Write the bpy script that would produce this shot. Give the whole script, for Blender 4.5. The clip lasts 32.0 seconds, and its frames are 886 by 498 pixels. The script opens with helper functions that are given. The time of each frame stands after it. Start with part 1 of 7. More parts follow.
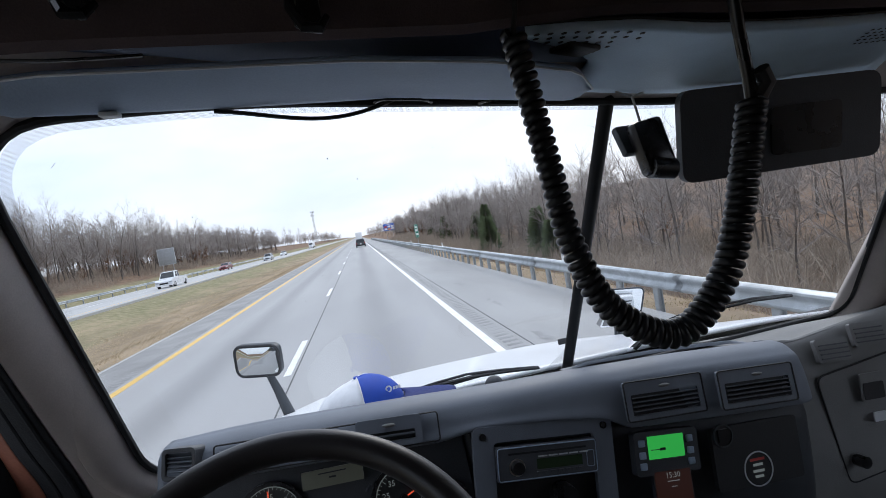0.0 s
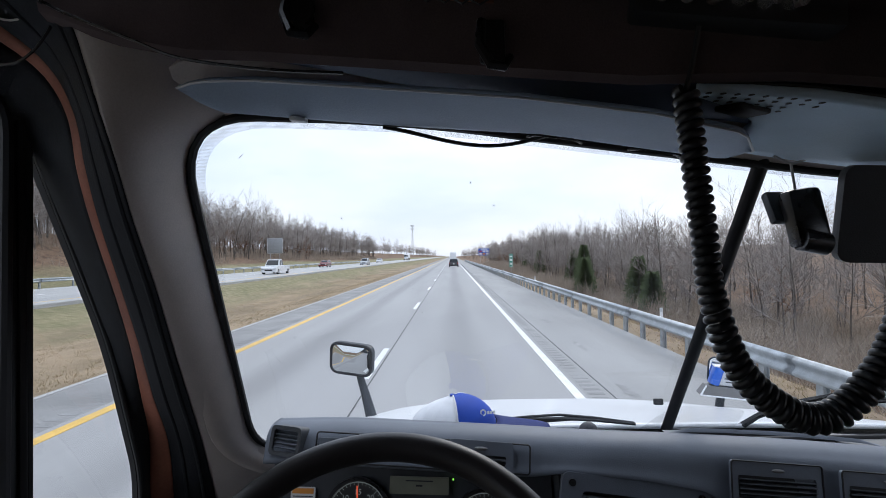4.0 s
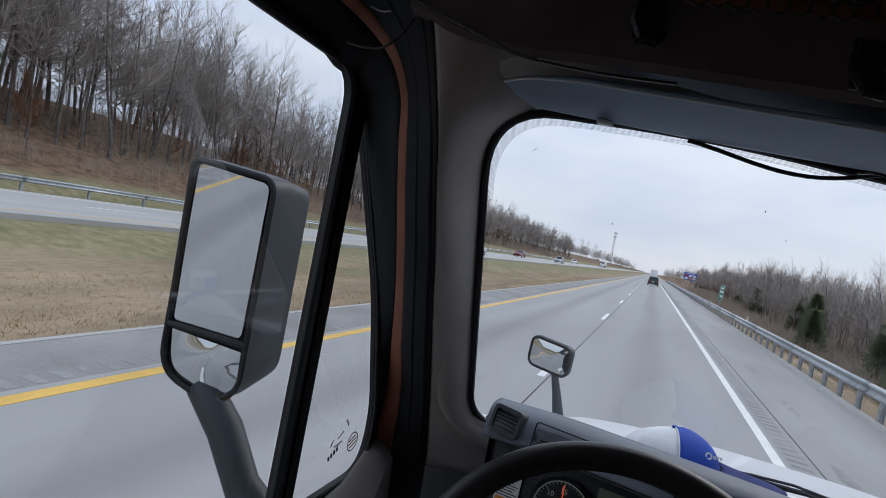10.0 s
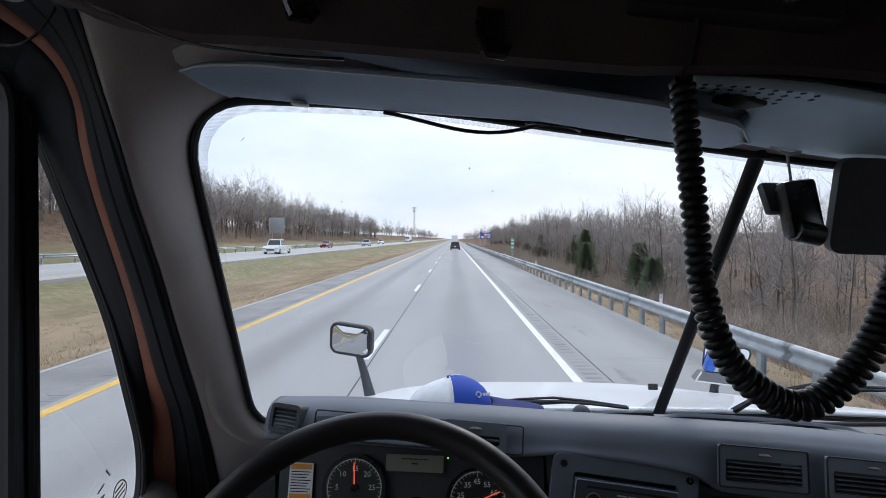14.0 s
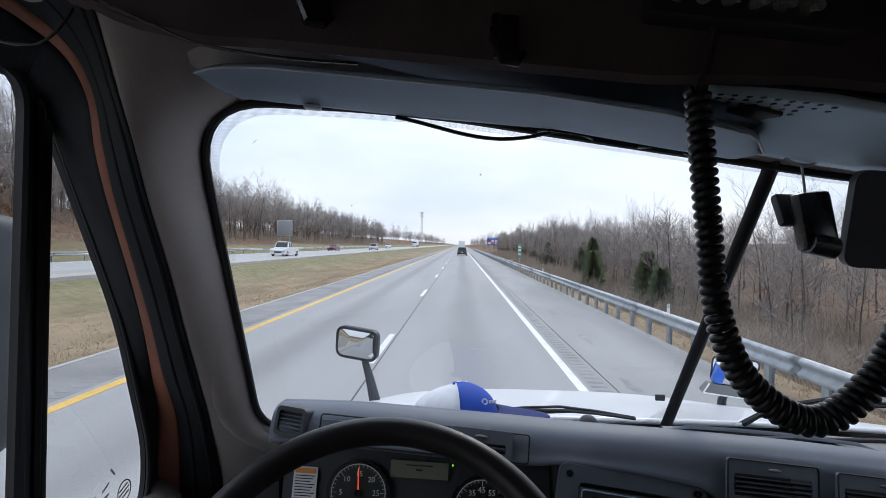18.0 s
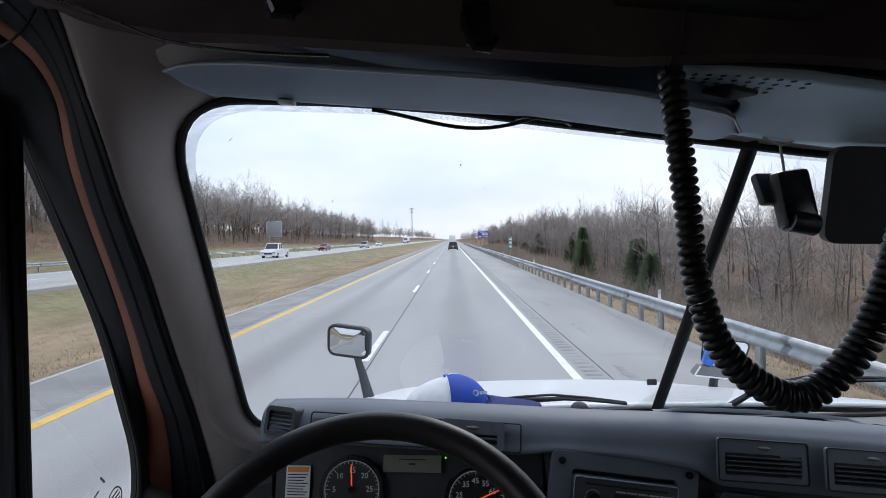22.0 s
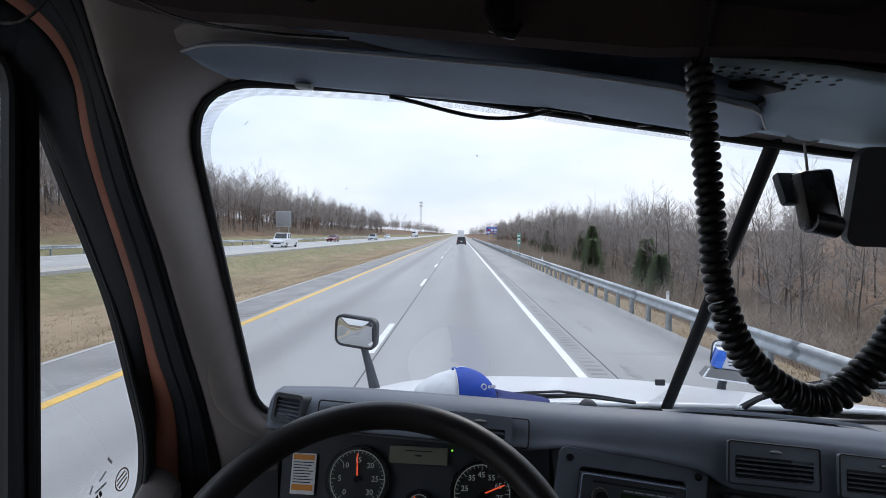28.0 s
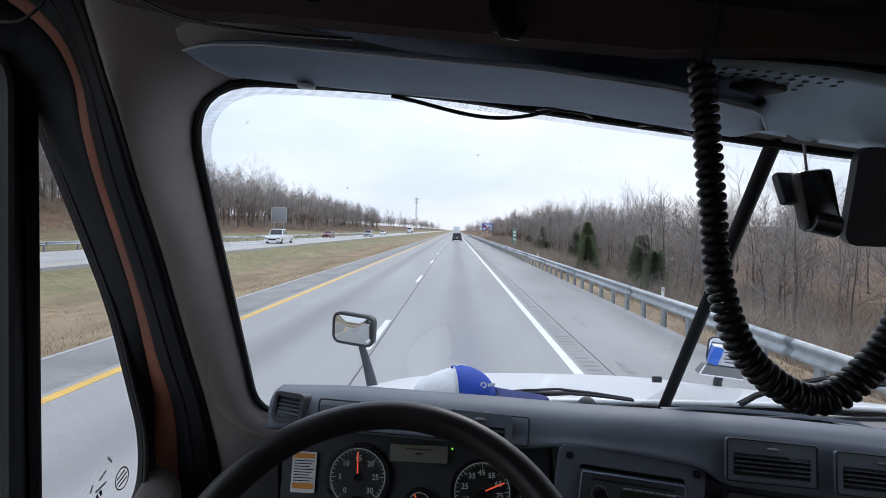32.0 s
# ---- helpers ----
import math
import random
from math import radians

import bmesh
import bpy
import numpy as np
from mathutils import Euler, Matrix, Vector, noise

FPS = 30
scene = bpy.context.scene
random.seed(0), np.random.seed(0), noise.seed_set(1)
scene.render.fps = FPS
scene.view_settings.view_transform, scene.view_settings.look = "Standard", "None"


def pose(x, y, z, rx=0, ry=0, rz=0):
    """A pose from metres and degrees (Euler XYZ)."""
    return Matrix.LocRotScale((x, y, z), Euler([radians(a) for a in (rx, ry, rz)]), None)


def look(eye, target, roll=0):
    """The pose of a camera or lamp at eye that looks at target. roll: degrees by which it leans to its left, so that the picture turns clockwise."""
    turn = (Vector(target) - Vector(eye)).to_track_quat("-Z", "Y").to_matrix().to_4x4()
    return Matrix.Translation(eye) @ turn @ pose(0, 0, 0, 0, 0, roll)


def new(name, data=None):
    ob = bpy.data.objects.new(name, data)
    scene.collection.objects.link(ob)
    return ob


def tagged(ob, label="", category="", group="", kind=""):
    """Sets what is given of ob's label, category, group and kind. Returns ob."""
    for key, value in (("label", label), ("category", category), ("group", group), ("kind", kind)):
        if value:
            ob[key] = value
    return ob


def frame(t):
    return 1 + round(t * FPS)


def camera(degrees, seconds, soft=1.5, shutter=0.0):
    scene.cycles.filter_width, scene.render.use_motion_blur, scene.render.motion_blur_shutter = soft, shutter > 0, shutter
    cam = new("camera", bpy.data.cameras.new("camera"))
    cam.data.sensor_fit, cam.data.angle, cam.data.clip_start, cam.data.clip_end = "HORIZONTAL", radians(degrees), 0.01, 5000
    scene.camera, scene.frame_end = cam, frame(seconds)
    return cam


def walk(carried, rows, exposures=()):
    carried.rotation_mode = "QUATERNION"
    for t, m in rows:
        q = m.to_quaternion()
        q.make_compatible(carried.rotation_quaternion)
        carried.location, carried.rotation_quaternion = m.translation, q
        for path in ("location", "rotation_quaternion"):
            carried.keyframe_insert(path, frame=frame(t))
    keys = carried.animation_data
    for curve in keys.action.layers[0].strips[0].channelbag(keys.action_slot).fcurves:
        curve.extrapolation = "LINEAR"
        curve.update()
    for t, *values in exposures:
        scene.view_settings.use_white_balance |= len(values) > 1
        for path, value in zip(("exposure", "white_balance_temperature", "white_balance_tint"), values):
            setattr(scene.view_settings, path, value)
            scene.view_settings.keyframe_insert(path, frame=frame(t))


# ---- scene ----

# ---- the camera: a head-worn lens in the driver's seat, x right, y ahead, z up from the road ----
cam = camera(78.0, 32.0, soft=0.45)
PATH = [
    (0, 0.0140, 0.0000, 2.3485, -8.45, -2.90, -10.25),
    (0.5, -0.0060, -0.0200, 2.3490, -6.90, -0.55, -9.15),
    (1, -0.0145, -0.0320, 2.3633, -4.72, 0.89, -7.49),
    (1.5, -0.0270, -0.0260, 2.3530, -2.40, 1.67, -4.75),
    (2, -0.0349, -0.0332, 2.3515, -0.80, 1.87, -2.65),
    (2.5, -0.0399, -0.0336, 2.3590, 0.57, 1.63, -0.71),
    (3, -0.0290, -0.0259, 2.3535, 0.89, 1.41, -0.49),
    (3.5, -0.0350, -0.0209, 2.3541, 0.93, 0.72, -0.92),
    (5.5, -0.0590, -0.0512, 2.3639, 2.05, 2.14, 3.10),
    (6, -0.0691, -0.0626, 2.3651, 3.30, 3.88, 6.61),
    (6.5, -0.0734, -0.0579, 2.3617, 5.02, 5.63, 8.92),
    (7, -0.0798, -0.0463, 2.3558, 5.56, 5.28, 8.19),
    (7.5, -0.0946, -0.0417, 2.3524, 5.07, 4.63, 8.17),
    (8, -0.0727, -0.0330, 2.3542, 5.44, 4.44, 7.58),
    (8.5, -0.0691, -0.0248, 2.3529, 5.75, 3.28, 5.92),
    (9, -0.0768, -0.0140, 2.3566, 12.13, 0.23, 6.86),
    (9.5, -0.1380, -0.0440, 2.3450, 21.50, -0.70, 9.40),
    (10, -0.1455, -0.0590, 2.3535, 21.05, -1.65, 10.90),
    (10.5, -0.0627, -0.0604, 2.3680, 6.81, -2.92, 2.65),
    (11, -0.0417, -0.0477, 2.3674, 4.74, -2.54, 1.13),
    (11.5, -0.0429, -0.0552, 2.3697, 3.87, -1.73, -0.03),
    (12, -0.0396, -0.0436, 2.3638, 3.37, -1.61, 0.04),
    (12.5, -0.0262, -0.0406, 2.3628, 2.99, -1.39, -0.34),
    (13, -0.0287, -0.0350, 2.3638, 2.50, -1.62, -1.17),
    (13.5, -0.0269, -0.0348, 2.3603, 1.71, -1.48, -0.60),
    (14, -0.0356, -0.0363, 2.3593, 1.13, -1.08, 0.11),
    (14.5, -0.0468, -0.0413, 2.3604, 1.75, -1.18, 1.40),
    (16.5, -0.0512, -0.0369, 2.3669, 1.69, -0.56, 2.58),
    (17, -0.0268, -0.0346, 2.3663, 1.36, -0.51, 1.22),
    (17.5, -0.0490, -0.0424, 2.3648, 1.36, -0.48, 0.98),
    (18, -0.0394, -0.0333, 2.3599, 1.86, -0.53, 1.19),
    (18.5, -0.0473, -0.0421, 2.3673, 1.74, -0.60, 1.06),
    (19, -0.0268, -0.0403, 2.3613, 1.09, -0.86, 0.17),
    (19.5, -0.0147, -0.0324, 2.3523, 0.85, -0.41, -0.39),
    (20, -0.0308, -0.0328, 2.3577, 0.86, -0.98, -0.43),
    (20.5, -0.0298, -0.0258, 2.3543, 0.89, -1.26, -0.70),
    (21, -0.0263, -0.0349, 2.3639, 1.10, -1.42, -0.90),
    (21.5, -0.0348, -0.0344, 2.3595, 1.18, -1.13, -0.65),
    (22, -0.0272, -0.0287, 2.3548, 0.92, -1.04, -1.05),
    (22.5, -0.0223, -0.0205, 2.3513, 0.77, -1.55, -0.56),
    (23, -0.0303, -0.0234, 2.3563, 0.72, -1.63, -0.56),
    (23.5, -0.0328, -0.0257, 2.3584, 1.19, -1.38, 0.07),
    (24, -0.0350, -0.0271, 2.3567, 1.56, -1.19, 0.34),
    (24.5, -0.0391, -0.0290, 2.3586, 1.60, -1.38, 0.19),
    (25, -0.0349, -0.0269, 2.3553, 1.69, -1.14, 0.30),
    (25.5, -0.0328, -0.0249, 2.3562, 1.76, -1.39, 0.19),
    (27.5, -0.0348, -0.0256, 2.3562, 1.70, -1.49, 0.08),
    (28, -0.0358, -0.0199, 2.3491, 1.77, -1.61, 0.63),
    (28.5, -0.0342, -0.0059, 2.3494, 1.98, -2.26, 0.79),
    (29, -0.0341, -0.0187, 2.3543, 1.53, -2.41, 0.78),
    (29.5, -0.0385, -0.0208, 2.3555, 1.41, -2.02, 0.97),
    (30, -0.0342, -0.0285, 2.3506, 1.12, -0.75, 0.77),
    (30.5, -0.0290, -0.0332, 2.3612, 1.03, -0.60, 0.42),
    (31, -0.0305, -0.0302, 2.3583, 0.87, -0.93, -0.01),
    (31.5, -0.0396, -0.0209, 2.3569, 1.19, -1.87, 0.42),
    (32, -0.0444, -0.0209, 2.3539, 1.31, -2.00, 0.66),
]


def row_pose(x, y, z, yaw, pitch, roll):
    way = Vector((-math.sin(radians(yaw)) * math.cos(radians(pitch)), math.cos(radians(yaw)) * math.cos(radians(pitch)), math.sin(radians(pitch))))
    eye = Vector((x, y, z))
    return look(eye, eye + way, roll)


walk(cam, [(t, row_pose(*rest)) for t, *rest in PATH], [(0, 0.34), (1, 0.28), (3, 0.27), (7.5, 0.17), (8.5, 0.10), (9.2, 0.00), (9.6, -0.12), (10, -0.20), (10.6, 0.08), (11.5, 0.20), (32, 0.20)])

# ---- world and sun: a bright overcast sky ----
world = bpy.data.worlds.new("sky")
scene.world = world
world.use_nodes = True
wn, wl = world.node_tree.nodes, world.node_tree.links
wn.clear()
w_out = wn.new("ShaderNodeOutputWorld")
w_bg = wn.new("ShaderNodeBackground")
w_sky = wn.new("ShaderNodeTexSky")
w_sky.sky_type, w_sky.sun_disc = "NISHITA", False
w_sky.sun_elevation, w_sky.sun_rotation = radians(32), radians(20)
w_dim = wn.new("ShaderNodeMix")
w_dim.data_type, w_dim.blend_type = "RGBA", "MULTIPLY"
w_dim.inputs[0].default_value = 1.0
w_dim.inputs[7].default_value = (0.12, 0.12, 0.12, 1)
w_co = wn.new("ShaderNodeTexCoord")
w_map = wn.new("ShaderNodeMapping")
w_map.inputs["Scale"].default_value = (1.0, 1.0, 3.2)
w_noise = wn.new("ShaderNodeTexNoise")
w_noise.inputs["Scale"].default_value = 2.6
w_noise.inputs["Detail"].default_value = 6
w_noise.inputs["Roughness"].default_value = 0.55
w_ramp = wn.new("ShaderNodeValToRGB")
w_ramp.color_ramp.elements[0].position, w_ramp.color_ramp.elements[0].color = 0.30, (0.485, 0.575, 0.755, 1)
w_ramp.color_ramp.elements[1].position, w_ramp.color_ramp.elements[1].color = 0.66, (0.655, 0.710, 0.820, 1)
w_mix = wn.new("ShaderNodeMix")
w_mix.data_type = "RGBA"
w_mix.inputs[0].default_value = 0.93
wl.new(w_co.outputs["Generated"], w_map.inputs[0])
wl.new(w_map.outputs[0], w_noise.inputs["Vector"])
wl.new(w_noise.outputs["Fac"], w_ramp.inputs[0])
wl.new(w_sky.outputs[0], w_dim.inputs[6])
wl.new(w_dim.outputs[2], w_mix.inputs[6])
wl.new(w_ramp.outputs[0], w_mix.inputs[7])
w_sep, w_up, w_lift = wn.new("ShaderNodeSeparateXYZ"), wn.new("ShaderNodeMapRange"), wn.new("ShaderNodeMix")
w_up.inputs[1].default_value, w_up.inputs[2].default_value, w_up.inputs[3].default_value, w_up.inputs[4].default_value = 0.08, 0.9, 1.0, 1.65
w_lift.data_type, w_lift.blend_type = "RGBA", "MULTIPLY"
w_lift.inputs[0].default_value = 1.0
wl.new(w_co.outputs["Generated"], w_sep.inputs[0])
wl.new(w_sep.outputs[2], w_up.inputs[0])
wl.new(w_mix.outputs[2], w_lift.inputs[6])
wl.new(w_up.outputs[0], w_lift.inputs[7])
wl.new(w_lift.outputs[2], w_bg.inputs[0])
w_bg.inputs[1].default_value = 1.20
wl.new(w_bg.outputs[0], w_out.inputs[0])

sun = new("sun", bpy.data.lights.new("sun", "SUN"))
sun.data.energy, sun.data.angle, sun.data.color = 0.6, radians(18), (1.0, 0.97, 0.92)
sun.matrix_world = look((0, 0, 50), (-9, -24, 32.0))


# ---- materials ----
def mat(name, base, rough=0.6, metal=0.0, var=0.18, scale=6.0, fine=90.0, bump=0.15, second=None, spec=0.5, coat=0.0, stretch=(1, 1, 1)):
    """A surface with broad stains and fine grain."""
    m = bpy.data.materials.new(name)
    m.use_nodes = True
    n, l = m.node_tree.nodes, m.node_tree.links
    p = n["Principled BSDF"]
    p.inputs["Roughness"].default_value, p.inputs["Metallic"].default_value = rough, metal
    p.inputs["Specular IOR Level"].default_value = spec
    p.inputs["Coat Weight"].default_value = coat
    co = n.new("ShaderNodeTexCoord")
    mp = n.new("ShaderNodeMapping")
    mp.inputs["Scale"].default_value = stretch
    l.new(co.outputs["Object"], mp.inputs[0])
    a = n.new("ShaderNodeTexNoise")
    a.inputs["Scale"].default_value, a.inputs["Detail"].default_value = scale, 5
    b = n.new("ShaderNodeTexNoise")
    b.inputs["Scale"].default_value, b.inputs["Detail"].default_value = fine, 3
    l.new(mp.outputs[0], a.inputs["Vector"])
    l.new(mp.outputs[0], b.inputs["Vector"])
    ramp = n.new("ShaderNodeValToRGB")
    other = second or tuple(c * (1 - var) for c in base)
    up = tuple(min(1, c * (1 + var * 0.6)) for c in base)
    ramp.color_ramp.elements[0].position, ramp.color_ramp.elements[0].color = 0.34, (*other, 1)
    ramp.color_ramp.elements[1].position, ramp.color_ramp.elements[1].color = 0.66, (*up, 1)
    l.new(a.outputs["Fac"], ramp.inputs[0])
    mx = n.new("ShaderNodeMix")
    mx.data_type, mx.blend_type = "RGBA", "OVERLAY"
    mx.inputs[0].default_value = var
    l.new(ramp.outputs[0], mx.inputs[6])
    l.new(b.outputs["Fac"], mx.inputs[7])
    l.new(mx.outputs[2], p.inputs["Base Color"])
    rr = n.new("ShaderNodeMapRange")
    rr.inputs[3].default_value, rr.inputs[4].default_value = max(0, rough - 0.1), min(1, rough + 0.1)
    l.new(a.outputs["Fac"], rr.inputs[0])
    l.new(rr.outputs[0], p.inputs["Roughness"])
    if bump:
        bu = n.new("ShaderNodeBump")
        bu.inputs["Strength"].default_value, bu.inputs["Distance"].default_value = bump, 0.002
        l.new(b.outputs["Fac"], bu.inputs["Height"])
        l.new(bu.outputs[0], p.inputs["Normal"])
    return m


def glow(name, col, strength):
    m = bpy.data.materials.new(name)
    m.use_nodes = True
    p = m.node_tree.nodes["Principled BSDF"]
    p.inputs["Base Color"].default_value = (*[c * 0.3 for c in col], 1)
    p.inputs["Emission Color"].default_value, p.inputs["Emission Strength"].default_value = (*col, 1), strength
    return m


def pane_mat(name, tint=(1, 1, 1), ior=1.45):
    m = bpy.data.materials.new(name)
    m.use_nodes = True
    n, l = m.node_tree.nodes, m.node_tree.links
    n.clear()
    o, t, g, f, x = (n.new("ShaderNode" + k) for k in ("OutputMaterial", "BsdfTransparent", "BsdfGlossy", "Fresnel", "MixShader"))
    t.inputs[0].default_value = (*tint, 1)
    g.inputs["Roughness"].default_value = 0.02
    f.inputs[0].default_value = ior
    half = n.new("ShaderNodeMath")
    half.operation = "MULTIPLY"
    half.inputs[1].default_value = 0.10
    l.new(f.outputs[0], half.inputs[0])
    l.new(half.outputs[0], x.inputs[0])
    l.new(t.outputs[0], x.inputs[1])
    l.new(g.outputs[0], x.inputs[2])
    l.new(x.outputs[0], o.inputs[0])
    return m


M_dash = mat("dash_plastic", (0.135, 0.152, 0.180), 0.58, var=0.14, scale=9, fine=620, bump=0.18)
M_dashdark = mat("dark_dash_plastic", (0.040, 0.043, 0.049), 0.55, var=0.15, scale=12, fine=420, bump=0.25)
M_panel = mat("radio_surround_plastic", (0.072, 0.075, 0.083), 0.55, var=0.12, scale=14, fine=400, bump=0.25)
M_black = mat("black_rubber", (0.010, 0.010, 0.011), 0.6, var=0.2, scale=14, fine=200, bump=0.2)
M_seal = mat("matt_black_seal", (0.018, 0.019, 0.022), 0.8, var=0.3, scale=14, fine=260, bump=0.4, spec=0.25)
M_gloss = mat("black_gloss_plastic", (0.012, 0.012, 0.013), 0.28, var=0.1, scale=20, fine=200, bump=0.05)
M_pillar = mat("grey_pillar_trim", (0.43, 0.375, 0.34), 0.40, var=0.14, scale=7, fine=380, bump=0.15, spec=0.8)
M_orange = mat("rust_red_door_seal", (0.29, 0.10, 0.058), 0.65, var=0.25, scale=10, fine=180, bump=0.2)
M_head = mat("dark_headliner", (0.075, 0.055, 0.054), 0.9, var=0.25, scale=8, fine=500, bump=0.2, spec=0.2)
M_visor = mat("grey_visor_vinyl", (0.29, 0.360, 0.455), 0.65, var=0.1, scale=8, fine=350, bump=0.25)
M_console = mat("grey_overhead_plastic", (0.53, 0.66, 0.76), 0.6, var=0.1, scale=8, fine=350, bump=0.25)
# for unseen surfaces; the tone is picked for the light it bounces
M_beige = mat("unseen_bounce_lining", (0.24, 0.195, 0.17), 0.8, var=0.15, scale=5, fine=300, bump=0.3)
M_taupe = mat("pale_taupe_plastic", (0.17, 0.168, 0.163), 0.6, var=0.12, scale=9, fine=400, bump=0.3)
M_radio = mat("radio_face_plastic", (0.075, 0.080, 0.090), 0.4, var=0.12, scale=14, fine=400, bump=0.1)
M_header = mat("blue_grey_header_plastic", (0.145, 0.18, 0.255), 0.6, var=0.15, scale=9, fine=400, bump=0.3)
M_wheel = mat("steering_wheel_leather", (0.017, 0.014, 0.014), 0.40, var=0.2, scale=18, fine=420, bump=0.08)
M_white = mat("white_truck_paint", (0.80, 0.81, 0.82), 0.35, var=0.05, scale=3, fine=60, bump=0.0, coat=0.3)
M_mirshell = mat("mirror_shell_plastic", (0.034, 0.040, 0.047), 0.5, var=0.15, scale=12, fine=250, bump=0.2)
M_cord = mat("black_cord_plastic", (0.014, 0.015, 0.017), 0.36, var=0.15, scale=14, fine=200, bump=0.1)
M_chrome = mat("chrome", (0.75, 0.76, 0.78), 0.12, metal=1.0, var=0.05, bump=0.0)
M_mirror = mat("mirror_glass", (0.70, 0.72, 0.73), 0.02, metal=1.0, var=0.02, bump=0.0)
M_mirror.node_tree.nodes["Map Range"].inputs[3].default_value = 0.0
M_mirror.node_tree.nodes["Map Range"].inputs[4].default_value = 0.03
M_glass = pane_mat("windshield_glass", (0.985, 0.99, 0.985))
M_road = mat("worn_concrete_road", (0.352, 0.347, 0.338), 0.85, var=0.10, scale=0.35, fine=22, bump=0.2, stretch=(2.2, 0.16, 1))
M_shoulder = mat("shoulder_concrete", (0.335, 0.33, 0.318), 0.88, var=0.14, scale=0.5, fine=20, bump=0.25, stretch=(1.2, 0.25, 1))
M_asphalt = mat("grey_shoulder_asphalt", (0.275, 0.27, 0.26), 0.9, var=0.2, scale=0.6, fine=18, bump=0.3)
M_linewhite = mat("white_road_paint", (0.78, 0.78, 0.76), 0.6, var=0.12, scale=3, fine=40, bump=0.1)
M_lineyellow = mat("yellow_road_paint", (0.72, 0.45, 0.10), 0.6, var=0.12, scale=3, fine=40, bump=0.1)
M_patch = mat("worn_concrete_stain", (0.31, 0.305, 0.295), 0.9, var=0.3, scale=3, fine=30, bump=0.2)
M_joint = mat("road_joint_sealant", (0.10, 0.10, 0.10), 0.8, var=0.2, scale=2, fine=30)
M_grass = mat("winter_grass", (0.32, 0.245, 0.165), 0.95, var=0.3, scale=0.5, fine=9, bump=0.4, second=(0.225, 0.175, 0.115), spec=0.1, stretch=(1.0, 0.35, 1))


def leaf_litter(m):
    """Fallen leaves take over from the grass under the woods on both sides."""
    n, l = m.node_tree.nodes, m.node_tree.links
    p = n["Principled BSDF"]
    src = p.inputs["Base Color"].links[0].from_socket
    geo, sx = n.new("ShaderNodeNewGeometry"), n.new("ShaderNodeSeparateXYZ")
    l.new(geo.outputs["Position"], sx.inputs[0])
    wob = n.new("ShaderNodeTexNoise")
    wob.inputs["Scale"].default_value, wob.inputs["Detail"].default_value = 0.25, 4
    l.new(geo.outputs["Position"], wob.inputs["Vector"])
    add = n.new("ShaderNodeMath")
    add.operation = "MULTIPLY_ADD"
    add.inputs[1].default_value, add.inputs[2].default_value = 9.0, -4.5
    l.new(wob.outputs["Fac"], add.inputs[0])
    pos = n.new("ShaderNodeMath")
    l.new(sx.outputs[0], pos.inputs[0])
    l.new(add.outputs[0], pos.inputs[1])
    right, left = n.new("ShaderNodeMapRange"), n.new("ShaderNodeMapRange")
    right.inputs[1].default_value, right.inputs[2].default_value = 5.9, 8.0
    left.inputs[1].default_value, left.inputs[2].default_value = -36.0, -40.0
    mx = n.new("ShaderNodeMath")
    mx.operation = "MAXIMUM"
    for r in (right, left):
        l.new(pos.outputs[0], r.inputs[0])
    l.new(right.outputs[0], mx.inputs[0])
    l.new(left.outputs[0], mx.inputs[1])
    fine = n.new("ShaderNodeTexNoise")
    fine.inputs["Scale"].default_value, fine.inputs["Detail"].default_value = 1.3, 6
    l.new(geo.outputs["Position"], fine.inputs["Vector"])
    ramp = n.new("ShaderNodeValToRGB")
    ramp.color_ramp.elements[0].position, ramp.color_ramp.elements[0].color = 0.35, (0.125, 0.085, 0.06, 1)
    ramp.color_ramp.elements[1].position, ramp.color_ramp.elements[1].color = 0.65, (0.25, 0.165, 0.11, 1)
    l.new(fine.outputs["Fac"], ramp.inputs[0])
    mix = n.new("ShaderNodeMix")
    mix.data_type = "RGBA"
    l.new(mx.outputs[0], mix.inputs[0])
    l.new(src, mix.inputs[6])
    l.new(ramp.outputs[0], mix.inputs[7])
    l.new(mix.outputs[2], p.inputs["Base Color"])


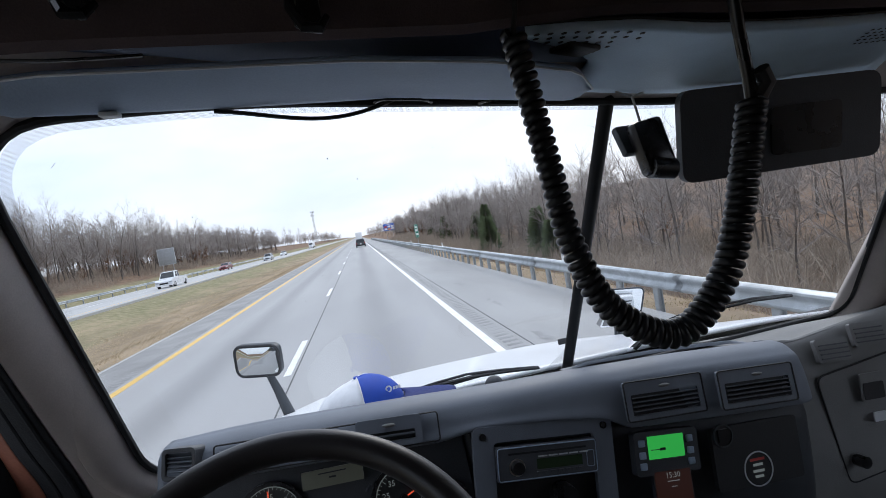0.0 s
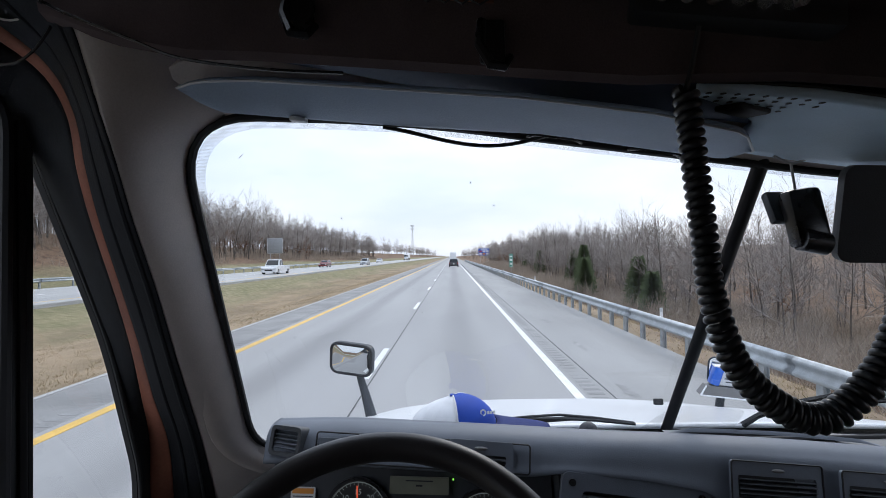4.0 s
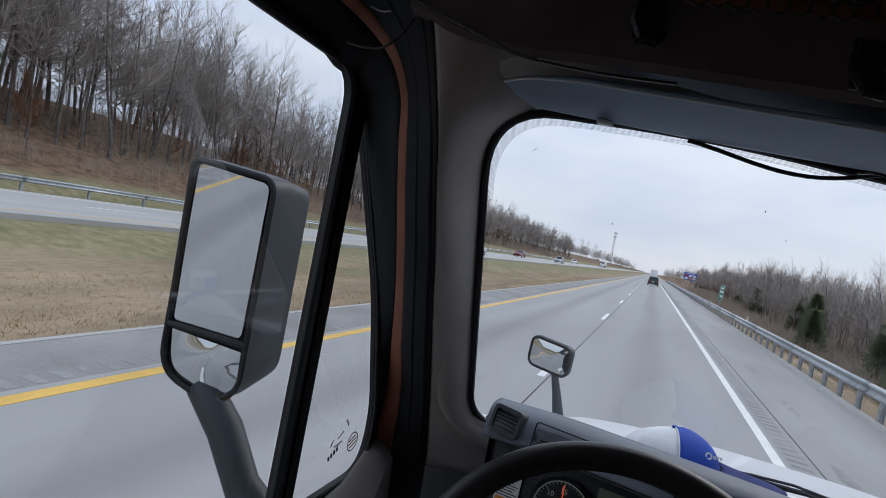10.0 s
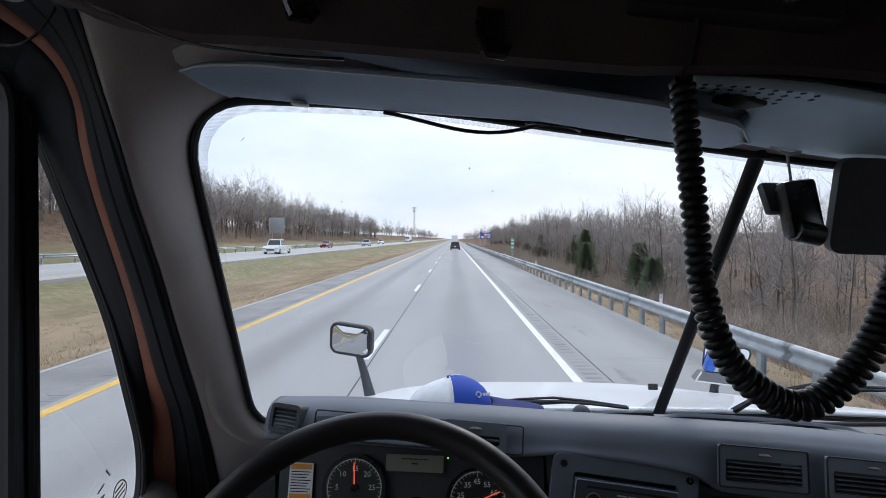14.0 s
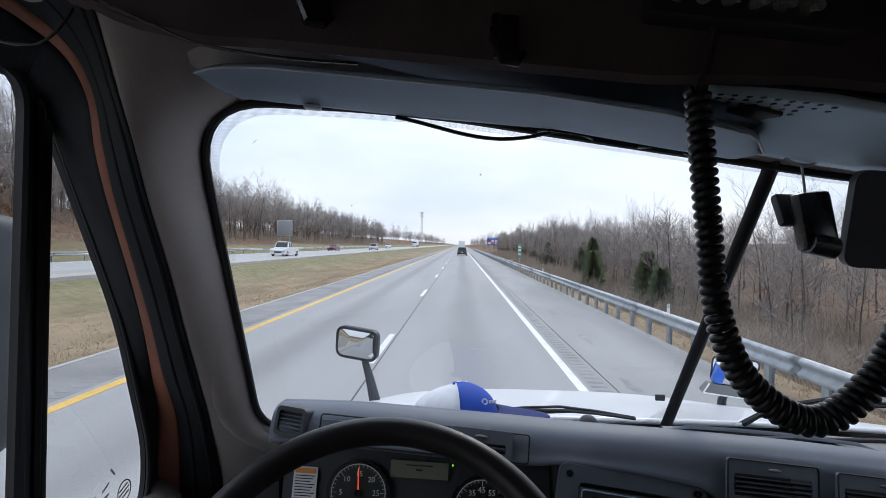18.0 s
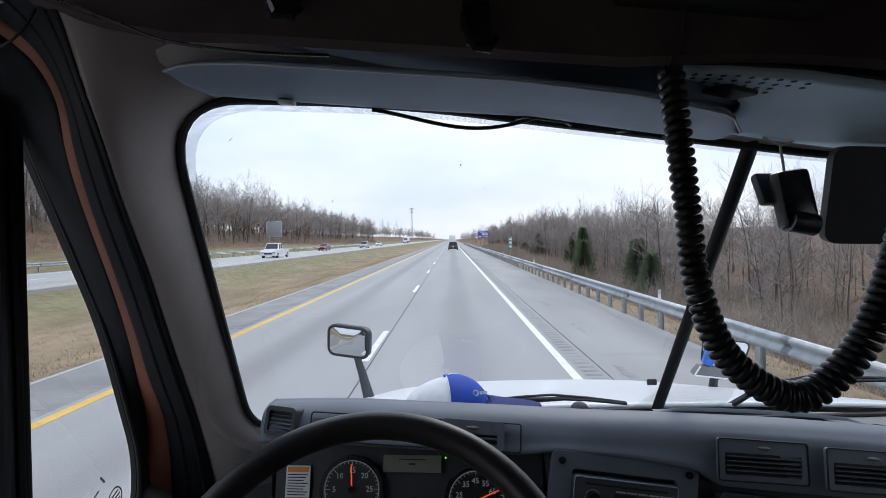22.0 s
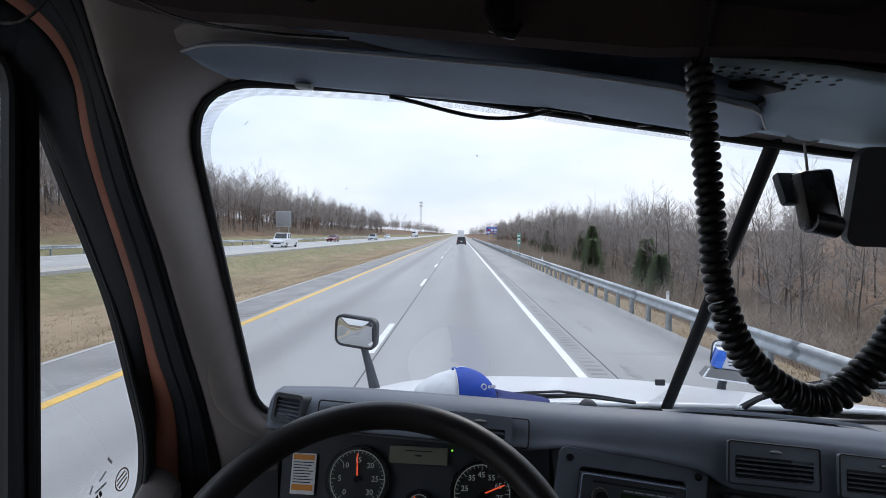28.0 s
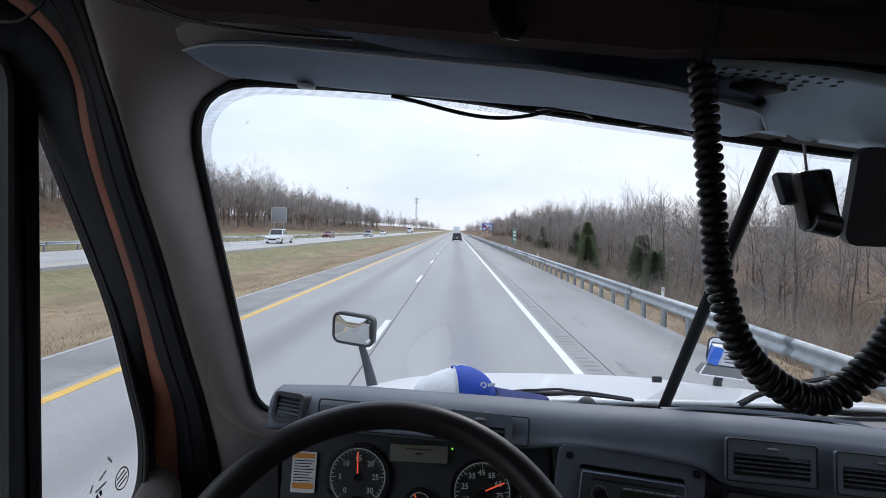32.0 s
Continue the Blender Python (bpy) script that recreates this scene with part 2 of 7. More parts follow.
def green_bands(m):
    """Greener grass along the middle and the far side of the median, in long uneven patches."""
    n, l = m.node_tree.nodes, m.node_tree.links
    p = n["Principled BSDF"]
    src = p.inputs["Base Color"].links[0].from_socket
    geo, sx = n.new("ShaderNodeNewGeometry"), n.new("ShaderNodeSeparateXYZ")
    l.new(geo.outputs["Position"], sx.inputs[0])
    long_way = n.new("ShaderNodeMapping")
    long_way.inputs["Scale"].default_value = (0.55, 0.09, 1.0)
    l.new(geo.outputs["Position"], long_way.inputs[0])
    wob = n.new("ShaderNodeTexNoise")
    wob.inputs["Scale"].default_value, wob.inputs["Detail"].default_value, wob.inputs["Roughness"].default_value = 1.0, 7, 0.65
    l.new(long_way.outputs[0], wob.inputs["Vector"])
    add = n.new("ShaderNodeMath")
    add.operation = "MULTIPLY_ADD"
    add.inputs[1].default_value = 16.0
    l.new(wob.outputs["Fac"], add.inputs[0])
    l.new(sx.outputs[0], add.inputs[2])
    band = n.new("ShaderNodeMapRange")
    band.inputs[1].default_value, band.inputs[2].default_value, band.inputs[3].default_value, band.inputs[4].default_value = -4.6, -9.4, 0.0, 0.75
    l.new(add.outputs[0], band.inputs[0])
    fine = n.new("ShaderNodeTexNoise")
    fine.inputs["Scale"].default_value, fine.inputs["Detail"].default_value = 2.2, 5
    l.new(geo.outputs["Position"], fine.inputs["Vector"])
    ramp = n.new("ShaderNodeValToRGB")
    ramp.color_ramp.elements[0].position, ramp.color_ramp.elements[0].color = 0.36, (0.15, 0.158, 0.075, 1)
    ramp.color_ramp.elements[1].position, ramp.color_ramp.elements[1].color = 0.66, (0.28, 0.252, 0.15, 1)
    l.new(fine.outputs["Fac"], ramp.inputs[0])
    mix = n.new("ShaderNodeMix")
    mix.data_type = "RGBA"
    l.new(band.outputs[0], mix.inputs[0])
    l.new(src, mix.inputs[6])
    l.new(ramp.outputs[0], mix.inputs[7])
    l.new(mix.outputs[2], p.inputs["Base Color"])


green_bands(M_grass)
leaf_litter(M_grass)
M_zinc = mat("galvanised_steel", (0.45, 0.48, 0.50), 0.45, metal=0.6, var=0.2, scale=5, fine=60, bump=0.1)
M_bark = mat("grey_bark", (0.14, 0.122, 0.108), 0.95, var=0.35, scale=2, fine=30, bump=0.5, spec=0.1)
M_twig = mat("bare_twigs", (0.33, 0.295, 0.27), 0.95, var=0.3, scale=0.4, fine=12, bump=0.0, spec=0.05)
M_rust = mat("dry_oak_leaves", (0.16, 0.075, 0.035), 0.9, var=0.3, scale=0.5, fine=10, bump=0.0, spec=0.05)
M_pine = mat("pine_needles", (0.10, 0.125, 0.065), 0.9, var=0.4, scale=0.7, fine=10, bump=0.0, spec=0.1)
M_blue = mat("blue_cap_cloth", (0.012, 0.065, 0.42), 0.8, var=0.12, scale=20, fine=700, bump=0.4)
M_mesh = mat("white_cap_mesh", (0.80, 0.81, 0.83), 0.85, var=0.1, scale=30, fine=500, bump=0.5)
M_signblue = mat("blue_sign_sheeting", (0.012, 0.10, 0.50), 0.5, var=0.06, scale=4, fine=40, bump=0.0)
M_signgreen = mat("green_sign_sheeting", (0.01, 0.24, 0.16), 0.5, var=0.06, scale=4, fine=40, bump=0.0)
M_signback = mat("sign_aluminium", (0.55, 0.57, 0.58), 0.5, metal=0.3, var=0.1, scale=3, fine=30, bump=0.0)
M_paper = mat("white_label_paper", (0.72, 0.71, 0.68), 0.7, var=0.05, scale=20, fine=200, bump=0.0)
M_ink = mat("dark_ink", (0.03, 0.03, 0.035), 0.7, var=0.1, bump=0.0)
M_redink = mat("red_print", (0.45, 0.05, 0.04), 0.6, var=0.1, bump=0.0)
M_orangeink = mat("orange_print", (0.75, 0.28, 0.04), 0.6, var=0.1, bump=0.0)
M_dial = mat("black_dial_face", (0.016, 0.017, 0.018), 0.5, var=0.1, bump=0.0)
M_dialink = glow("glowing_print", (0.55, 0.62, 0.62), 0.12)
M_needle = glow("red_needle", (0.9, 0.12, 0.05), 0.55)
M_lcd = mat("grey_green_display", (0.20, 0.20, 0.15), 0.3, var=0.06, scale=30, fine=100, bump=0.0)
M_lcdgreen = glow("green_screen", (0.03, 0.44, 0.07), 0.55)
M_phone = glow("dim_phone_screen", (0.05, 0.014, 0.008), 0.20)
M_led = glow("green_led", (0.3, 1.0, 0.1), 0.7)
M_digit = glow("yellow_green_digits", (0.75, 0.9, 0.1), 0.35)
M_amber = glow("amber_lamp", (0.8, 0.12, 0.03), 0.012)


# ---- mesh helpers ----
def part(name, bm, material, parent=None, label="", smooth=True):
    """One bmesh as one mesh object, under a thing or a part where one is given."""
    me = bpy.data.meshes.new(name)
    bmesh.ops.recalc_face_normals(bm, faces=bm.faces) if len(bm.faces) < 20000 else None
    bm.to_mesh(me)
    bm.free()
    for f in me.polygons:
        f.use_smooth = smooth
    me.materials.append(material)
    ob = new(name, me)
    if smooth and len(me.polygons) < 20000:
        me.set_sharp_from_angle(angle=radians(38))
    if parent is not None:
        ob.parent = parent
        ob.matrix_parent_inverse = Matrix.Translation(parent.matrix_basis.translation).inverted() if parent.parent is None else Matrix()
    if label:
        ob["label"] = label
    return ob


def sub(name, bm, material, parent, label="", smooth=True):
    """A sub-part under a part (whose own frame is the world's)."""
    ob = part(name, bm, material, None, label, smooth)
    ob.parent = parent
    return ob


def thing(name, at, label, category, group=""):
    """An empty at the base of a thing, whose parts are given in world metres."""
    ob = new(name)
    ob.empty_display_size = 0.1
    ob.matrix_basis = Matrix.Translation(at)
    return tagged(ob, label, category, group)


def soft_box(bm, centre, size, turn=(0, 0, 0), bevel=0.004, segs=2):
    m = Matrix.LocRotScale(centre, Euler([radians(a) for a in turn]), None)
    made = bmesh.ops.create_cube(bm, size=1.0, matrix=m @ Matrix.Diagonal((*size, 1)))
    if bevel:
        edges = list({e for v in made["verts"] for e in v.link_edges})
        bmesh.ops.bevel(bm, geom=edges, offset=min(bevel, min(size) * 0.45), segments=segs, affect="EDGES", profile=0.5)
    return bm


def box(centre, size, turn=(0, 0, 0), bevel=0.004, segs=2):
    return soft_box(bmesh.new(), centre, size, turn, bevel, segs)


def tube(bm, pts, radii, n=8, closed=False, cap=True):
    """A round tube along points, with a radius at each."""
    pts = [Vector(p) for p in pts]
    k = len(pts)
    if not isinstance(radii, (list, tuple)):
        radii = [radii] * k
    rings, side = [], None
    for i, p in enumerate(pts):
        a = pts[(i - 1) % k] if closed or i else pts[0]
        b = pts[(i + 1) % k] if closed or i < k - 1 else pts[-1]
        d = (b - a).normalized()
        if side is None:
            side = d.orthogonal().normalized()
        side = (side - d * side.dot(d)).normalized()
        up = d.cross(side)
        rings.append([bm.verts.new(p + radii[i] * (math.cos(2 * math.pi * j / n) * side + math.sin(2 * math.pi * j / n) * up)) for j in range(n)])
    for i in range(k if closed else k - 1):
        r, s = rings[i], rings[(i + 1) % k]
        for j in range(n):
            bm.faces.new((r[j], r[(j + 1) % n], s[(j + 1) % n], s[j]))
    if cap and not closed:
        bm.faces.new(rings[0][::-1])
        bm.faces.new(rings[-1])
    return bm


def sheet(bm, fn, nu, nv):
    """A surface fn(u, v), u and v from 0 to 1."""
    g = [[bm.verts.new(fn(i / nu, j / nv)) for j in range(nv + 1)] for i in range(nu + 1)]
    for i in range(nu):
        for j in range(nv):
            bm.faces.new((g[i][j], g[i + 1][j], g[i + 1][j + 1], g[i][j + 1]))
    return bm


def thick(ob, depth, offset=0.0):
    s = ob.modifiers.new("thickness", "SOLIDIFY")
    s.thickness, s.offset = depth, offset
    return ob


def rounded(corners, radii, n=6):
    """A closed outline with rounded corners, in two dimensions."""
    out, k = [], len(corners)
    for i, c in enumerate(corners):
        c = Vector(c)
        a, b = (Vector(corners[i - 1]) - c), (Vector(corners[(i + 1) % k]) - c)
        r = radii[i] if isinstance(radii, (list, tuple)) else radii
        p, q = c + a.normalized() * r, c + b.normalized() * r
        for j in range(n + 1):
            t = j / n
            out.append((1 - t) ** 2 * p + 2 * t * (1 - t) * c + t * t * q)
    return out


def plate(bm, outer, holes, place):
    """A flat or bent plate with holes; outlines in two dimensions, place() takes them into the world."""
    edges = []
    for loop in [outer, *holes]:
        vs = [bm.verts.new((p[0], p[1], 0)) for p in loop]
        edges += [bm.edges.new((vs[i], vs[(i + 1) % len(vs)])) for i in range(len(vs))]
    bmesh.ops.triangle_fill(bm, edges=edges, use_beauty=True)
    for v in bm.verts:
        v.co = place(v.co.x, v.co.y)
    return bm


def disc(bm, centre, radius, m, depth=0.004, n=32, inner=0.0):
    """A disc or ring of some thickness that faces m's z."""
    for z in (0, 1):
        pass
    vs = []
    for z in (0, depth):
        for r in ([radius] if not inner else [radius, inner]):
            vs.append([bm.verts.new(m @ (Vector(centre) + Vector((r * math.cos(2 * math.pi * i / n), r * math.sin(2 * math.pi * i / n), z)))) for i in range(n)])
    if inner:
        o0, i0, o1, i1 = vs
        for a, b in ((o0, o1), (o1, i1), (i1, i0), (i0, o0)):
            for i in range(n):
                bm.faces.new((a[i], a[(i + 1) % n], b[(i + 1) % n], b[i]))
    else:
        a, b = vs
        for i in range(n):
            bm.faces.new((a[i], a[(i + 1) % n], b[(i + 1) % n], b[i]))
        bm.faces.new(a[::-1])
        bm.faces.new(b)
    return bm


def writing(name, body, size, m, material, parent=None, depth=0.0004, align="CENTER"):
    """Words in the built-in font, as a mesh."""
    cu = bpy.data.curves.new(name, "FONT")
    cu.body, cu.size, cu.extrude, cu.align_x, cu.align_y, cu.resolution_u = body, size, depth, align, "CENTER", 2
    tmp = new(name + "_curve", cu)
    me = bpy.data.meshes.new_from_object(tmp.evaluated_get(bpy.context.evaluated_depsgraph_get()))
    bpy.data.objects.remove(tmp)
    me.name = name
    me.transform(m)
    me.materials.clear()
    me.materials.append(material)
    ob = new(name, me)
    if parent is not None:
        ob.parent = parent
        ob.matrix_parent_inverse = Matrix.Translation(parent.matrix_basis.translation).inverted() if parent.parent is None else Matrix()
    return ob


def structure(ob, label, category):
    return tagged(ob, label, category, kind="structure")


# ---- the ground and the motorway ----
def step(a, b, v):
    t = min(1.0, max(0.0, (v - a) / (b - a)))
    return t * t * (3 - 2 * t)


def ground_z(x, y):
    z = -0.10
    if x < -7.5:
        z = -0.10 - 0.55 * step(-7.6, -11.5, x) + 0.80 * step(-14.5, -19.0, x)
        near = 1 - step(45, 120, y)
        z += 1.1 * step(-32.5, -37, x) + (3.4 + 3.6 * near) * step(-36, -62, x) + 3.0 * step(-62, -110, x)
    if x > 5.2:
        z = -0.10 - (1.25 + 0.9 * (1 - step(60, 160, y))) * step(5.6, 13, x) + 3.2 * step(20, 60, x) + 3.0 * step(60, 120, x)
    if x < -33 or x > 6.5:
        z += 0.16 * noise.noise((x * 0.21, y * 0.13, 3.0)) + 0.5 * noise.noise((x * 0.03, y * 0.02, 9.0))
    return z


xs = [-1500, -700, -350, -200, -140, -100, -80, -66, -58, -52, -46, -42, -39, -37, -35, -33.5, -32.4, -31.4, -30, -25, -20, -19, -18, -17, -16, -15, -14, -13, -12, -11, -10, -9, -8.2, -7.5,
      -7.0, -3, 1, 5.0, 5.25, 5.8, 6.5, 7.3, 8.2, 9.2, 10.4, 11.8, 13.2, 15, 17, 20, 24, 30, 38, 50, 70, 110, 180, 350, 700, 1500]
ys = [-400, -200, -120, -80, -50] + [-35 + 5 * i for i in range(38)] + [165, 180, 200, 225, 255, 290, 330, 380, 440, 520, 620, 760, 950, 1200, 1600, 2200, 3000]
gm = bpy.data.meshes.new("ground")
gm.from_pydata([(x, y, ground_z(x, y)) for y in ys for x in xs], [], [(j * len(xs) + i, j * len(xs) + i + 1, (j + 1) * len(xs) + i + 1, (j + 1) * len(xs) + i) for j in range(len(ys) - 1) for i in range(len(xs) - 1)])
gm.materials.append(M_grass)
for f in gm.polygons:
    f.use_smooth = True
structure(new("ground", gm), "dormant brown and green grass verge and median", "ground")


def strip(name, x0, x1, z, material, label, category, y0=-150.0, y1=2600.0, drop=0.09):
    """A long slab of paving with real edges."""
    bm = bmesh.new()
    soft_box(bm, ((x0 + x1) / 2, (y0 + y1) / 2, z - drop / 2), (x1 - x0, y1 - y0, drop), bevel=0)
    return structure(part(name, bm, material, smooth=False), label, category)


def worn_lane(m, centres):
    """Adds the darker oil and tyre bands down the middle of the lanes."""
    n, l = m.node_tree.nodes, m.node_tree.links
    p = n["Principled BSDF"]
    src = p.inputs["Base Color"].links[0].from_socket
    geo = n.new("ShaderNodeNewGeometry")
    sx = n.new("ShaderNodeSeparateXYZ")
    l.new(geo.outputs["Position"], sx.inputs[0])
    total = None
    for c, w in centres:
        d = n.new("ShaderNodeMath")
        d.operation = "SUBTRACT"
        d.inputs[1].default_value = c
        l.new(sx.outputs[0], d.inputs[0])
        a = n.new("ShaderNodeMath")
        a.operation = "ABSOLUTE"
        l.new(d.outputs[0], a.inputs[0])
        r = n.new("ShaderNodeMapRange")
        r.interpolation_type = "SMOOTHSTEP"
        r.inputs[1].default_value, r.inputs[2].default_value, r.inputs[3].default_value, r.inputs[4].default_value = 0.05, w, 1.0, 0.0
        l.new(a.outputs[0], r.inputs[0])
        if total is None:
            total = r.outputs[0]
        else:
            s = n.new("ShaderNodeMath")
            s.operation = "MAXIMUM"
            l.new(total, s.inputs[0])
            l.new(r.outputs[0], s.inputs[1])
            total = s.outputs[0]
    k = n.new("ShaderNodeMath")
    k.operation = "MULTIPLY"
    k.inputs[1].default_value = 0.30
    l.new(total, k.inputs[0])
    mx = n.new("ShaderNodeMix")
    mx.data_type = "RGBA"
    l.new(k.outputs[0], mx.inputs[0])
    l.new(src, mx.inputs[6])
    mx.inputs[7].default_value = (0.12, 0.12, 0.12, 1)
    l.new(mx.outputs[2], p.inputs["Base Color"])


worn_lane(M_road, [(0.18, 0.75), (-3.75, 0.7)])
strip("road_lanes", -5.78, 2.16, 0.0, M_road, "pale grey concrete carriageway with two lanes", "road")
strip("road_shoulder_left", -7.25, -5.782, -0.012, M_asphalt, "grey asphalt inner shoulder beside the median", "road")
strip("road_shoulder_right", 2.162, 5.2, -0.008, M_shoulder, "pale concrete outer shoulder with cracks and stains", "road")
M_opp = mat("opposite_concrete", (0.42, 0.415, 0.40), 0.85, var=0.10, scale=0.3, fine=18, bump=0.2, stretch=(2, 0.15, 1))
strip("road_edge_left", -7.37, -7.252, -0.002, M_opp, "pale gravel edge beside the inner shoulder", "road")
strip("opposite_road", -31.2, -19.6, 0.34, M_opp, "pale concrete opposite carriageway beyond the median", "road", drop=0.2)


def line(name, x, w, z, material, label, y0=-100.0, y1=2400.0):
    return structure(part(name, box((x, (y0 + y1) / 2, z + 0.003), (w, y1 - y0, 0.006), bevel=0), material, smooth=False), label, "road marking")


line("road_line_white", 2.02, 0.16, 0.0, M_linewhite, "solid white edge line on the concrete road")
line("road_line_yellow", -5.55, 0.20, 0.0, M_lineyellow, "solid yellow edge line beside the inner shoulder")
line("road_joint", -1.62, 0.025, 0.0, M_joint, "dark sealed joint between the two lanes")
line("road_joint_shoulder", 2.60, 0.02, -0.008, M_joint, "dark sealed joint along the outer shoulder")
line("opposite_line_white", -30.0, 0.13, 0.34, M_linewhite, "solid white edge line of the opposite road")
line("opposite_line_yellow", -20.9, 0.13, 0.34, M_lineyellow, "solid yellow edge line of the opposite road")

# lane dashes
dash_me = None
dash_root = thing("lane_dashes", (-1.76, 12.3, 0.0), "broken white lane line painted on the concrete", "road marking")
dash_root["kind"] = "structure"
for i in range(-4, 56):
    bm = box((0, 0, 0), (0.14, 3.50, 0.006), bevel=0) if dash_me is None else None
    if dash_me is None:
        d = part("dash", bm, M_linewhite, smooth=False)
        dash_me = d.data
    else:
        d = new("dash", dash_me)
    d.parent = dash_root
    d.matrix_basis = Matrix.Translation((0, 13.9 * i, 0.0045))
opp_root = thing("opposite_lane_dashes", (-25.6, 20.0, 0.34), "broken white lane line on the opposite road", "road marking")
opp_root["kind"] = "structure"
for i in range(-3, 40):
    d = new("dash", dash_me)
    d.parent = opp_root
    d.matrix_basis = Matrix.Translation((0, 12.19 * i, 0.0045))


M_groove = mat("milled_groove", (0.29, 0.287, 0.28), 0.9, var=0.30, scale=0.8, fine=20)


def rumble(name, x, w, z, y1, gap, length, label):
    bm = bmesh.new()
    y = -12.0
    while y < y1:
        soft_box(bm, (x, y, z), (w, length, 0.008), bevel=0)
        y += gap
    return tagged(part(name, bm, M_groove, smooth=False), label, "rumble strip", kind="stuff")


rumble("rumble_strip", 2.36, 0.27, -0.0095, 150, 0.30, 0.13, "row of milled rumble grooves beside the white edge line")
rumble("rumble_strip", -6.00, 0.30, -0.0135, 130, 0.30, 0.13, "row of milled rumble grooves beside the yellow edge line")

# dark patches, cracks and tyre marks on the outer shoulder and lanes
rng = random.Random(4)
for i in range(16):
    bm = bmesh.new()
    cx, cy = rng.choice((3.6, 3.1, 4.1, 0.6, -3.2)) + rng.uniform(-0.4, 0.4), 9 + i * 5.3 + rng.uniform(-1, 1)
    n = 26
    w, h = rng.uniform(0.06, 0.22), rng.uniform(0.5, 1.6)
    ring = [bm.verts.new((cx + w * math.cos(6.283 * k / n) * rng.uniform(0.5, 1.1), cy + h * math.sin(6.283 * k / n) * rng.uniform(0.6, 1.1), 0.004 if cx < 2 else -0.004)) for k in range(n)]
    bm.faces.new(ring)
    structure(part("road_patch", bm, M_patch, smooth=False), "dark patch worn into the concrete", "road patch")


# ---- the guard rail beside the outer shoulder ----
def w_profile():
    """The W section of the beam: how far it stands out, and its height."""
    return [(0.0, -0.155), (0.03, -0.15), (0.075, -0.115), (0.08, -0.085), (0.03, -0.03), (0.02, 0.0), (0.03, 0.03), (0.08, 0.085), (0.075, 0.115), (0.03, 0.15), (0.0, 0.155)]


RAIL_X = 5.22
rail = thing("guard_rail", (RAIL_X, 20, -0.1), "galvanised steel guard rail along the outer shoulder", "guard rail")
for k in range(34):
    y0 = -22 + 3.81 * 2 * k
    bm = bmesh.new()
    prof = w_profile()
    sheet(bm, lambda u, v: (RAIL_X - 0.06 - prof[round(v * 10)][0], y0 + u * 7.62 + (0.1 if u else -0.1), 0.60 + prof[round(v * 10)][1]), 2, 10)
    thick(part("rail_beam", bm, M_zinc, rail), 0.004)
post_me = None
for k in range(172):
    y = -22 + 1.5 * k
    if post_me is None:
        bm = bmesh.new()
        soft_box(bm, (0, 0, -0.03), (0.10, 0.008, 1.56), bevel=0)
        soft_box(bm, (-0.05, 0, -0.03), (0.006, 0.15, 1.56), bevel=0)
        soft_box(bm, (0.05, 0, -0.03), (0.006, 0.15, 1.56), bevel=0)
        post_me = part("post", bm, M_zinc, rail, smooth=False)
        o = post_me
        post_me = o.data
    else:
        o = new("post", post_me)
        o.parent = rail
    o.matrix_parent_inverse = Matrix()
    o.matrix_basis = Matrix.Translation((0.07, y - 20, 0.0))
far_rail = thing("guard_rail", (-32.2, 20, 0.2), "weathered guard rail beyond the opposite road", "guard rail")
for k in range(26):
    y0 = 4 + 3.81 * 2 * k
    bm = sheet(bmesh.new(), lambda u, v: (-32.14 + prof[round(v * 10)][0], y0 + u * 7.62 + (0.1 if u else -0.1), 0.93 + prof[round(v * 10)][1]), 2, 10)
    thick(part("rail_beam", bm, M_zinc, far_rail), 0.004)
for k in range(52):
    o = new("post", post_me)
    o.parent = far_rail
    o.matrix_basis = Matrix.Translation((-0.05, 4 + 3.81 * k - 20, 0.05))
for k in range(9):
    y = 14.5 + 22 * k
    d = thing("delineator", (RAIL_X + 0.22, y, 0.55), "white reflector stake on the guard rail", "delineator", "delineators on the rail")
    part("stake", box((RAIL_X + 0.22, y, 0.60), (0.08, 0.012, 0.62), bevel=0.003), M_linewhite, d)
    part("reflector", box((RAIL_X + 0.22, y - 0.009, 0.85), (0.06, 0.004, 0.10), bevel=0.001), M_signback, d)


# ---- trees: bare winter woods, a few pines, brush ----
def limb(verts, faces, a, b, ra, rb, n=4):
    d = (b - a).normalized()
    s = d.orthogonal().normalized()
    u = d.cross(s)
    k = len(verts)
    if n == 1:                                 # a thin twig seen from afar
        w = math.cos(k) * s + math.sin(k) * u
        verts += [a - w * ra * 1.2, a + w * ra * 1.2, b + w * rb * 1.2, b - w * rb * 1.2]
        faces.append((k, k + 1, k + 2, k + 3))
        return
    for p, r in ((a, ra), (b, rb)):
        for j in range(n):
            w = 6.2832 * j / n
            verts.append(p + r * (math.cos(w) * s + math.sin(w) * u))
    for j in range(n):
        faces.append((k + j, k + (j + 1) % n, k + n + (j + 1) % n, k + n + j))


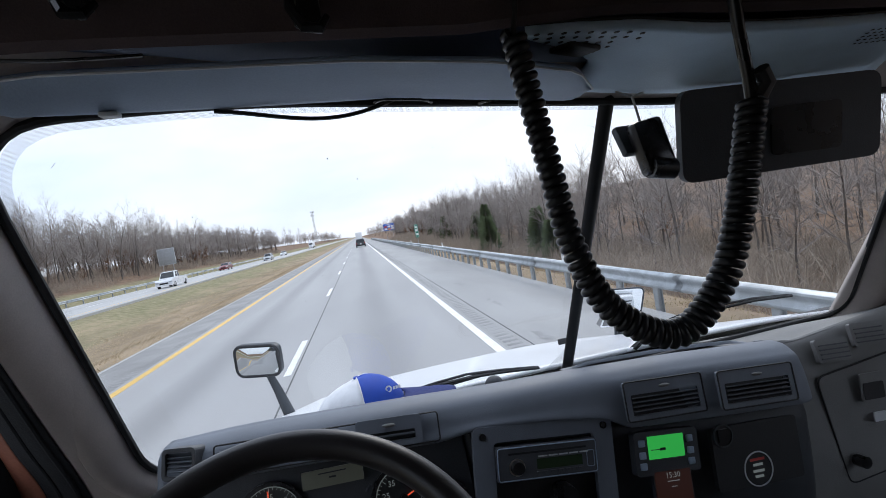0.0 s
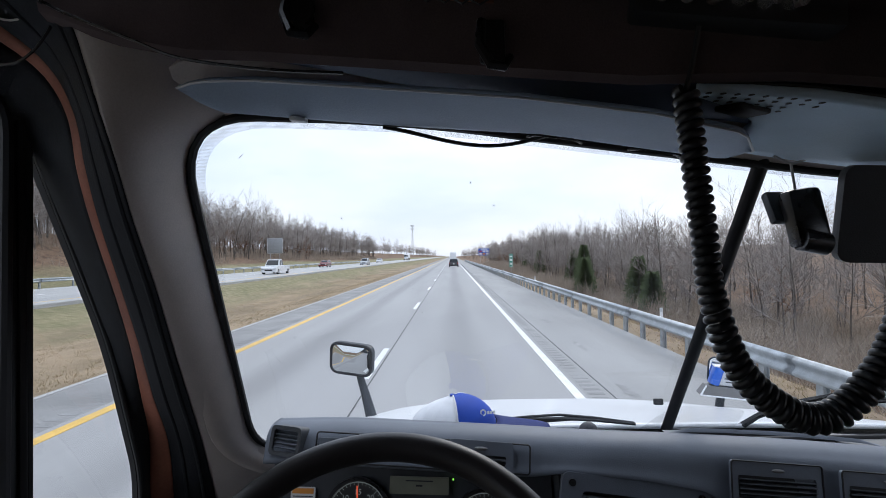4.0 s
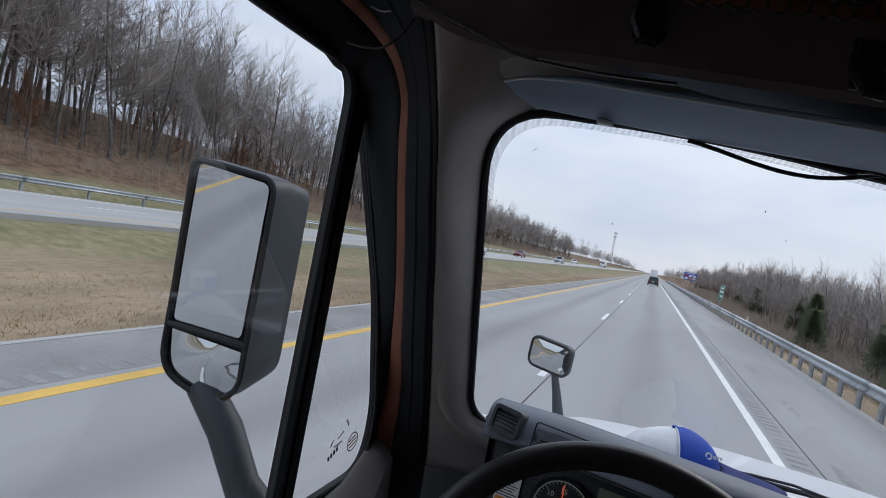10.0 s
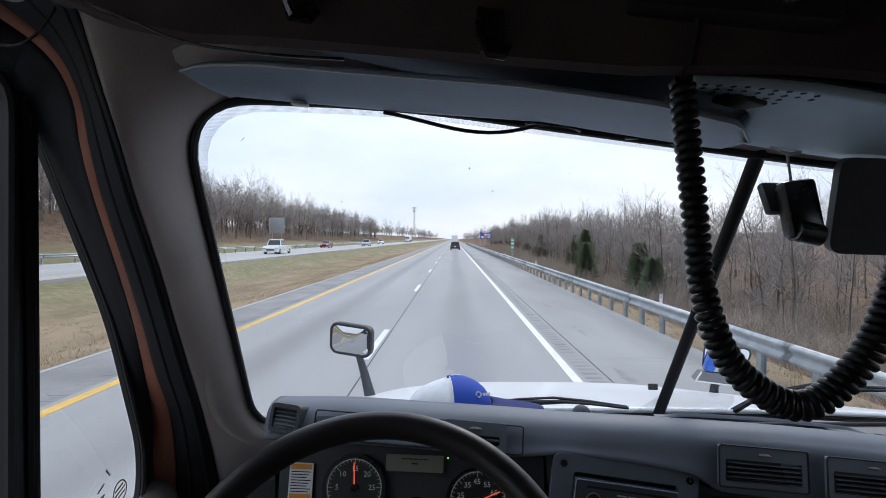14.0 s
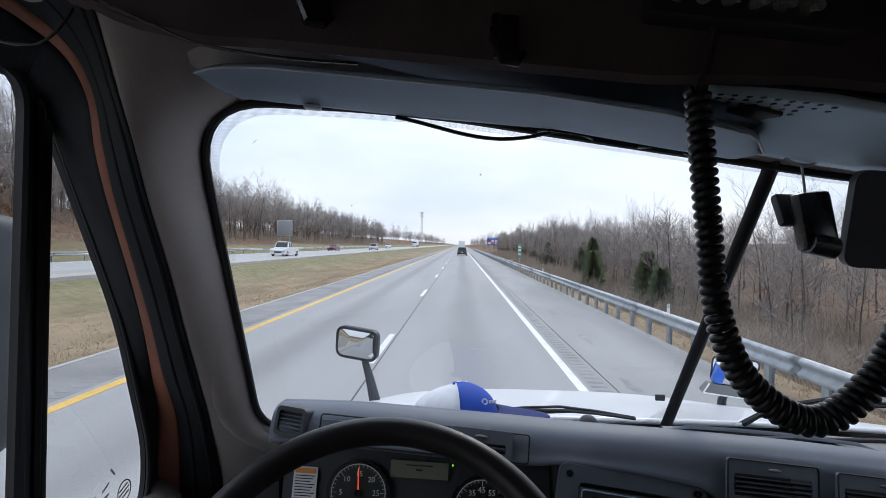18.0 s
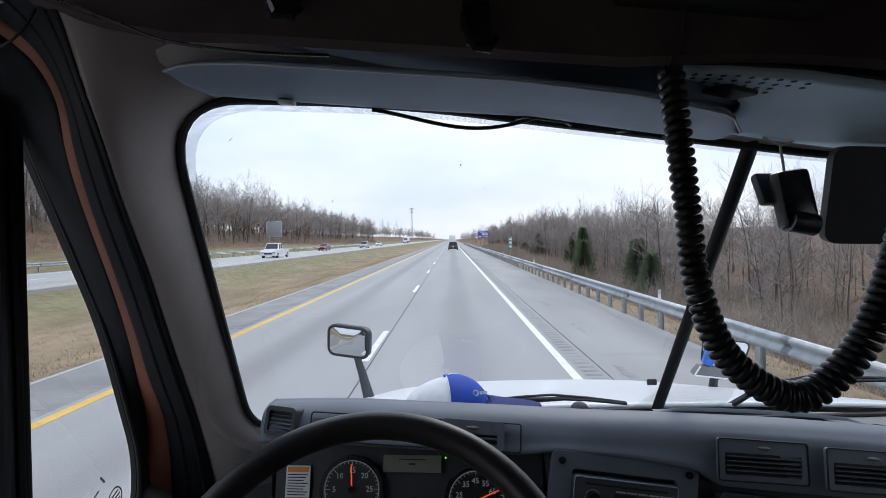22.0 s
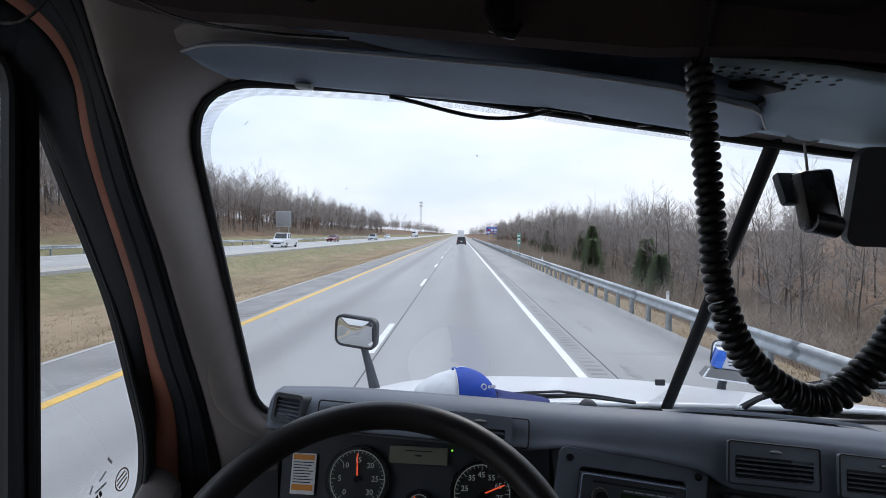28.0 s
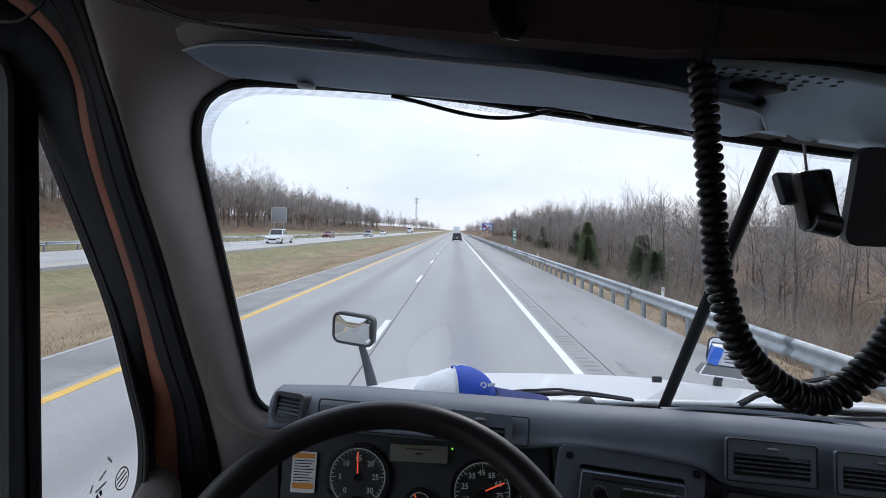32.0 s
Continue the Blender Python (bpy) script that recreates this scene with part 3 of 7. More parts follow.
def grow(rg, height, spread, depth, thin=1.0, twigs=5, sides=3):
    """A bare tree: the trunk and its boughs, each as vertices and faces."""
    tv, tf, cv, cf = [], [], [], []
    base_r = height * 0.0095 * thin

    def bough(p, d, length, r, level):
        n = 3 if level or sides > 1 else 1
        for i in range(n):
            q = p + d * length / n
            rr = r * (1 - 0.28 * (i + 1) / n)
            limb(cv, cf, p, q, r, rr, sides)
            if level > 0:
                for _ in range(2 if level > 1 else twigs // 2):
                    axis = Vector((rg.gauss(0, 1), rg.gauss(0, 1), rg.gauss(0, 1))).normalized()
                    e = (d * 0.66 + axis * 0.66 + Vector((0, 0, 0.28))).normalized()
                    bough(q, e, length * rg.uniform(0.40, 0.72), max(rr * 0.6, 0.0055 if sides == 1 else 0.007), level - 1)
            p, r = q, rr
            d = (d + Vector((rg.gauss(0, 0.10), rg.gauss(0, 0.10), 0.05))).normalized()

    p, d, r = Vector((0, 0, -0.3)), Vector((rg.gauss(0, 0.04), rg.gauss(0, 0.04), 1)).normalized(), base_r
    segs = 8
    for i in range(segs):
        q = p + d * (height * 0.80 + 0.3) / segs
        rr = r * 0.84
        limb(tv, tf, p, q, r, rr, 6)
        if i >= 2:
            for _ in range(2):
                w = rg.uniform(0, 6.2832)
                e = Vector((math.cos(w) * spread, math.sin(w) * spread, rg.uniform(0.5, 1.1))).normalized()
                bough(q, e, height * rg.uniform(0.17, 0.29) * (1.25 - i / segs * 0.6), rr * 0.5, depth)
        p, r = q, rr
        d = (d + Vector((rg.gauss(0, 0.05), rg.gauss(0, 0.05), 0.02))).normalized()
    bough(p, d, height * 0.22, r, depth)
    return tv, tf, cv, cf


def raw_mesh(name, v, f, material):
    me = bpy.data.meshes.new(name)
    me.from_pydata([tuple(p) for p in v], [], f)
    me.materials.append(material)
    return me


rg = random.Random(11)
KINDS = []
for i in range(6):
    h = rg.uniform(9.5, 12.5)
    tv, tf, cv, cf = grow(rg, h, rg.uniform(0.75, 1.1), 2, 1.0, 5)
    KINDS.append((h, raw_mesh("trunk", tv, tf, M_bark), raw_mesh("crown", cv, cf, M_twig)))
FAR = []
for i in range(4):
    h = rg.uniform(9.5, 12.0)
    tv, tf, cv, cf = grow(rg, h, rg.uniform(0.85, 1.15), 1, 1.1, 20, 1)
    FAR.append((h, np.array([tuple(p) for p in tv + cv]), np.array(tf + [tuple(k + len(tv) for k in q) for q in cf], dtype=int), len(tf)))


def tree(x, y, height, kind=None, label="bare deciduous tree with grey trunk in winter woods"):
    h, trunk, crown = KINDS[rg.randrange(len(KINDS)) if kind is None else kind]
    s = height / h
    t = new("tree")
    t.matrix_basis = Matrix.Translation((x, y, ground_z(x, y))) @ Matrix.Rotation(rg.uniform(0, 6.28), 4, "Z") @ Matrix.Diagonal((s * rg.uniform(0.9, 1.15), s * rg.uniform(0.9, 1.15), s, 1))
    tagged(t, label, "tree", "roadside trees")
    for nm, me in (("trunk", trunk), ("crown", crown)):
        o = new(nm, me)
        o.parent = t
    return t


def woods(name, spots, label, material=M_twig, base=FAR):
    """Many far trees as one mesh."""
    vs, fs, stem, k = [], [], [], 0
    for x, y, height in spots:
        h, v, f, *trunk = base[rg.randrange(len(base))]
        s, w = height / h, rg.uniform(0, 6.28)
        c, d = math.cos(w), math.sin(w)
        sx = s * rg.uniform(0.9, 1.3)
        vs.append(np.stack([x + sx * (c * v[:, 0] - d * v[:, 1]), y + sx * (d * v[:, 0] + c * v[:, 1]), ground_z(x, y) + s * v[:, 2]], 1))
        fs.append(f + k)
        stem.append(np.arange(len(f)) < (trunk[0] if trunk else 0))
        k += len(v)
    v, f = np.concatenate(vs), np.concatenate(fs)
    me = bpy.data.meshes.new(name)
    me.from_pydata(v.tolist(), [], f.tolist())
    me.materials.append(material)
    me.materials.append(M_bark)
    me.polygons.foreach_set("material_index", np.concatenate(stem).astype(np.int32))
    return tagged(new(name, me), label, "woods", kind="stuff")


def brush_mesh():
    """A thicket of thin stems, about one metre high."""
    v, f = [], []
    for _ in range(60):
        a = Vector((rg.gauss(0, 0.60), rg.gauss(0, 0.60), -0.1))
        d = Vector((rg.gauss(0, 0.32), rg.gauss(0, 0.32), 1)).normalized()
        l = rg.uniform(0.4, 1.15)
        limb(v, f, a, a + d * l * 0.6, 0.0034, 0.0026, 1)
        for _ in range(4):
            e = (d + Vector((rg.gauss(0, 0.7), rg.gauss(0, 0.7), 0.1))).normalized()
            limb(v, f, a + d * l * rg.uniform(0.2, 0.6), a + d * l * rg.uniform(0.4, 0.6) + e * l * rg.uniform(0.25, 0.5), 0.0026, 0.0014, 1)
    return 1.0, np.array([tuple(p) for p in v]), np.array(f, dtype=int)


BRUSH = [brush_mesh() for _ in range(3)]
M_brush = mat("brown_brush", (0.36, 0.30, 0.24), 0.95, var=0.3, scale=0.3, fine=8, bump=0.0, spec=0.05)

# right of the road: woods below the embankment
for i in range(56):
    y = 15 + i * 2.5 + rg.uniform(-1.2, 1.2)
    tree(rg.uniform(15, 24) + 0.02 * y, y, rg.uniform(5.5, 9.2))
woods("woods_right", [(15 + 30 * rg.random() ** 1.5 + max(0, y - 90) * 0.02, y, rg.uniform(4.8, 7.6) + 1.6 * step(40, 110, y)) for y in [8 + 330 * rg.random() ** 1.2 for _ in range(620)]], "dense bare winter woods beyond the guard rail")
woods("brush_right", [(rg.uniform(9.6, 22) + 0.01 * y, y, rg.uniform(0.9, 2.8)) for y in [4 + 190 * rg.random() ** 1.25 for _ in range(760)]], "brown leafless brush on the slope below the rail", M_brush, BRUSH)
# left: woods on the rise beyond the opposite road
for i in range(56):
    y = -2 + i * 2.9 + rg.uniform(-1.6, 1.6)
    near = 1 - step(45, 120, y)
    tree(rg.uniform(-50, -42) - 4 * near, y, rg.uniform(8.5, 14.0) + 4.0 * near)
woods("woods_left", [(-45 - 45 * rg.random() ** 1.4, y, rg.uniform(7.5, 12.0) + 6.0 * (1 - step(20, 75, y))) for y in [-10 + 330 * rg.random() ** 1.1 for _ in range(900)]], "bare winter woods on the rise beyond the opposite road")
woods("brush_left", [(-rg.uniform(39, 62), y, rg.uniform(0.9, 2.6)) for y in [rg.uniform(-5, 300) for _ in range(620)]], "brown brush at the foot of the woods", M_brush, BRUSH)
woods("undergrowth_left", [(-rg.uniform(46, 66), y, rg.uniform(2.5, 5.0)) for y in [rg.uniform(-5, 330) for _ in range(330)]], "grey leafless undergrowth inside the woods")
woods("undergrowth_right", [(rg.uniform(17, 34) + 0.02 * y, y, rg.uniform(2.0, 4.0)) for y in [rg.uniform(10, 300) for _ in range(260)]], "grey leafless undergrowth below the embankment")
woods("woods_far", [(rg.choice((-1, 1)) * rg.uniform(24, 120) - 8, y, rg.uniform(9, 14)) for y in [rg.uniform(330, 1100) for _ in range(420)]], "far bare woods along the motorway")
woods("oak_saplings", [(-rg.uniform(40, 52), rg.uniform(10, 170), rg.uniform(3.0, 6.5)) for _ in range(46)] + [(rg.uniform(15, 26), rg.uniform(30, 200), rg.uniform(3.0, 6.0)) for _ in range(26)], "saplings still holding rust-brown dry leaves", M_rust)


def pine(x, y, height):
    t = thing("pine_tree", (x, y, ground_z(x, y)), "dark green pine among bare trees", "tree", "roadside pines")
    z0 = ground_z(x, y)
    bm = bmesh.new()
    tube(bm, [(x, y, z0 - 0.2), (x, y, z0 + height * 0.95)], [height * 0.02, 0.02], 6)
    part("trunk", bm, M_bark, t)
    v, f = [], []
    for k in range(2600):
        q = rg.random() ** 0.8
        rad = height * 0.24 * (1 - q) ** 0.8 * rg.uniform(0.25, 1.15) + 0.05
        w = rg.uniform(0, 6.28)
        a = Vector((x + rad * math.cos(w), y + rad * math.sin(w), z0 + height * (0.10 + 0.9 * q) - rad * 0.15))
        e = Vector((math.cos(w), math.sin(w), rg.uniform(-0.1, 0.7))).normalized()
        s = e.orthogonal().normalized() * 0.06
        b = a + e * rg.uniform(0.15, 0.45)
        n = len(v)
        v += [a - s, a + s, b + s * 0.3, b - s * 0.3]
        f.append((n, n + 1, n + 2, n + 3))
    o = new("crown", raw_mesh("crown", v, f, M_pine))
    o.parent = t
    o.matrix_parent_inverse = Matrix.Translation(t.matrix_basis.translation).inverted()


for x, y, h in ((13.0, 36, 3.6), (14.5, 43, 4.6), (13.2, 55, 4.4), (16.0, 67, 5.8), (17, 78, 4.6), (19, 86, 5.2), (16.5, 104, 5.0), (22, 120, 6.4), (21, 60, 4.2), (24, 150, 7.5), (18, 132, 5.5)):
    pine(x, y, h)


# grass tufts on the median and verge
def tufts(name, n, x0, x1, y0, y1, label, material):
    v, f = [], []
    for _ in range(n):
        x, y = rg.uniform(x0, x1), y0 + (y1 - y0) * rg.random() ** 1.6
        z = ground_z(x, y)
        for _ in range(5):
            w = rg.uniform(0, 6.28)
            a = Vector((x + rg.gauss(0, 0.06), y + rg.gauss(0, 0.06), z - 0.02))
            s = Vector((math.cos(w), math.sin(w), 0)) * 0.009
            b = a + Vector((rg.gauss(0, 0.06), rg.gauss(0, 0.06), rg.uniform(0.04, 0.12)))
            k = len(v)
            v += [a - s, a + s, b]
            f.append((k, k + 1, k + 2))
    tagged(new(name, raw_mesh(name, v, f, material)), label, "grass", kind="stuff")


M_straw = mat("straw_grass", (0.46, 0.36, 0.24), 0.95, var=0.25, scale=0.4, fine=6, bump=0.0, second=(0.36, 0.29, 0.18), spec=0.05)
tufts("grass_median", 9000, -15, -7.6, 3, 95, "dry straw-coloured grass tufts on the median", M_straw)
tufts("grass_verge", 6000, 5.4, 11, 4, 90, "dry grass tufts beside the guard rail", M_straw)


# ---- mast, signs ----
mast = thing("radio_mast", (-52, 720, 0), "distant lattice radio mast with antennas on top", "mast")
bm = bmesh.new()
for sx, sy in ((-1, -1), (1, -1), (0, 1.2)):
    tube(bm, [(-52 + 1.6 * sx, 720 + 1.6 * sy, -1), (-52 + 0.6 * sx, 720 + 0.6 * sy, 44)], 0.22, 4)
for k in range(14):
    z0, z1 = 3 * k, 3 * k + 3
    tube(bm, [(-53.4 + 0.06 * k, 719, z0), (-50.6 - 0.06 * k, 719, z1)], 0.12, 3)
    tube(bm, [(-50.6 - 0.06 * k, 719, z0), (-53.4 + 0.06 * k, 719, z1)], 0.12, 3)
part("lattice", bm, M_signback, mast)
for z, w in ((43, 4.6), (38.5, 4.2)):
    bm = bmesh.new()
    for k in range(6):
        a = 6.283 * k / 6
        soft_box(bm, (-52 + w / 2 * math.cos(a), 720 + w / 2 * math.sin(a), z), (0.5, 0.5, 2.2), bevel=0.05)
    tube(bm, [(-52 + w / 2 * math.cos(6.283 * k / 12), 720 + w / 2 * math.sin(6.283 * k / 12), z) for k in range(12)], 0.1, 4, closed=True)
    part("antenna_ring", bm, M_signback, mast)


def sign(name, x, y, w, h, bottom, face, label, bars, posts=2, post_r=0.06):
    z0 = ground_z(x, y)
    t = thing(name, (x, y, z0), label, "road sign")
    part("panel", box((x, y, bottom + h / 2), (w, 0.05, h), bevel=0.02), face, t)
    rim = bmesh.new()
    for a, b in (((x - w / 2 + 0.06, bottom + 0.06), (x + w / 2 - 0.06, bottom + 0.06)), ((x - w / 2 + 0.06, bottom + h - 0.06), (x + w / 2 - 0.06, bottom + h - 0.06))):
        soft_box(rim, ((a[0] + b[0]) / 2, y - 0.028, a[1]), (w - 0.12, 0.006, 0.03), bevel=0)
    for sx in (-1, 1):
        soft_box(rim, (x + sx * (w / 2 - 0.06), y - 0.028, bottom + h / 2), (0.03, 0.006, h - 0.12), bevel=0)
    part("border", rim, M_linewhite, t, smooth=False)
    for bx, bz, bw, bh, m in bars:
        part("legend_bar", box((x + bx * w, y - 0.03, bottom + bz * h), (bw * w, 0.008, bh * h), bevel=0.003), m, t)
    for k in range(posts):
        px = x + (0 if posts == 1 else (-0.3 + 0.6 * k / (posts - 1)) * w)
        bm = bmesh.new()
        tube(bm, [(px, y + 0.07, z0 - 0.3), (px, y + 0.07, bottom + h - 0.1)], post_r, 6)
        part("post", bm, M_zinc, t)


sign("blue_service_sign", 15.5, 268, 5.4, 3.4, 2.4, M_signblue, "large blue motorway services sign on posts", [(0, 0.86, 0.6, 0.07, M_linewhite)] + [(a, b, 0.24, 0.24, m) for a, b, m in ((-0.3, 0.58, M_redink), (0, 0.58, M_linewhite), (0.3, 0.58, M_linewhite), (-0.3, 0.24, M_linewhite), (0, 0.24, M_orangeink), (0.3, 0.24, M_linewhite))])
sign("grey_sign_back", -36.5, 112, 3.2, 3.2, 3.4, mat("dull_grey_sign_back", (0.30, 0.31, 0.32), 0.6, metal=0.2, var=0.12, scale=3, fine=30, bump=0.0), "bare aluminium back of a road sign", [])
sign("green_mile_marker", 6.6, 62, 0.42, 1.5, 1.0, M_signgreen, "small green mile marker plate on one post", [(0, 0.8, 0.6, 0.1, M_linewhite), (0, 0.55, 0.6, 0.16, M_linewhite), (0, 0.25, 0.5, 0.16, M_linewhite)], 1, 0.03)


# ---- the lorry cab: shell ----
MID = 0.47                       # the cab's middle


def ws_y(x, z):
    """The windshield's surface: raked, and swept back towards the sides."""
    return 1.32 - 0.75 * (z - 1.93) - 0.15 * ((x - MID) / 0.9) ** 2


def ws(x, z, lift=0.0):
    return Vector((x, ws_y(x, z) - lift, z))


def top_z(x):
    return 2.538 - 0.093 * x


OPEN = rounded([(-0.462, 1.945), (1.175, 1.938), (1.075, 2.432), (0.60, 2.482), (-0.1, 2.556), (-0.408, 2.550)], [0.085, 0.07, 0.07, 0.05, 0.15, 0.10], 8)
ROLL = [(0.0, 0.006), (0.008, 0.024), (0.017, 0.040), (0.029, 0.052), (0.043, 0.058), (0.055, 0.054), (0.063, 0.042), (0.067, 0.024)]


def roll_ring(i, k):
    """A point of the rolled trim that leads from the glass to the pillar: outline point i, step k."""
    n = len(OPEN)
    a, b = Vector(OPEN[(i - 1) % n]), Vector(OPEN[(i + 1) % n])
    d = (b - a).normalized()
    off, lift = ROLL[k]
    q = Vector(OPEN[i % n]) + Vector((d.y, -d.x)) * off
    return ws(q.x, q.y, lift)


bm = bmesh.new()
n_open = len(OPEN)
rows_v = [[bm.verts.new(roll_ring(i, k)) for i in range(n_open)] for k in range(len(ROLL))]
for r0, r1 in zip(rows_v, rows_v[1:]):
    for i in range(n_open):
        bm.faces.new((r0[i], r0[(i + 1) % n_open], r1[(i + 1) % n_open], r1[i]))
structure(part("trim_windshield", bm, M_pillar), "grey rolled trim round the windshield opening", "trim")
bm = bmesh.new()
tube(bm, [ws(p[0], p[1], 0.016) for p in OPEN], 0.0068, 8, closed=True)
structure(part("trim_windshield_gasket", bm, M_black), "black rubber gasket round the windshield opening", "trim")


def dotted(name, low, dots):
    """The printed dotted band at the edge of the glass."""
    m = bpy.data.materials.new(name)
    m.use_nodes = True
    n, l = m.node_tree.nodes, m.node_tree.links
    n.clear()
    o, t, d, x = (n.new("ShaderNode" + k) for k in ("OutputMaterial", "BsdfTransparent", "BsdfDiffuse", "MixShader"))
    d.inputs[0].default_value = (0.20, 0.205, 0.22, 1)
    co, v, r = n.new("ShaderNodeTexCoord"), n.new("ShaderNodeTexVoronoi"), n.new("ShaderNodeMath")
    v.voronoi_dimensions = "2D"
    v.inputs["Scale"].default_value, v.inputs["Randomness"].default_value = 760, 0.05
    r.operation = "LESS_THAN"
    sx, cb, fade = n.new("ShaderNodeSeparateXYZ"), n.new("ShaderNodeCombineXYZ"), n.new("ShaderNodeMapRange")
    fade.inputs[1].default_value, fade.inputs[2].default_value, fade.inputs[3].default_value, fade.inputs[4].default_value = low, low + 0.22, dots[0], dots[1]
    l.new(co.outputs["Object"], sx.inputs[0])
    l.new(sx.outputs[0], cb.inputs[0])
    l.new(sx.outputs[2], cb.inputs[1])
    l.new(sx.outputs[2], fade.inputs[0])
    l.new(fade.outputs[0], r.inputs[1])
    l.new(cb.outputs[0], v.inputs["Vector"])
    l.new(v.outputs["Distance"], r.inputs[0])
    half = n.new("ShaderNodeMath")
    half.operation, half.inputs[1].default_value = "MULTIPLY", 0.42
    l.new(r.outputs[0], half.inputs[0])
    l.new(half.outputs[0], x.inputs[0])
    l.new(t.outputs[0], x.inputs[1])
    l.new(d.outputs[0], x.inputs[2])
    l.new(x.outputs[0], o.inputs[0])
    return m


M_frit = dotted("dotted_frit", 2.22, (0.0, 0.44))
M_fritlow = dotted("dotted_frit_low", 1.92, (0.44, 0.0))
cx, cz = MID, 2.24
glassy = []
for side, lo, hi in (("window_1", -0.60, MID), ("window_2", MID, 1.36)):
    bm = sheet(bmesh.new(), lambda u, v: ws(lo + (hi - lo) * u, 1.83 + (top_z(lo + (hi - lo) * u) + 0.10 - 1.83) * v, -0.004), 14, 10)
    g = structure(part(side, bm, M_glass), "raked clear windshield pane with faint smears", "windshield")
    g.visible_shadow = False
    glassy.append(g)
inner = [Vector((p[0] + (cx - p[0]) * 0.011, p[1] + (cz - p[1]) * 0.032)) for p in OPEN]
bm = plate(bmesh.new(), OPEN, [inner], lambda a, b: ws(a, b, 0.0))
band = structure(part("trim_frit_band", bm, M_frit, smooth=False), "dotted black print along the windshield's edge", "trim")
band.visible_shadow = False
low = rounded([(0.40, 1.925), (0.63, 1.920), (0.64, 1.985), (0.56, 1.994), (0.47, 2.000), (0.43, 1.955)], 0.012, 4)
bm = plate(bmesh.new(), low, [], lambda a, b: ws(a, b, 0.001))
patch = structure(part("trim_frit_patch", bm, M_fritlow, smooth=False), "dotted print low on the glass at the post", "trim")
patch.visible_shadow = False
# the middle post
bm = bmesh.new()
sheet(bm, lambda u, v: ws(MID - 0.006 - 0.0145 + 0.029 * u, 1.86 + 0.74 * v, 0.018 + 0.012 * math.sin(math.pi * u)), 6, 10)
structure(thick(part("trim_middle_post", bm, M_black), 0.02, 1.0), "black slanting post between the two windshield panes", "trim")


# driver's pillar, door seal and painted door edge: each boundary runs up the pillar and over the door's arch
def spline(pts, n):
    out, k = [], len(pts)
    P = [Vector(p) for p in pts]
    for i in range(k - 1):
        a, b, c, d = P[max(i - 1, 0)], P[i], P[i + 1], P[min(i + 2, k - 1)]
        for j in range(n):
            t = j / n
            out.append(0.5 * (2 * b + (c - a) * t + (2 * a - 5 * b + 4 * c - d) * t * t + (3 * b - a - 3 * c + d) * t ** 3))
    out.append(P[-1])
    return out


PILLAR_EDGE = spline([(-0.600, 1.300, 1.55), (-0.560, 1.170, 1.80), (-0.535, 1.047, 1.99), (-0.513, 0.945, 2.11), (-0.495, 0.855, 2.22), (-0.480, 0.782, 2.31), (-0.461, 0.690, 2.41),
                      (-0.451, 0.637, 2.48), (-0.453, 0.606, 2.54), (-0.463, 0.592, 2.60), (-0.475, 0.575, 2.65), (-0.490, 0.500, 2.69), (-0.500, 0.200, 2.70)], 8)
SEAL_EDGE = spline([(-0.650, 1.130, 1.55), (-0.632, 1.120, 1.80), (-0.612, 1.068, 1.98), (-0.590, 0.970, 2.11), (-0.572, 0.898, 2.21), (-0.549, 0.812, 2.31), (-0.531, 0.732, 2.41),
                    (-0.526, 0.696, 2.48), (-0.536, 0.690, 2.55), (-0.556, 0.676, 2.605), (-0.574, 0.630, 2.636), (-0.585, 0.550, 2.648), (-0.590, 0.200, 2.655)], 8)
PAINT_EDGE = spline([(-0.662, 1.090, 1.55), (-0.656, 1.085, 1.80), (-0.648, 1.062, 1.98), (-0.632, 0.997, 2.10), (-0.618, 0.937, 2.20), (-0.598, 0.860, 2.30), (-0.567, 0.752, 2.42),
                     (-0.559, 0.715, 2.48), (-0.568, 0.712, 2.55), (-0.588, 0.698, 2.597), (-0.603, 0.650, 2.620), (-0.612, 0.560, 2.630), (-0.615, 0.200, 2.635)], 8)


PAINT_EDGE = [p.lerp(q, -0.25 + 0.67 * step(1.80, 2.30, p.z)) for p, q in zip(PAINT_EDGE, SEAL_EDGE)]


def ruled(name, edge_a, edge_b, material, label, bulge, across=8):
    """A padded strip between two boundaries."""
    n = len(edge_a) - 1
    out = Vector((0.55, -0.8, -0.1)).normalized()
    fn = lambda u, v: edge_a[round(v * n)].lerp(edge_b[round(v * n)], u) + out * bulge * math.sin(math.pi * u)
    return structure(thick(part(name, sheet(bmesh.new(), fn, across, n), material), 0.004, 0.0), label, "trim")


def pillar_edge(z):
    for a, b in zip(PILLAR_EDGE, PILLAR_EDGE[1:]):
        if b.z >= z:
            return a.lerp(b, (z - a.z) / (b.z - a.z))
    return PILLAR_EDGE[-1]


def glass_edge(z):
    """The left edge of the windshield opening at a height."""
    found = []
    for p, q in zip(OPEN, OPEN[1:] + OPEN[:1]):
        if (p[1] - z) * (q[1] - z) <= 0 and p[1] != q[1]:
            found.append(p[0] + (q[0] - p[0]) * (z - p[1]) / (q[1] - p[1]))
    return min(min(found), -0.33) if found else (-0.33 if z > 2.3 else -0.40)


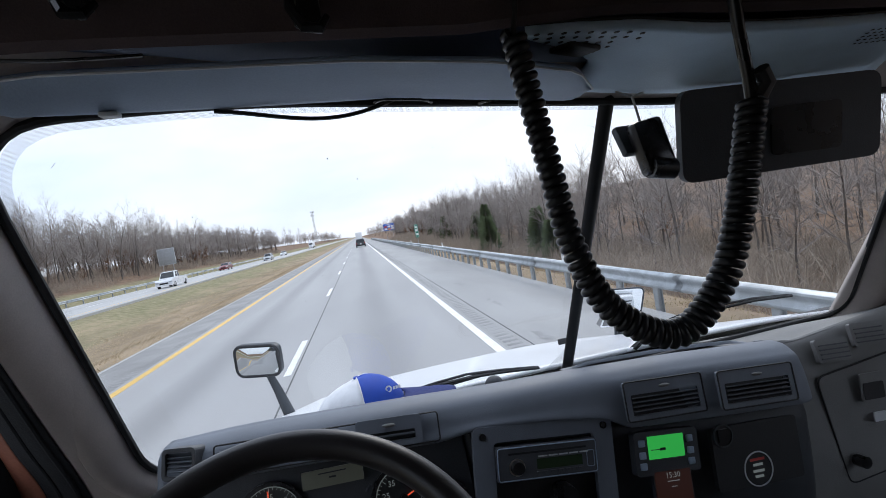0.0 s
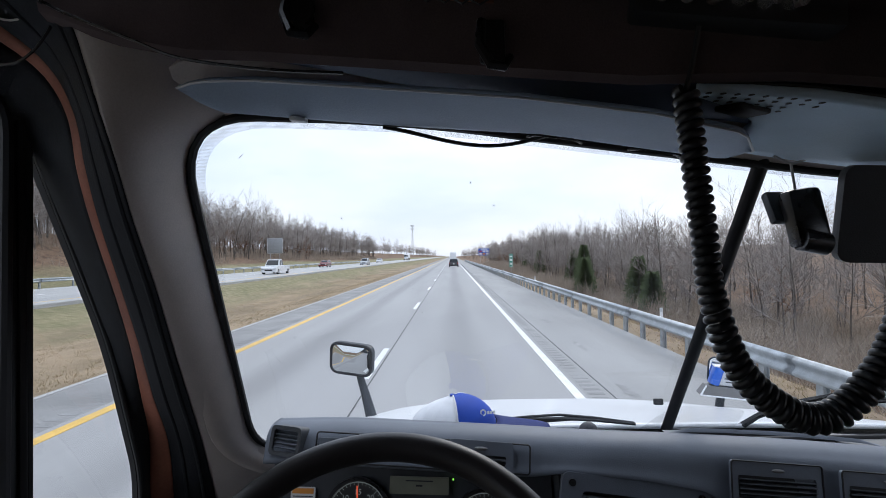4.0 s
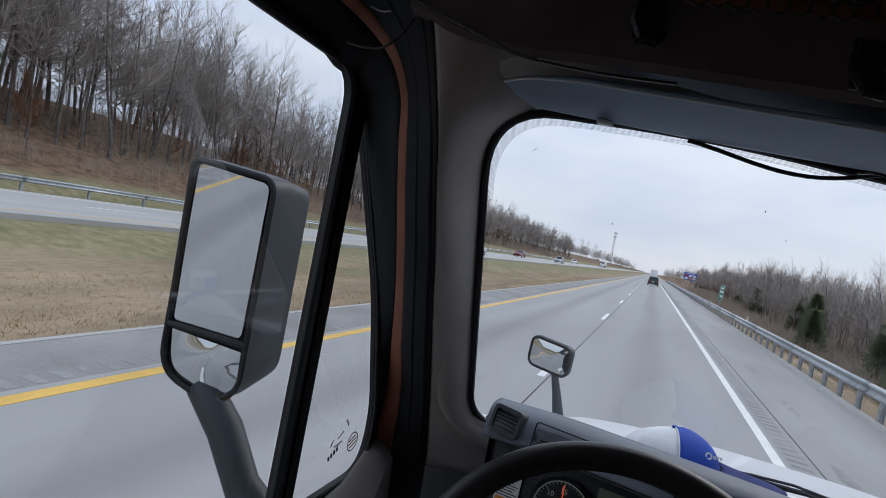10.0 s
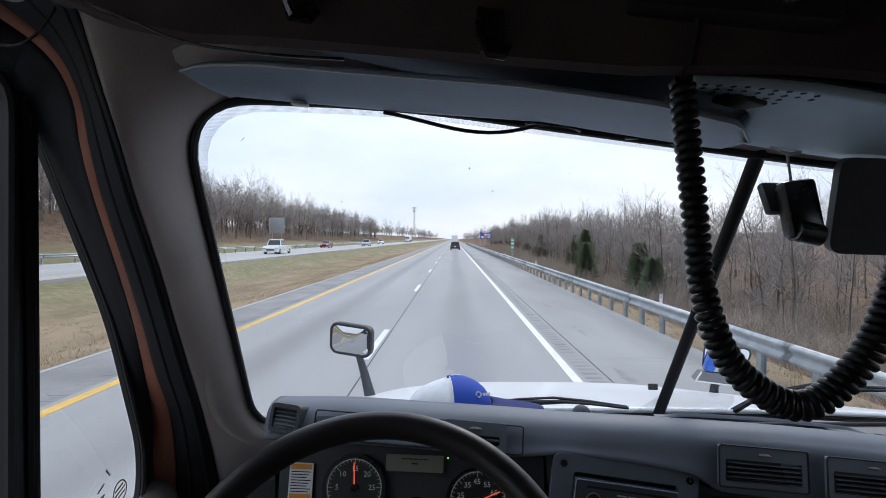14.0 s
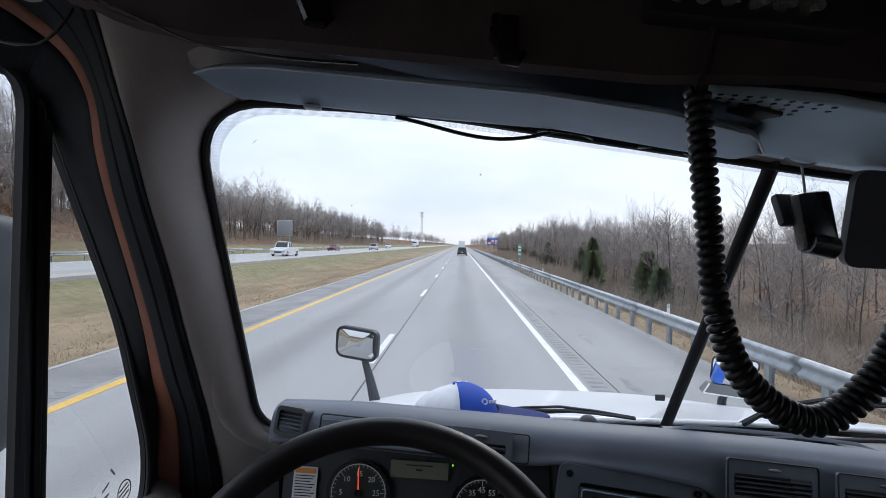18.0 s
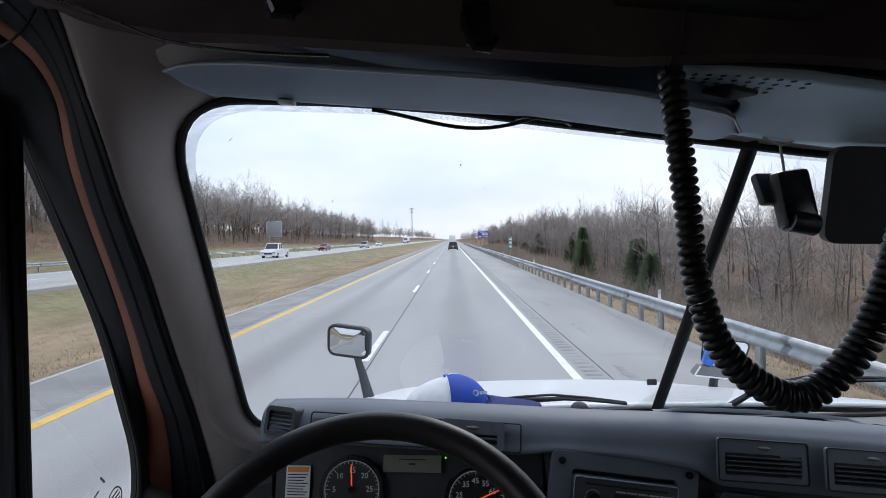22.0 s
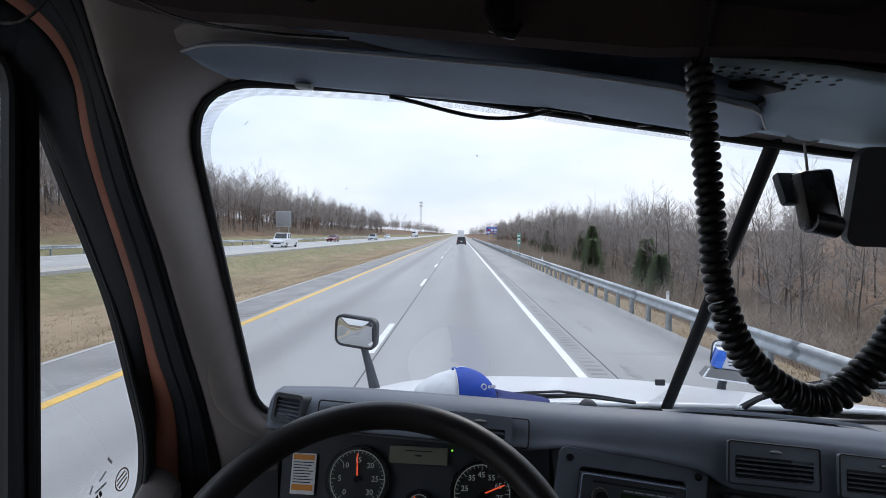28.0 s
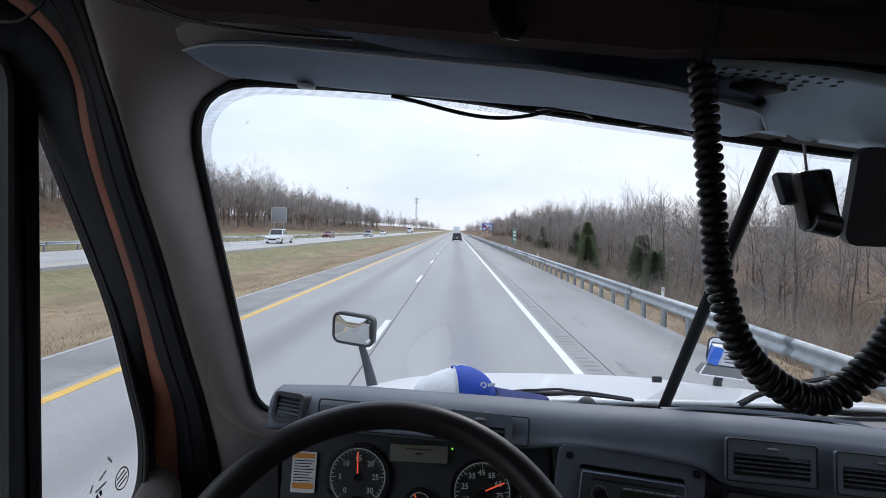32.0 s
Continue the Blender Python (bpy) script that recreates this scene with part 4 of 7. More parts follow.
def pillar_fn(u, v):
    z = 1.80 + 0.86 * v
    a = pillar_edge(z)
    x = sum(glass_edge(z + d) for d in (-0.012, -0.006, 0.0, 0.006, 0.012)) / 5 - 0.003
    b = ws(x, z, 0.014)
    c = Vector((a.x + 0.42 * (b.x - a.x), a.y + 0.03 * (b.y - a.y), z))
    return (1 - u) ** 2 * a + 2 * u * (1 - u) * c + u * u * b


structure(thick(part("trim_pillar_driver", sheet(bmesh.new(), pillar_fn, 16, 40), M_pillar), 0.004, 1.0), "brown-grey moulded pillar trim at the driver side", "trim")
ruled("trim_door_seal", PILLAR_EDGE, SEAL_EDGE, M_seal, "black rubber door seal along the pillar and arch", 0.012, 12)
ruled("trim_red_strip", SEAL_EDGE, PAINT_EDGE, M_orange, "rust-red painted door edge beside the seal", 0.004)
ruled("trim_window_channel", PAINT_EDGE, [Vector((-0.657, float(np.interp(p.z, (1.82, 1.93, 2.07, 2.21, 2.36, 2.535, 2.66), (1.024, 1.039, 0.995, 0.941, 0.862, 0.757, 0.70))) if p.y > 0.66 else p.y, p.z - 0.045 * step(2.55, 2.61, p.z))) for p in PAINT_EDGE], M_seal, "black window channel of the driver's door", 0.006)
for u in (0.30, 0.72):
    bm = bmesh.new()
    tube(bm, [a.lerp(b, u) + Vector((0.010, -0.012, 0)) for a, b in zip(PILLAR_EDGE[8:], SEAL_EDGE[8:])], 0.0045, 8)
    structure(part("trim_seal_rib", bm, M_seal), "soft rubber rib along the door seal", "trim")
# the passenger's pillar
bm = sheet(bmesh.new(), lambda u, v: Vector((1.16 + 0.30 * u - 0.06 * v, ws_y(1.16, 1.6 + 1.1 * v) - 0.012 - 0.22 * u ** 1.3, 1.6 + 1.1 * v)), 8, 12)
structure(thick(part("trim_pillar_passenger", bm, M_pillar), 0.015, 1.0), "grey moulded pillar trim at the passenger side", "trim")


# header above the windshield, overhead locker and ceiling
def head_near(x):
    rise = float(np.interp(x, (0.17, 0.30, 0.38, 0.47), (0.0, 0.0135, 0.0175, 0.0125)))
    return 2.586 - 0.085 * max(0.0, x + 0.30) + 0.36 * max(0.0, -0.37 - x) + rise


def header(x, v):
    """From the top of the glass back to the locker: v from 0 to 1."""
    z0 = top_z(x) + 0.028
    y0 = ws_y(x, z0) - 0.008
    return Vector((x, y0 + (0.60 - y0) * v, z0 + (head_near(x) + 0.012 - z0) * v + 0.012 * math.sin(math.pi * v)))


bm = sheet(bmesh.new(), lambda u, v: header(-0.50 + 2.00 * u, v), 30, 10)
structure(thick(part("ceiling_header", bm, M_header), 0.012, 1.0), "dark moulded header above the windshield", "ceiling")


def locker(x, v):
    lip = head_near(x)
    prof = [(0.60, lip + 0.012), (0.592, lip - 0.002), (0.578, lip + 0.004), (0.566, lip + 0.05), (0.55, lip + 0.14), (0.53, lip + 0.24), (0.47, lip + 0.31), (0.30, lip + 0.36)]
    s = v * (len(prof) - 1)
    i = min(int(s), len(prof) - 2)
    a, b = prof[i], prof[i + 1]
    t = s - i
    return Vector((x, a[0] + (b[0] - a[0]) * t, a[1] + (b[1] - a[1]) * t))


bm = sheet(bmesh.new(), lambda u, v: locker(-0.50 + 2.00 * u, v), 24, 28)
structure(thick(part("ceiling_locker", bm, M_head), 0.012, 1.0), "dark fabric front of the overhead locker", "ceiling")
# out of view; its beige is chosen for the light it throws forward
bm = sheet(bmesh.new(), lambda u, v: Vector((-0.66 + 2.18 * u, 0.32 - 2.2 * v, 2.99 - 0.10 * u + 0.04 * math.sin(math.pi * u))), 10, 12)
structure(thick(part("ceiling", bm, M_beige), 0.03, -1.0), "unseen beige cab ceiling, toned to bounce light", "ceiling")
# the sides, the back and the floor
DOOR_GLASS_R = rounded([(-0.25, 1.80), (0.700, 1.80), (0.714, 2.588), (-0.25, 2.60)], [0.06, 0.03, 0.06, 0.08], 5)
QUARTER = rounded([(0.748, 1.815), (1.018, 1.815), (1.033, 1.93), (0.935, 2.21), (0.753, 2.535)], [0.03, 0.06, 0.06, 0.08, 0.006], 6)
SIDE = [(-1.85, 0.9), (1.10, 0.9), (1.10, 2.05), (0.86, 2.62), (0.70, 2.99), (-1.85, 2.99)]
for nm, x, holes, s in (("wall_left", -0.66, [DOOR_GLASS_R, QUARTER], 1), ("wall_right", 1.53, [rounded([(-0.25, 1.75), (0.80, 1.75), (0.66, 2.55), (-0.25, 2.55)], 0.06, 5)], -1)):
    bm = plate(bmesh.new(), SIDE, holes, lambda a, b: Vector((x, a, b)))
    structure(thick(part(nm, bm, M_black, smooth=False), 0.010, 0.0), "black inner side of the cab with window openings", "wall")
# back wall and floor stay unseen; their tones bounce daylight into the cab
structure(part("wall_back", box((0.43, -1.87, 1.95), (2.3, 0.05, 2.2), bevel=0), M_beige, smooth=False), "unseen beige back wall of the cab, toned to bounce light", "wall")
structure(part("floor", box((0.43, -0.3, 0.92), (2.3, 3.4, 0.05), bevel=0), M_taupe, smooth=False), "unseen grey cab floor, toned to bounce light", "floor")
structure(part("wall_front", box((0.43, 1.40, 1.38), (2.3, 0.04, 0.95), bevel=0), M_black, smooth=False), "black firewall under the dashboard", "wall")

# the outer skin of the cab
for nm, x, holes in (("wall_left_skin", -0.682, [[(-0.30, 1.77), (1.07, 1.77), (1.08, 1.95), (0.82, 2.60), (-0.30, 2.63)]]), ("wall_right_skin", 1.552, [rounded([(-0.25, 1.75), (0.80, 1.75), (0.66, 2.55), (-0.25, 2.55)], 0.06, 5)])):
    bm = plate(bmesh.new(), SIDE, holes, lambda a, b: Vector((x, a, b)))
    structure(thick(part(nm, bm, M_white, smooth=False), 0.008, 0.0), "white painted outer side of the cab", "wall")
structure(part("wall_back_skin", box((0.43, -1.905, 1.95), (2.3, 0.012, 2.2), bevel=0), M_white, smooth=False), "white painted back of the cab", "wall")

# the driver's door: glass, division bar, sill
door = structure(thing("door_1", (-0.66, 0.4, 0.95), "driver's door with side window and quarter pane", "door"), "driver's door with side window and quarter pane", "door")
for nm, hole in (("window_pane", DOOR_GLASS_R), ("quarter_pane", QUARTER)):
    g = part(nm, plate(bmesh.new(), hole, [], lambda a, b: Vector((-0.668, a, b))), M_glass, door, smooth=False)
    g.visible_shadow = False
bm = bmesh.new()
tube(bm, [(-0.648, p[0], p[1]) for p in QUARTER], 0.005, 8, closed=True)
part("quarter_gasket", bm, M_black, door)
bm = bmesh.new()
tube(bm, [(-0.648, p[0], p[1]) for p in DOOR_GLASS_R], 0.0085, 8, closed=True)
part("window_gasket", bm, M_black, door)
bm = bmesh.new()
for k in range(2):
    tube(bm, [(-0.652, 0.720 + 0.022 * k, 2.60), (-0.652, 0.714 + 0.030 * k, 2.15), (-0.652, 0.707 + 0.036 * k, 1.80)], 0.007, 6)
part("division_bar", bm, M_black, door)
bm = bmesh.new()
sheet(bm, lambda u, v: Vector((-0.655 + 0.12 * v * (1 - 0.45 * step(0.55, 1.0, u)) + 0.02 * math.sin(math.pi * u), 0.35 + 0.72 * u, 1.815 - 0.05 * v ** 2 - (0.20 * (v - 0.8) * 5 if v > 0.8 else 0) + 0.05 * step(0.75, 1.0, u))), 14, 10)
thick(part("door_sill", bm, mat("armrest_plastic", (0.15, 0.13, 0.118), 0.6, var=0.14, scale=7, fine=380, bump=0.3), door, "grey-brown armrest moulding under the side window"), 0.012, -1.0)
# etched marks and a sticker low on the quarter pane
stk = thing("window_sticker", (-0.663, 0.95, 1.87), "white and brown etched safety sticker on the pane", "sticker")
mk = Matrix.Translation((-0.660, 0.968, 1.885)) @ Matrix.Rotation(radians(90), 4, "Y") @ Matrix.Rotation(radians(20), 4, "Z")
M_etch = mat("brown_etching", (0.26, 0.13, 0.07), 0.7, var=0.2, bump=0.0)
M_smear = mat("pale_sticker_rest", (0.55, 0.55, 0.54), 0.7, var=0.2, bump=0.0)
part("ring", disc(bmesh.new(), (0, 0, 0), 0.021, mk, 0.0006, 28, 0.0185), M_etch, stk)
bm = bmesh.new()
for a, w in ((-0.008, 0.026), (0.0, 0.032), (0.008, 0.026)):
    soft_box(bm, mk @ Vector((a, 0, 0)), (0.0006, w, 0.003), (20, 0, 0), 0)
part("legend_bar", bm, M_etch, stk)
bm = bmesh.new()
for dy, dz, a, w in ((-0.055, 0.03, 30, 0.02), (-0.085, 0.02, 60, 0.014), (-0.035, 0.05, -50, 0.018), (-0.06, 0.012, 10, 0.03)):
    soft_box(bm, (-0.660, 0.968 + dy, 1.885 + dz), (0.0006, w, 0.004), (a, 0, 0), 0)
part("residue", bm, M_smear, stk)
bm = bmesh.new()
for i in range(4):
    soft_box(bm, (-0.660, 0.88 + 0.009 * i, 1.875 + 0.004 * i), (0.0006, 0.006, 0.010), (20, 0, 0), 0)
part("number_bar", bm, M_ink, stk)


# ---- the sun visor of the driver's side ----
def visor(u, v):
    """u along the cab, v from the front edge back."""
    x = -0.370 + 0.782 * u
    front_y = ws_y(x, top_z(x) + 0.01) - 0.045
    front_z = 2.541 - 0.02 * (x + 0.2) - 0.10 * max(0.0, x - 0.1)
    e = min(1.0, min(u * 21.0, (1 - u) * 26.0)) ** 0.5
    mid = 0.80 if u < 0.5 else 0.55
    w = mid + (v - mid) * e
    xr = x - 0.085 * step(0.72, 1.0, u)
    rear_z = min(head_near(xr) - 0.012, 2.572 - 0.14 * max(0.0, xr + 0.15) - 0.10 * max(0.0, xr - 0.2))
    z = front_z * (1 - w) + rear_z * w
    return Vector((x - 0.085 * w * step(0.72, 1.0, u), front_y + (0.625 - front_y) * w, z - 0.005 * math.sin(math.pi * v)))


vis = thing("sun_visor", (0.0, 0.75, 2.55), "grey vinyl sun visor folded up above the windshield", "sun visor")
thick(part("panel", sheet(bmesh.new(), visor, 60, 12), M_visor, vis), 0.004, 1.0)
# edge piping, coloured paler than the visor to imitate the highlight along it
bm = bmesh.new()
tube(bm, [visor(i / 40, 1.0) + Vector((0, -0.004, -0.004)) for i in range(41)] + [visor(1, 1 - i / 6) for i in range(1, 4)], 0.0016, 6)
part("piping", bm, M_signback, vis, "thin edge piping, pale in place of a highlight")
part("clip", box(visor(0.165, 0.06) + Vector((0, -0.004, -0.004)), (0.022, 0.014, 0.006), (0, 6, 0), 0.002), M_signback, vis, "small pale clip")
for u in (0.615, 0.815):
    bm = bmesh.new()
    tube(bm, [visor(u + du, v) + Vector((0, -0.003, -0.007)) for du, v in ((-0.052, 0.03), (-0.044, 0.13), (-0.034, 0.17), (0.030, 0.17), (0.042, 0.12), (0.055, 0.03))], 0.0018, 6)
    part("latch", bm, M_gloss, vis, "thin black wire latch")
wire = thing("loose_wire", (0.0, 0.8, 2.5), "thin black wire sagging below the visor edge", "wire")
bm = bmesh.new()
a, b = visor(0.30, 0.0), visor(0.60, 0.0)
tube(bm, [a.lerp(b, i / 14) + Vector((0, 0.004, -0.002 - 0.019 * math.sin(math.pi * (i / 14) ** 1.3))) for i in range(15)], 0.0028, 6)
part("wire_run", bm, M_black, wire)

# the visor of the passenger's side hangs down a little
pv = thing("passenger_visor", (0.77, 0.83, 2.36), "dark sun visor with vanity mirror lowered at passenger side", "sun visor")
mv = Matrix.Translation((0.724, 0.815, 2.40)) @ Euler((radians(8), radians(2.5), radians(-6))).to_matrix().to_4x4()
bm = plate(bmesh.new(), rounded([(-0.17, -0.070), (0.17, -0.064), (0.17, 0.075), (-0.17, 0.080)], 0.022, 5), [], lambda a, b: mv @ Vector((a, 0, b)))
thick(part("panel", bm, M_dashdark, pv, smooth=False), 0.018, 0.0)
bm = plate(bmesh.new(), rounded([(-0.02, -0.042), (0.10, -0.042), (0.10, 0.036), (-0.02, 0.036)], 0.01, 4), [], lambda a, b: mv @ Vector((a, -0.011, b)))
thick(part("mirror_cover", bm, M_gloss, pv, smooth=False), 0.004, 0.0)


# ---- overhead console with perforated speaker panel ----
con = thing("overhead_console", (0.6, 0.7, 2.52), "grey overhead console with perforated panel", "console")
def under(x, v, drop=0.010):
    p = header(x, v)
    return p + Vector((0, 0, -drop))


def con_fn(u, v):
    x0 = 0.385 - 0.145 * step(0.30, 1.0, v)
    x = x0 + (0.93 - 0.10 * v - x0) * u
    return under(x, 0.10 + 0.90 * v, 0.022 + 0.01 * math.sin(math.pi * u))


thick(part("shell", sheet(bmesh.new(), con_fn, 20, 14), M_console, con), 0.012, 1.0)
def con_seat(x, y, drop):
    """A frame on the console's underside at x, y."""
    best = min((con_fn(i / 60, j / 60) for i in range(61) for j in range(61)), key=lambda p: (p.x - x) ** 2 + (p.y - y) ** 2)
    return Matrix.Translation((x, y, best.z - drop))


bm = bmesh.new()
for j, (n0, n1) in enumerate(((0, 9), (0, 9), (2, 8), (4, 8), (6, 8))):
    for i in range(n0, n1):
        x, y = 0.252 + 0.0172 * i - 0.002 * j + 0.0085 * (j % 2), 0.600 + 0.021 * j + 0.002 * i
        disc(bm, (0, 0, 0), 0.0035, con_seat(x, y, 0.0012), 0.0006, 10)
part("speaker_hole", bm, M_black, con, smooth=False)["kind"] = "stuff"
bm = bmesh.new()
tube(bm, [con_fn(i / 30, 0.985) + Vector((0, -0.004, 0.011)) for i in range(31)], 0.0018, 6)
part("panel_joint", bm, M_black, con)
bm = bmesh.new()
for i in range(8):
    for j in range(5):
        p = con_fn(0.80 + 0.018 * i, 0.86 - 0.06 * j)
        disc(bm, (0, 0, 0), 0.0024, Matrix.Translation(p + Vector((0, 0, -0.0012))), 0.0006, 8)
part("vent_hole", bm, M_black, con, smooth=False)["kind"] = "stuff"
# a solid black block draws the recess; its colour stands for the shade inside
part("slot", box(under(0.330, 0.70, 0.026), (0.055, 0.040, 0.008), (4, 5, 24), 0.003), M_black, con, "black block standing in for a shaded recess beside the visor")
for x in (0.445, 0.53, 0.60):
    part("screw", disc(bmesh.new(), (0, 0, 0), 0.006, Matrix.Translation(under(x, 0.20, 0.024)), 0.004, 12), M_black, con)
bm = bmesh.new()
p = under(0.49, 0.13, 0.024)
tube(bm, [p + Vector((-0.03, 0.0, 0.0)), p + Vector((-0.012, 0.004, -0.008)), p + Vector((0.006, 0.01, -0.012)), p + Vector((0.03, 0.0, -0.002))], 0.002, 5)
tube(bm, [p + Vector((0.0, 0.006, -0.010)), p + Vector((0.012, 0.02, -0.03)), p + Vector((0.018, 0.025, -0.05))], 0.0022, 5)
tagged(part("camera_lead", bm, M_smear), "pale thin lead knotted above the dash camera", "wire")

# the dash camera
dc = thing("dash_camera", (0.53, 0.86, 2.40), "black dash camera hanging from the windshield", "dash camera")
part("mount", box((0.490, 0.874, 2.426), (0.040, 0.016, 0.056), (-25, 0, 8), 0.005), M_mirshell, dc)
part("arm", box((0.508, 0.862, 2.425), (0.026, 0.03, 0.03), (-30, 0, 0), 0.005), M_gloss, dc)
part("body", box((0.515, 0.848, 2.408), (0.056, 0.030, 0.092), (-8, -7, 6), 0.008), M_gloss, dc)
bm = bmesh.new()
tube(bm, [(0.500, 0.836, 2.374), (0.542, 0.840, 2.366)], 0.018, 16)
part("lens_barrel", bm, M_gloss, dc)


# ---- the coiled handset cord ----
cord = thing("coiled_cord", (0.34, 0.58, 2.17), "black coiled radio handset cord hanging in a loop", "cord")
way = spline([(0.217, 0.58, 2.535), (0.225, 0.58, 2.461), (0.234, 0.58, 2.379), (0.243, 0.58, 2.302), (0.271, 0.58, 2.226), (0.322, 0.58, 2.181), (0.368, 0.58, 2.177), (0.418, 0.58, 2.222), (0.445, 0.58, 2.275), (0.468, 0.58, 2.345), (0.49, 0.58, 2.42)], 40)
lens = [0.0]
for a, b in zip(way, way[1:]):
    lens.append(lens[-1] + (b - a).length)
total, turns, per = lens[-1], 68, 16
coil, side, j = [], None, 0
for i in range(turns * per + 1):
    s = total * i / (turns * per)
    while j < len(lens) - 2 and lens[j + 1] < s:
        j += 1
    t = (s - lens[j]) / max(1e-6, lens[j + 1] - lens[j])
    p = way[j].lerp(way[j + 1], t)
    d = (way[j + 1] - way[j]).normalized()
    side = d.orthogonal().normalized() if side is None else (side - d * side.dot(d)).normalized()
    w = 2 * math.pi * i / per
    r = 0.0100 + 0.0030 * step(0.22, 0.6, s / total)
    coil.append(p + r * (math.cos(w) * side + math.sin(w) * d.cross(side)))
bm = bmesh.new()
tube(bm, coil, 0.0049, 12)
part("coil", bm, M_cord, cord)
bm = bmesh.new()
tube(bm, [(0.49, 0.58, 2.42), (0.488, 0.577, 2.45), (0.475, 0.565, 2.50), (0.462, 0.55, 2.56), (0.458, 0.535, 2.64)], 0.0072, 10)
part("lead", bm, M_gloss, cord)
bm = bmesh.new()
tube(bm, [(0.217, 0.58, 2.53), (0.222, 0.572, 2.56), (0.225, 0.55, 2.62), (0.226, 0.54, 2.66)], 0.003, 8)
part("tail", bm, M_black, cord)
bm = bmesh.new()
tube(bm, [(0.497, 0.576, 2.425), (0.507, 0.572, 2.44), (0.497, 0.568, 2.455)], 0.0095, 10)
part("strain_relief", bm, M_black, cord)


# thin wires along the header at the driver's side
for pts, label in (([(-0.60, 0.60, 2.592), (-0.569, 0.60, 2.586), (-0.542, 0.60, 2.588), (-0.518, 0.60, 2.606), (-0.500, 0.60, 2.634), (-0.495, 0.60, 2.66)], "thin black wire looped over the door frame"), ([(-0.50, 0.57, 2.650), (-0.464, 0.570, 2.630), (-0.392, 0.572, 2.600), (-0.34, 0.576, 2.580), (-0.25, 0.580, 2.567), (-0.16, 0.584, 2.562)], "thin black cable tucked along the locker edge")):
    w = thing("wire", pts[0], label, "wire", "loose wires")
    bm = bmesh.new()
    tube(bm, spline(pts, 6), 0.0018, 6)
    part("strand", bm, M_gloss, w)

# ---- overhead locker fittings: hooks, cargo net, radio ----
for x, h in ((-0.20, 0.010), (0.005, 0.030)):
    z = head_near(x) - h
    hk = thing("coat_hook", (x, 0.57, z), "dark glossy folding coat hook on the locker", "hook", "hooks on the locker")
    part("plate", box((x, 0.563, z + 0.055), (0.028, 0.008, 0.05), (-8, 0, 0), 0.006), M_gloss, hk)
    bm = bmesh.new()
    tube(bm, [(x - 0.012, 0.555, z + 0.075), (x - 0.014, 0.545, z + 0.045), (x - 0.004, 0.535, z + 0.022), (x + 0.010, 0.54, z + 0.020), (x + 0.018, 0.55, z + 0.034)], [0.005, 0.006, 0.006, 0.005, 0.004], 8)
    part("prong", bm, M_gloss, hk)
M_lining = mat("reddish_lining", (0.15, 0.05, 0.03), 0.8, var=0.3, scale=25, fine=200)
net = thing("locker_net", (-0.1, 0.56, 2.68), "black honeycomb mesh front of the overhead pocket", "mesh")
for c0, c1 in ((-0.30, -0.215), (-0.155, 0.0)):
    bm = bmesh.new()
    r = 0.0105
    i = 0
    for row in range(5):
        x = c0 + (r * 0.87 if row % 2 else 0)
        while x < c1:
            p = Vector((x, 0.548 - 0.005 * row, head_near(x) + 0.068 + row * r * 1.5))
            tube(bm, [p + Vector((r * math.sin(k * math.pi / 3), 0, r * math.cos(k * math.pi / 3))) for k in range(6)], 0.0014, 4, closed=True)
            x += r * 1.74
    part("mesh", bm, M_black, net)["kind"] = "stuff"
    part("lining", box(((c0 + c1) / 2, 0.556, head_near((c0 + c1) / 2) + 0.098), (c1 - c0 + 0.02, 0.004, 0.075), (-10, 5, 0), 0.003), M_lining, net, "dim reddish lining behind the mesh")
M_dullchrome = mat("dull_metal", (0.62, 0.58, 0.55), 0.28, metal=0.85, var=0.1, bump=0.0)
cb = thing("radio_set", (0.262, 0.55, 2.63), "black two-way radio set in the overhead locker", "radio")
part("case", box((0.262, 0.572, 2.628), (0.22, 0.06, 0.075), (-6, 5.5, 0), 0.006), M_black, cb)
for i in range(6):
    bm = bmesh.new()
    c = Vector((0.178 + 0.026 * i, 0.538, 2.622 - 0.0025 * i))
    tube(bm, [c, c + Vector((0, -0.010, -0.003)), c + Vector((0, -0.022, -0.008))], [0.0085, 0.0060, 0.0052], 12)
    part("knob", bm, M_dullchrome, cb, "dull metal knob")
part("meter", box((0.190, 0.536, 2.655), (0.036, 0.004, 0.005), (-6, 5.5, 0), 0.001), M_amber, cb, "amber lit meter")
part("led", box((0.297, 0.536, 2.648), (0.002, 0.002, 0.002), bevel=0), M_led, cb, "green lamp")
writing("channel_digits", "19", 0.0115, Matrix.Translation((0.325, 0.534, 2.643)) @ Matrix.Rotation(radians(90), 4, "X") @ Matrix.Rotation(radians(-6), 4, "Z"), M_digit, cb)
ring = thing("metal_ring", (0.056, 0.55, 2.70), "thin oval metal ring on the locker", "ring")
bm = bmesh.new()
tube(bm, [(0.056 + 0.024 * math.cos(a), 0.535, 2.705 + 0.009 * math.sin(a)) for a in [6.2832 * k / 24 for k in range(24)]], 0.0016, 6, closed=True)
part("hoop", bm, M_chrome, ring)
lead = thing("roof_wire", (-0.55, 0.6, 2.6), "thin grey wire looped along the roof edge", "wire")
bm = bmesh.new()
tube(bm, spline([(-0.60, 0.60, 2.70), (-0.585, 0.60, 2.655), (-0.55, 0.60, 2.637), (-0.51, 0.60, 2.655), (-0.50, 0.585, 2.69)], 6), 0.0014, 5)
part("loop", bm, M_pillar, lead)
bm = bmesh.new()
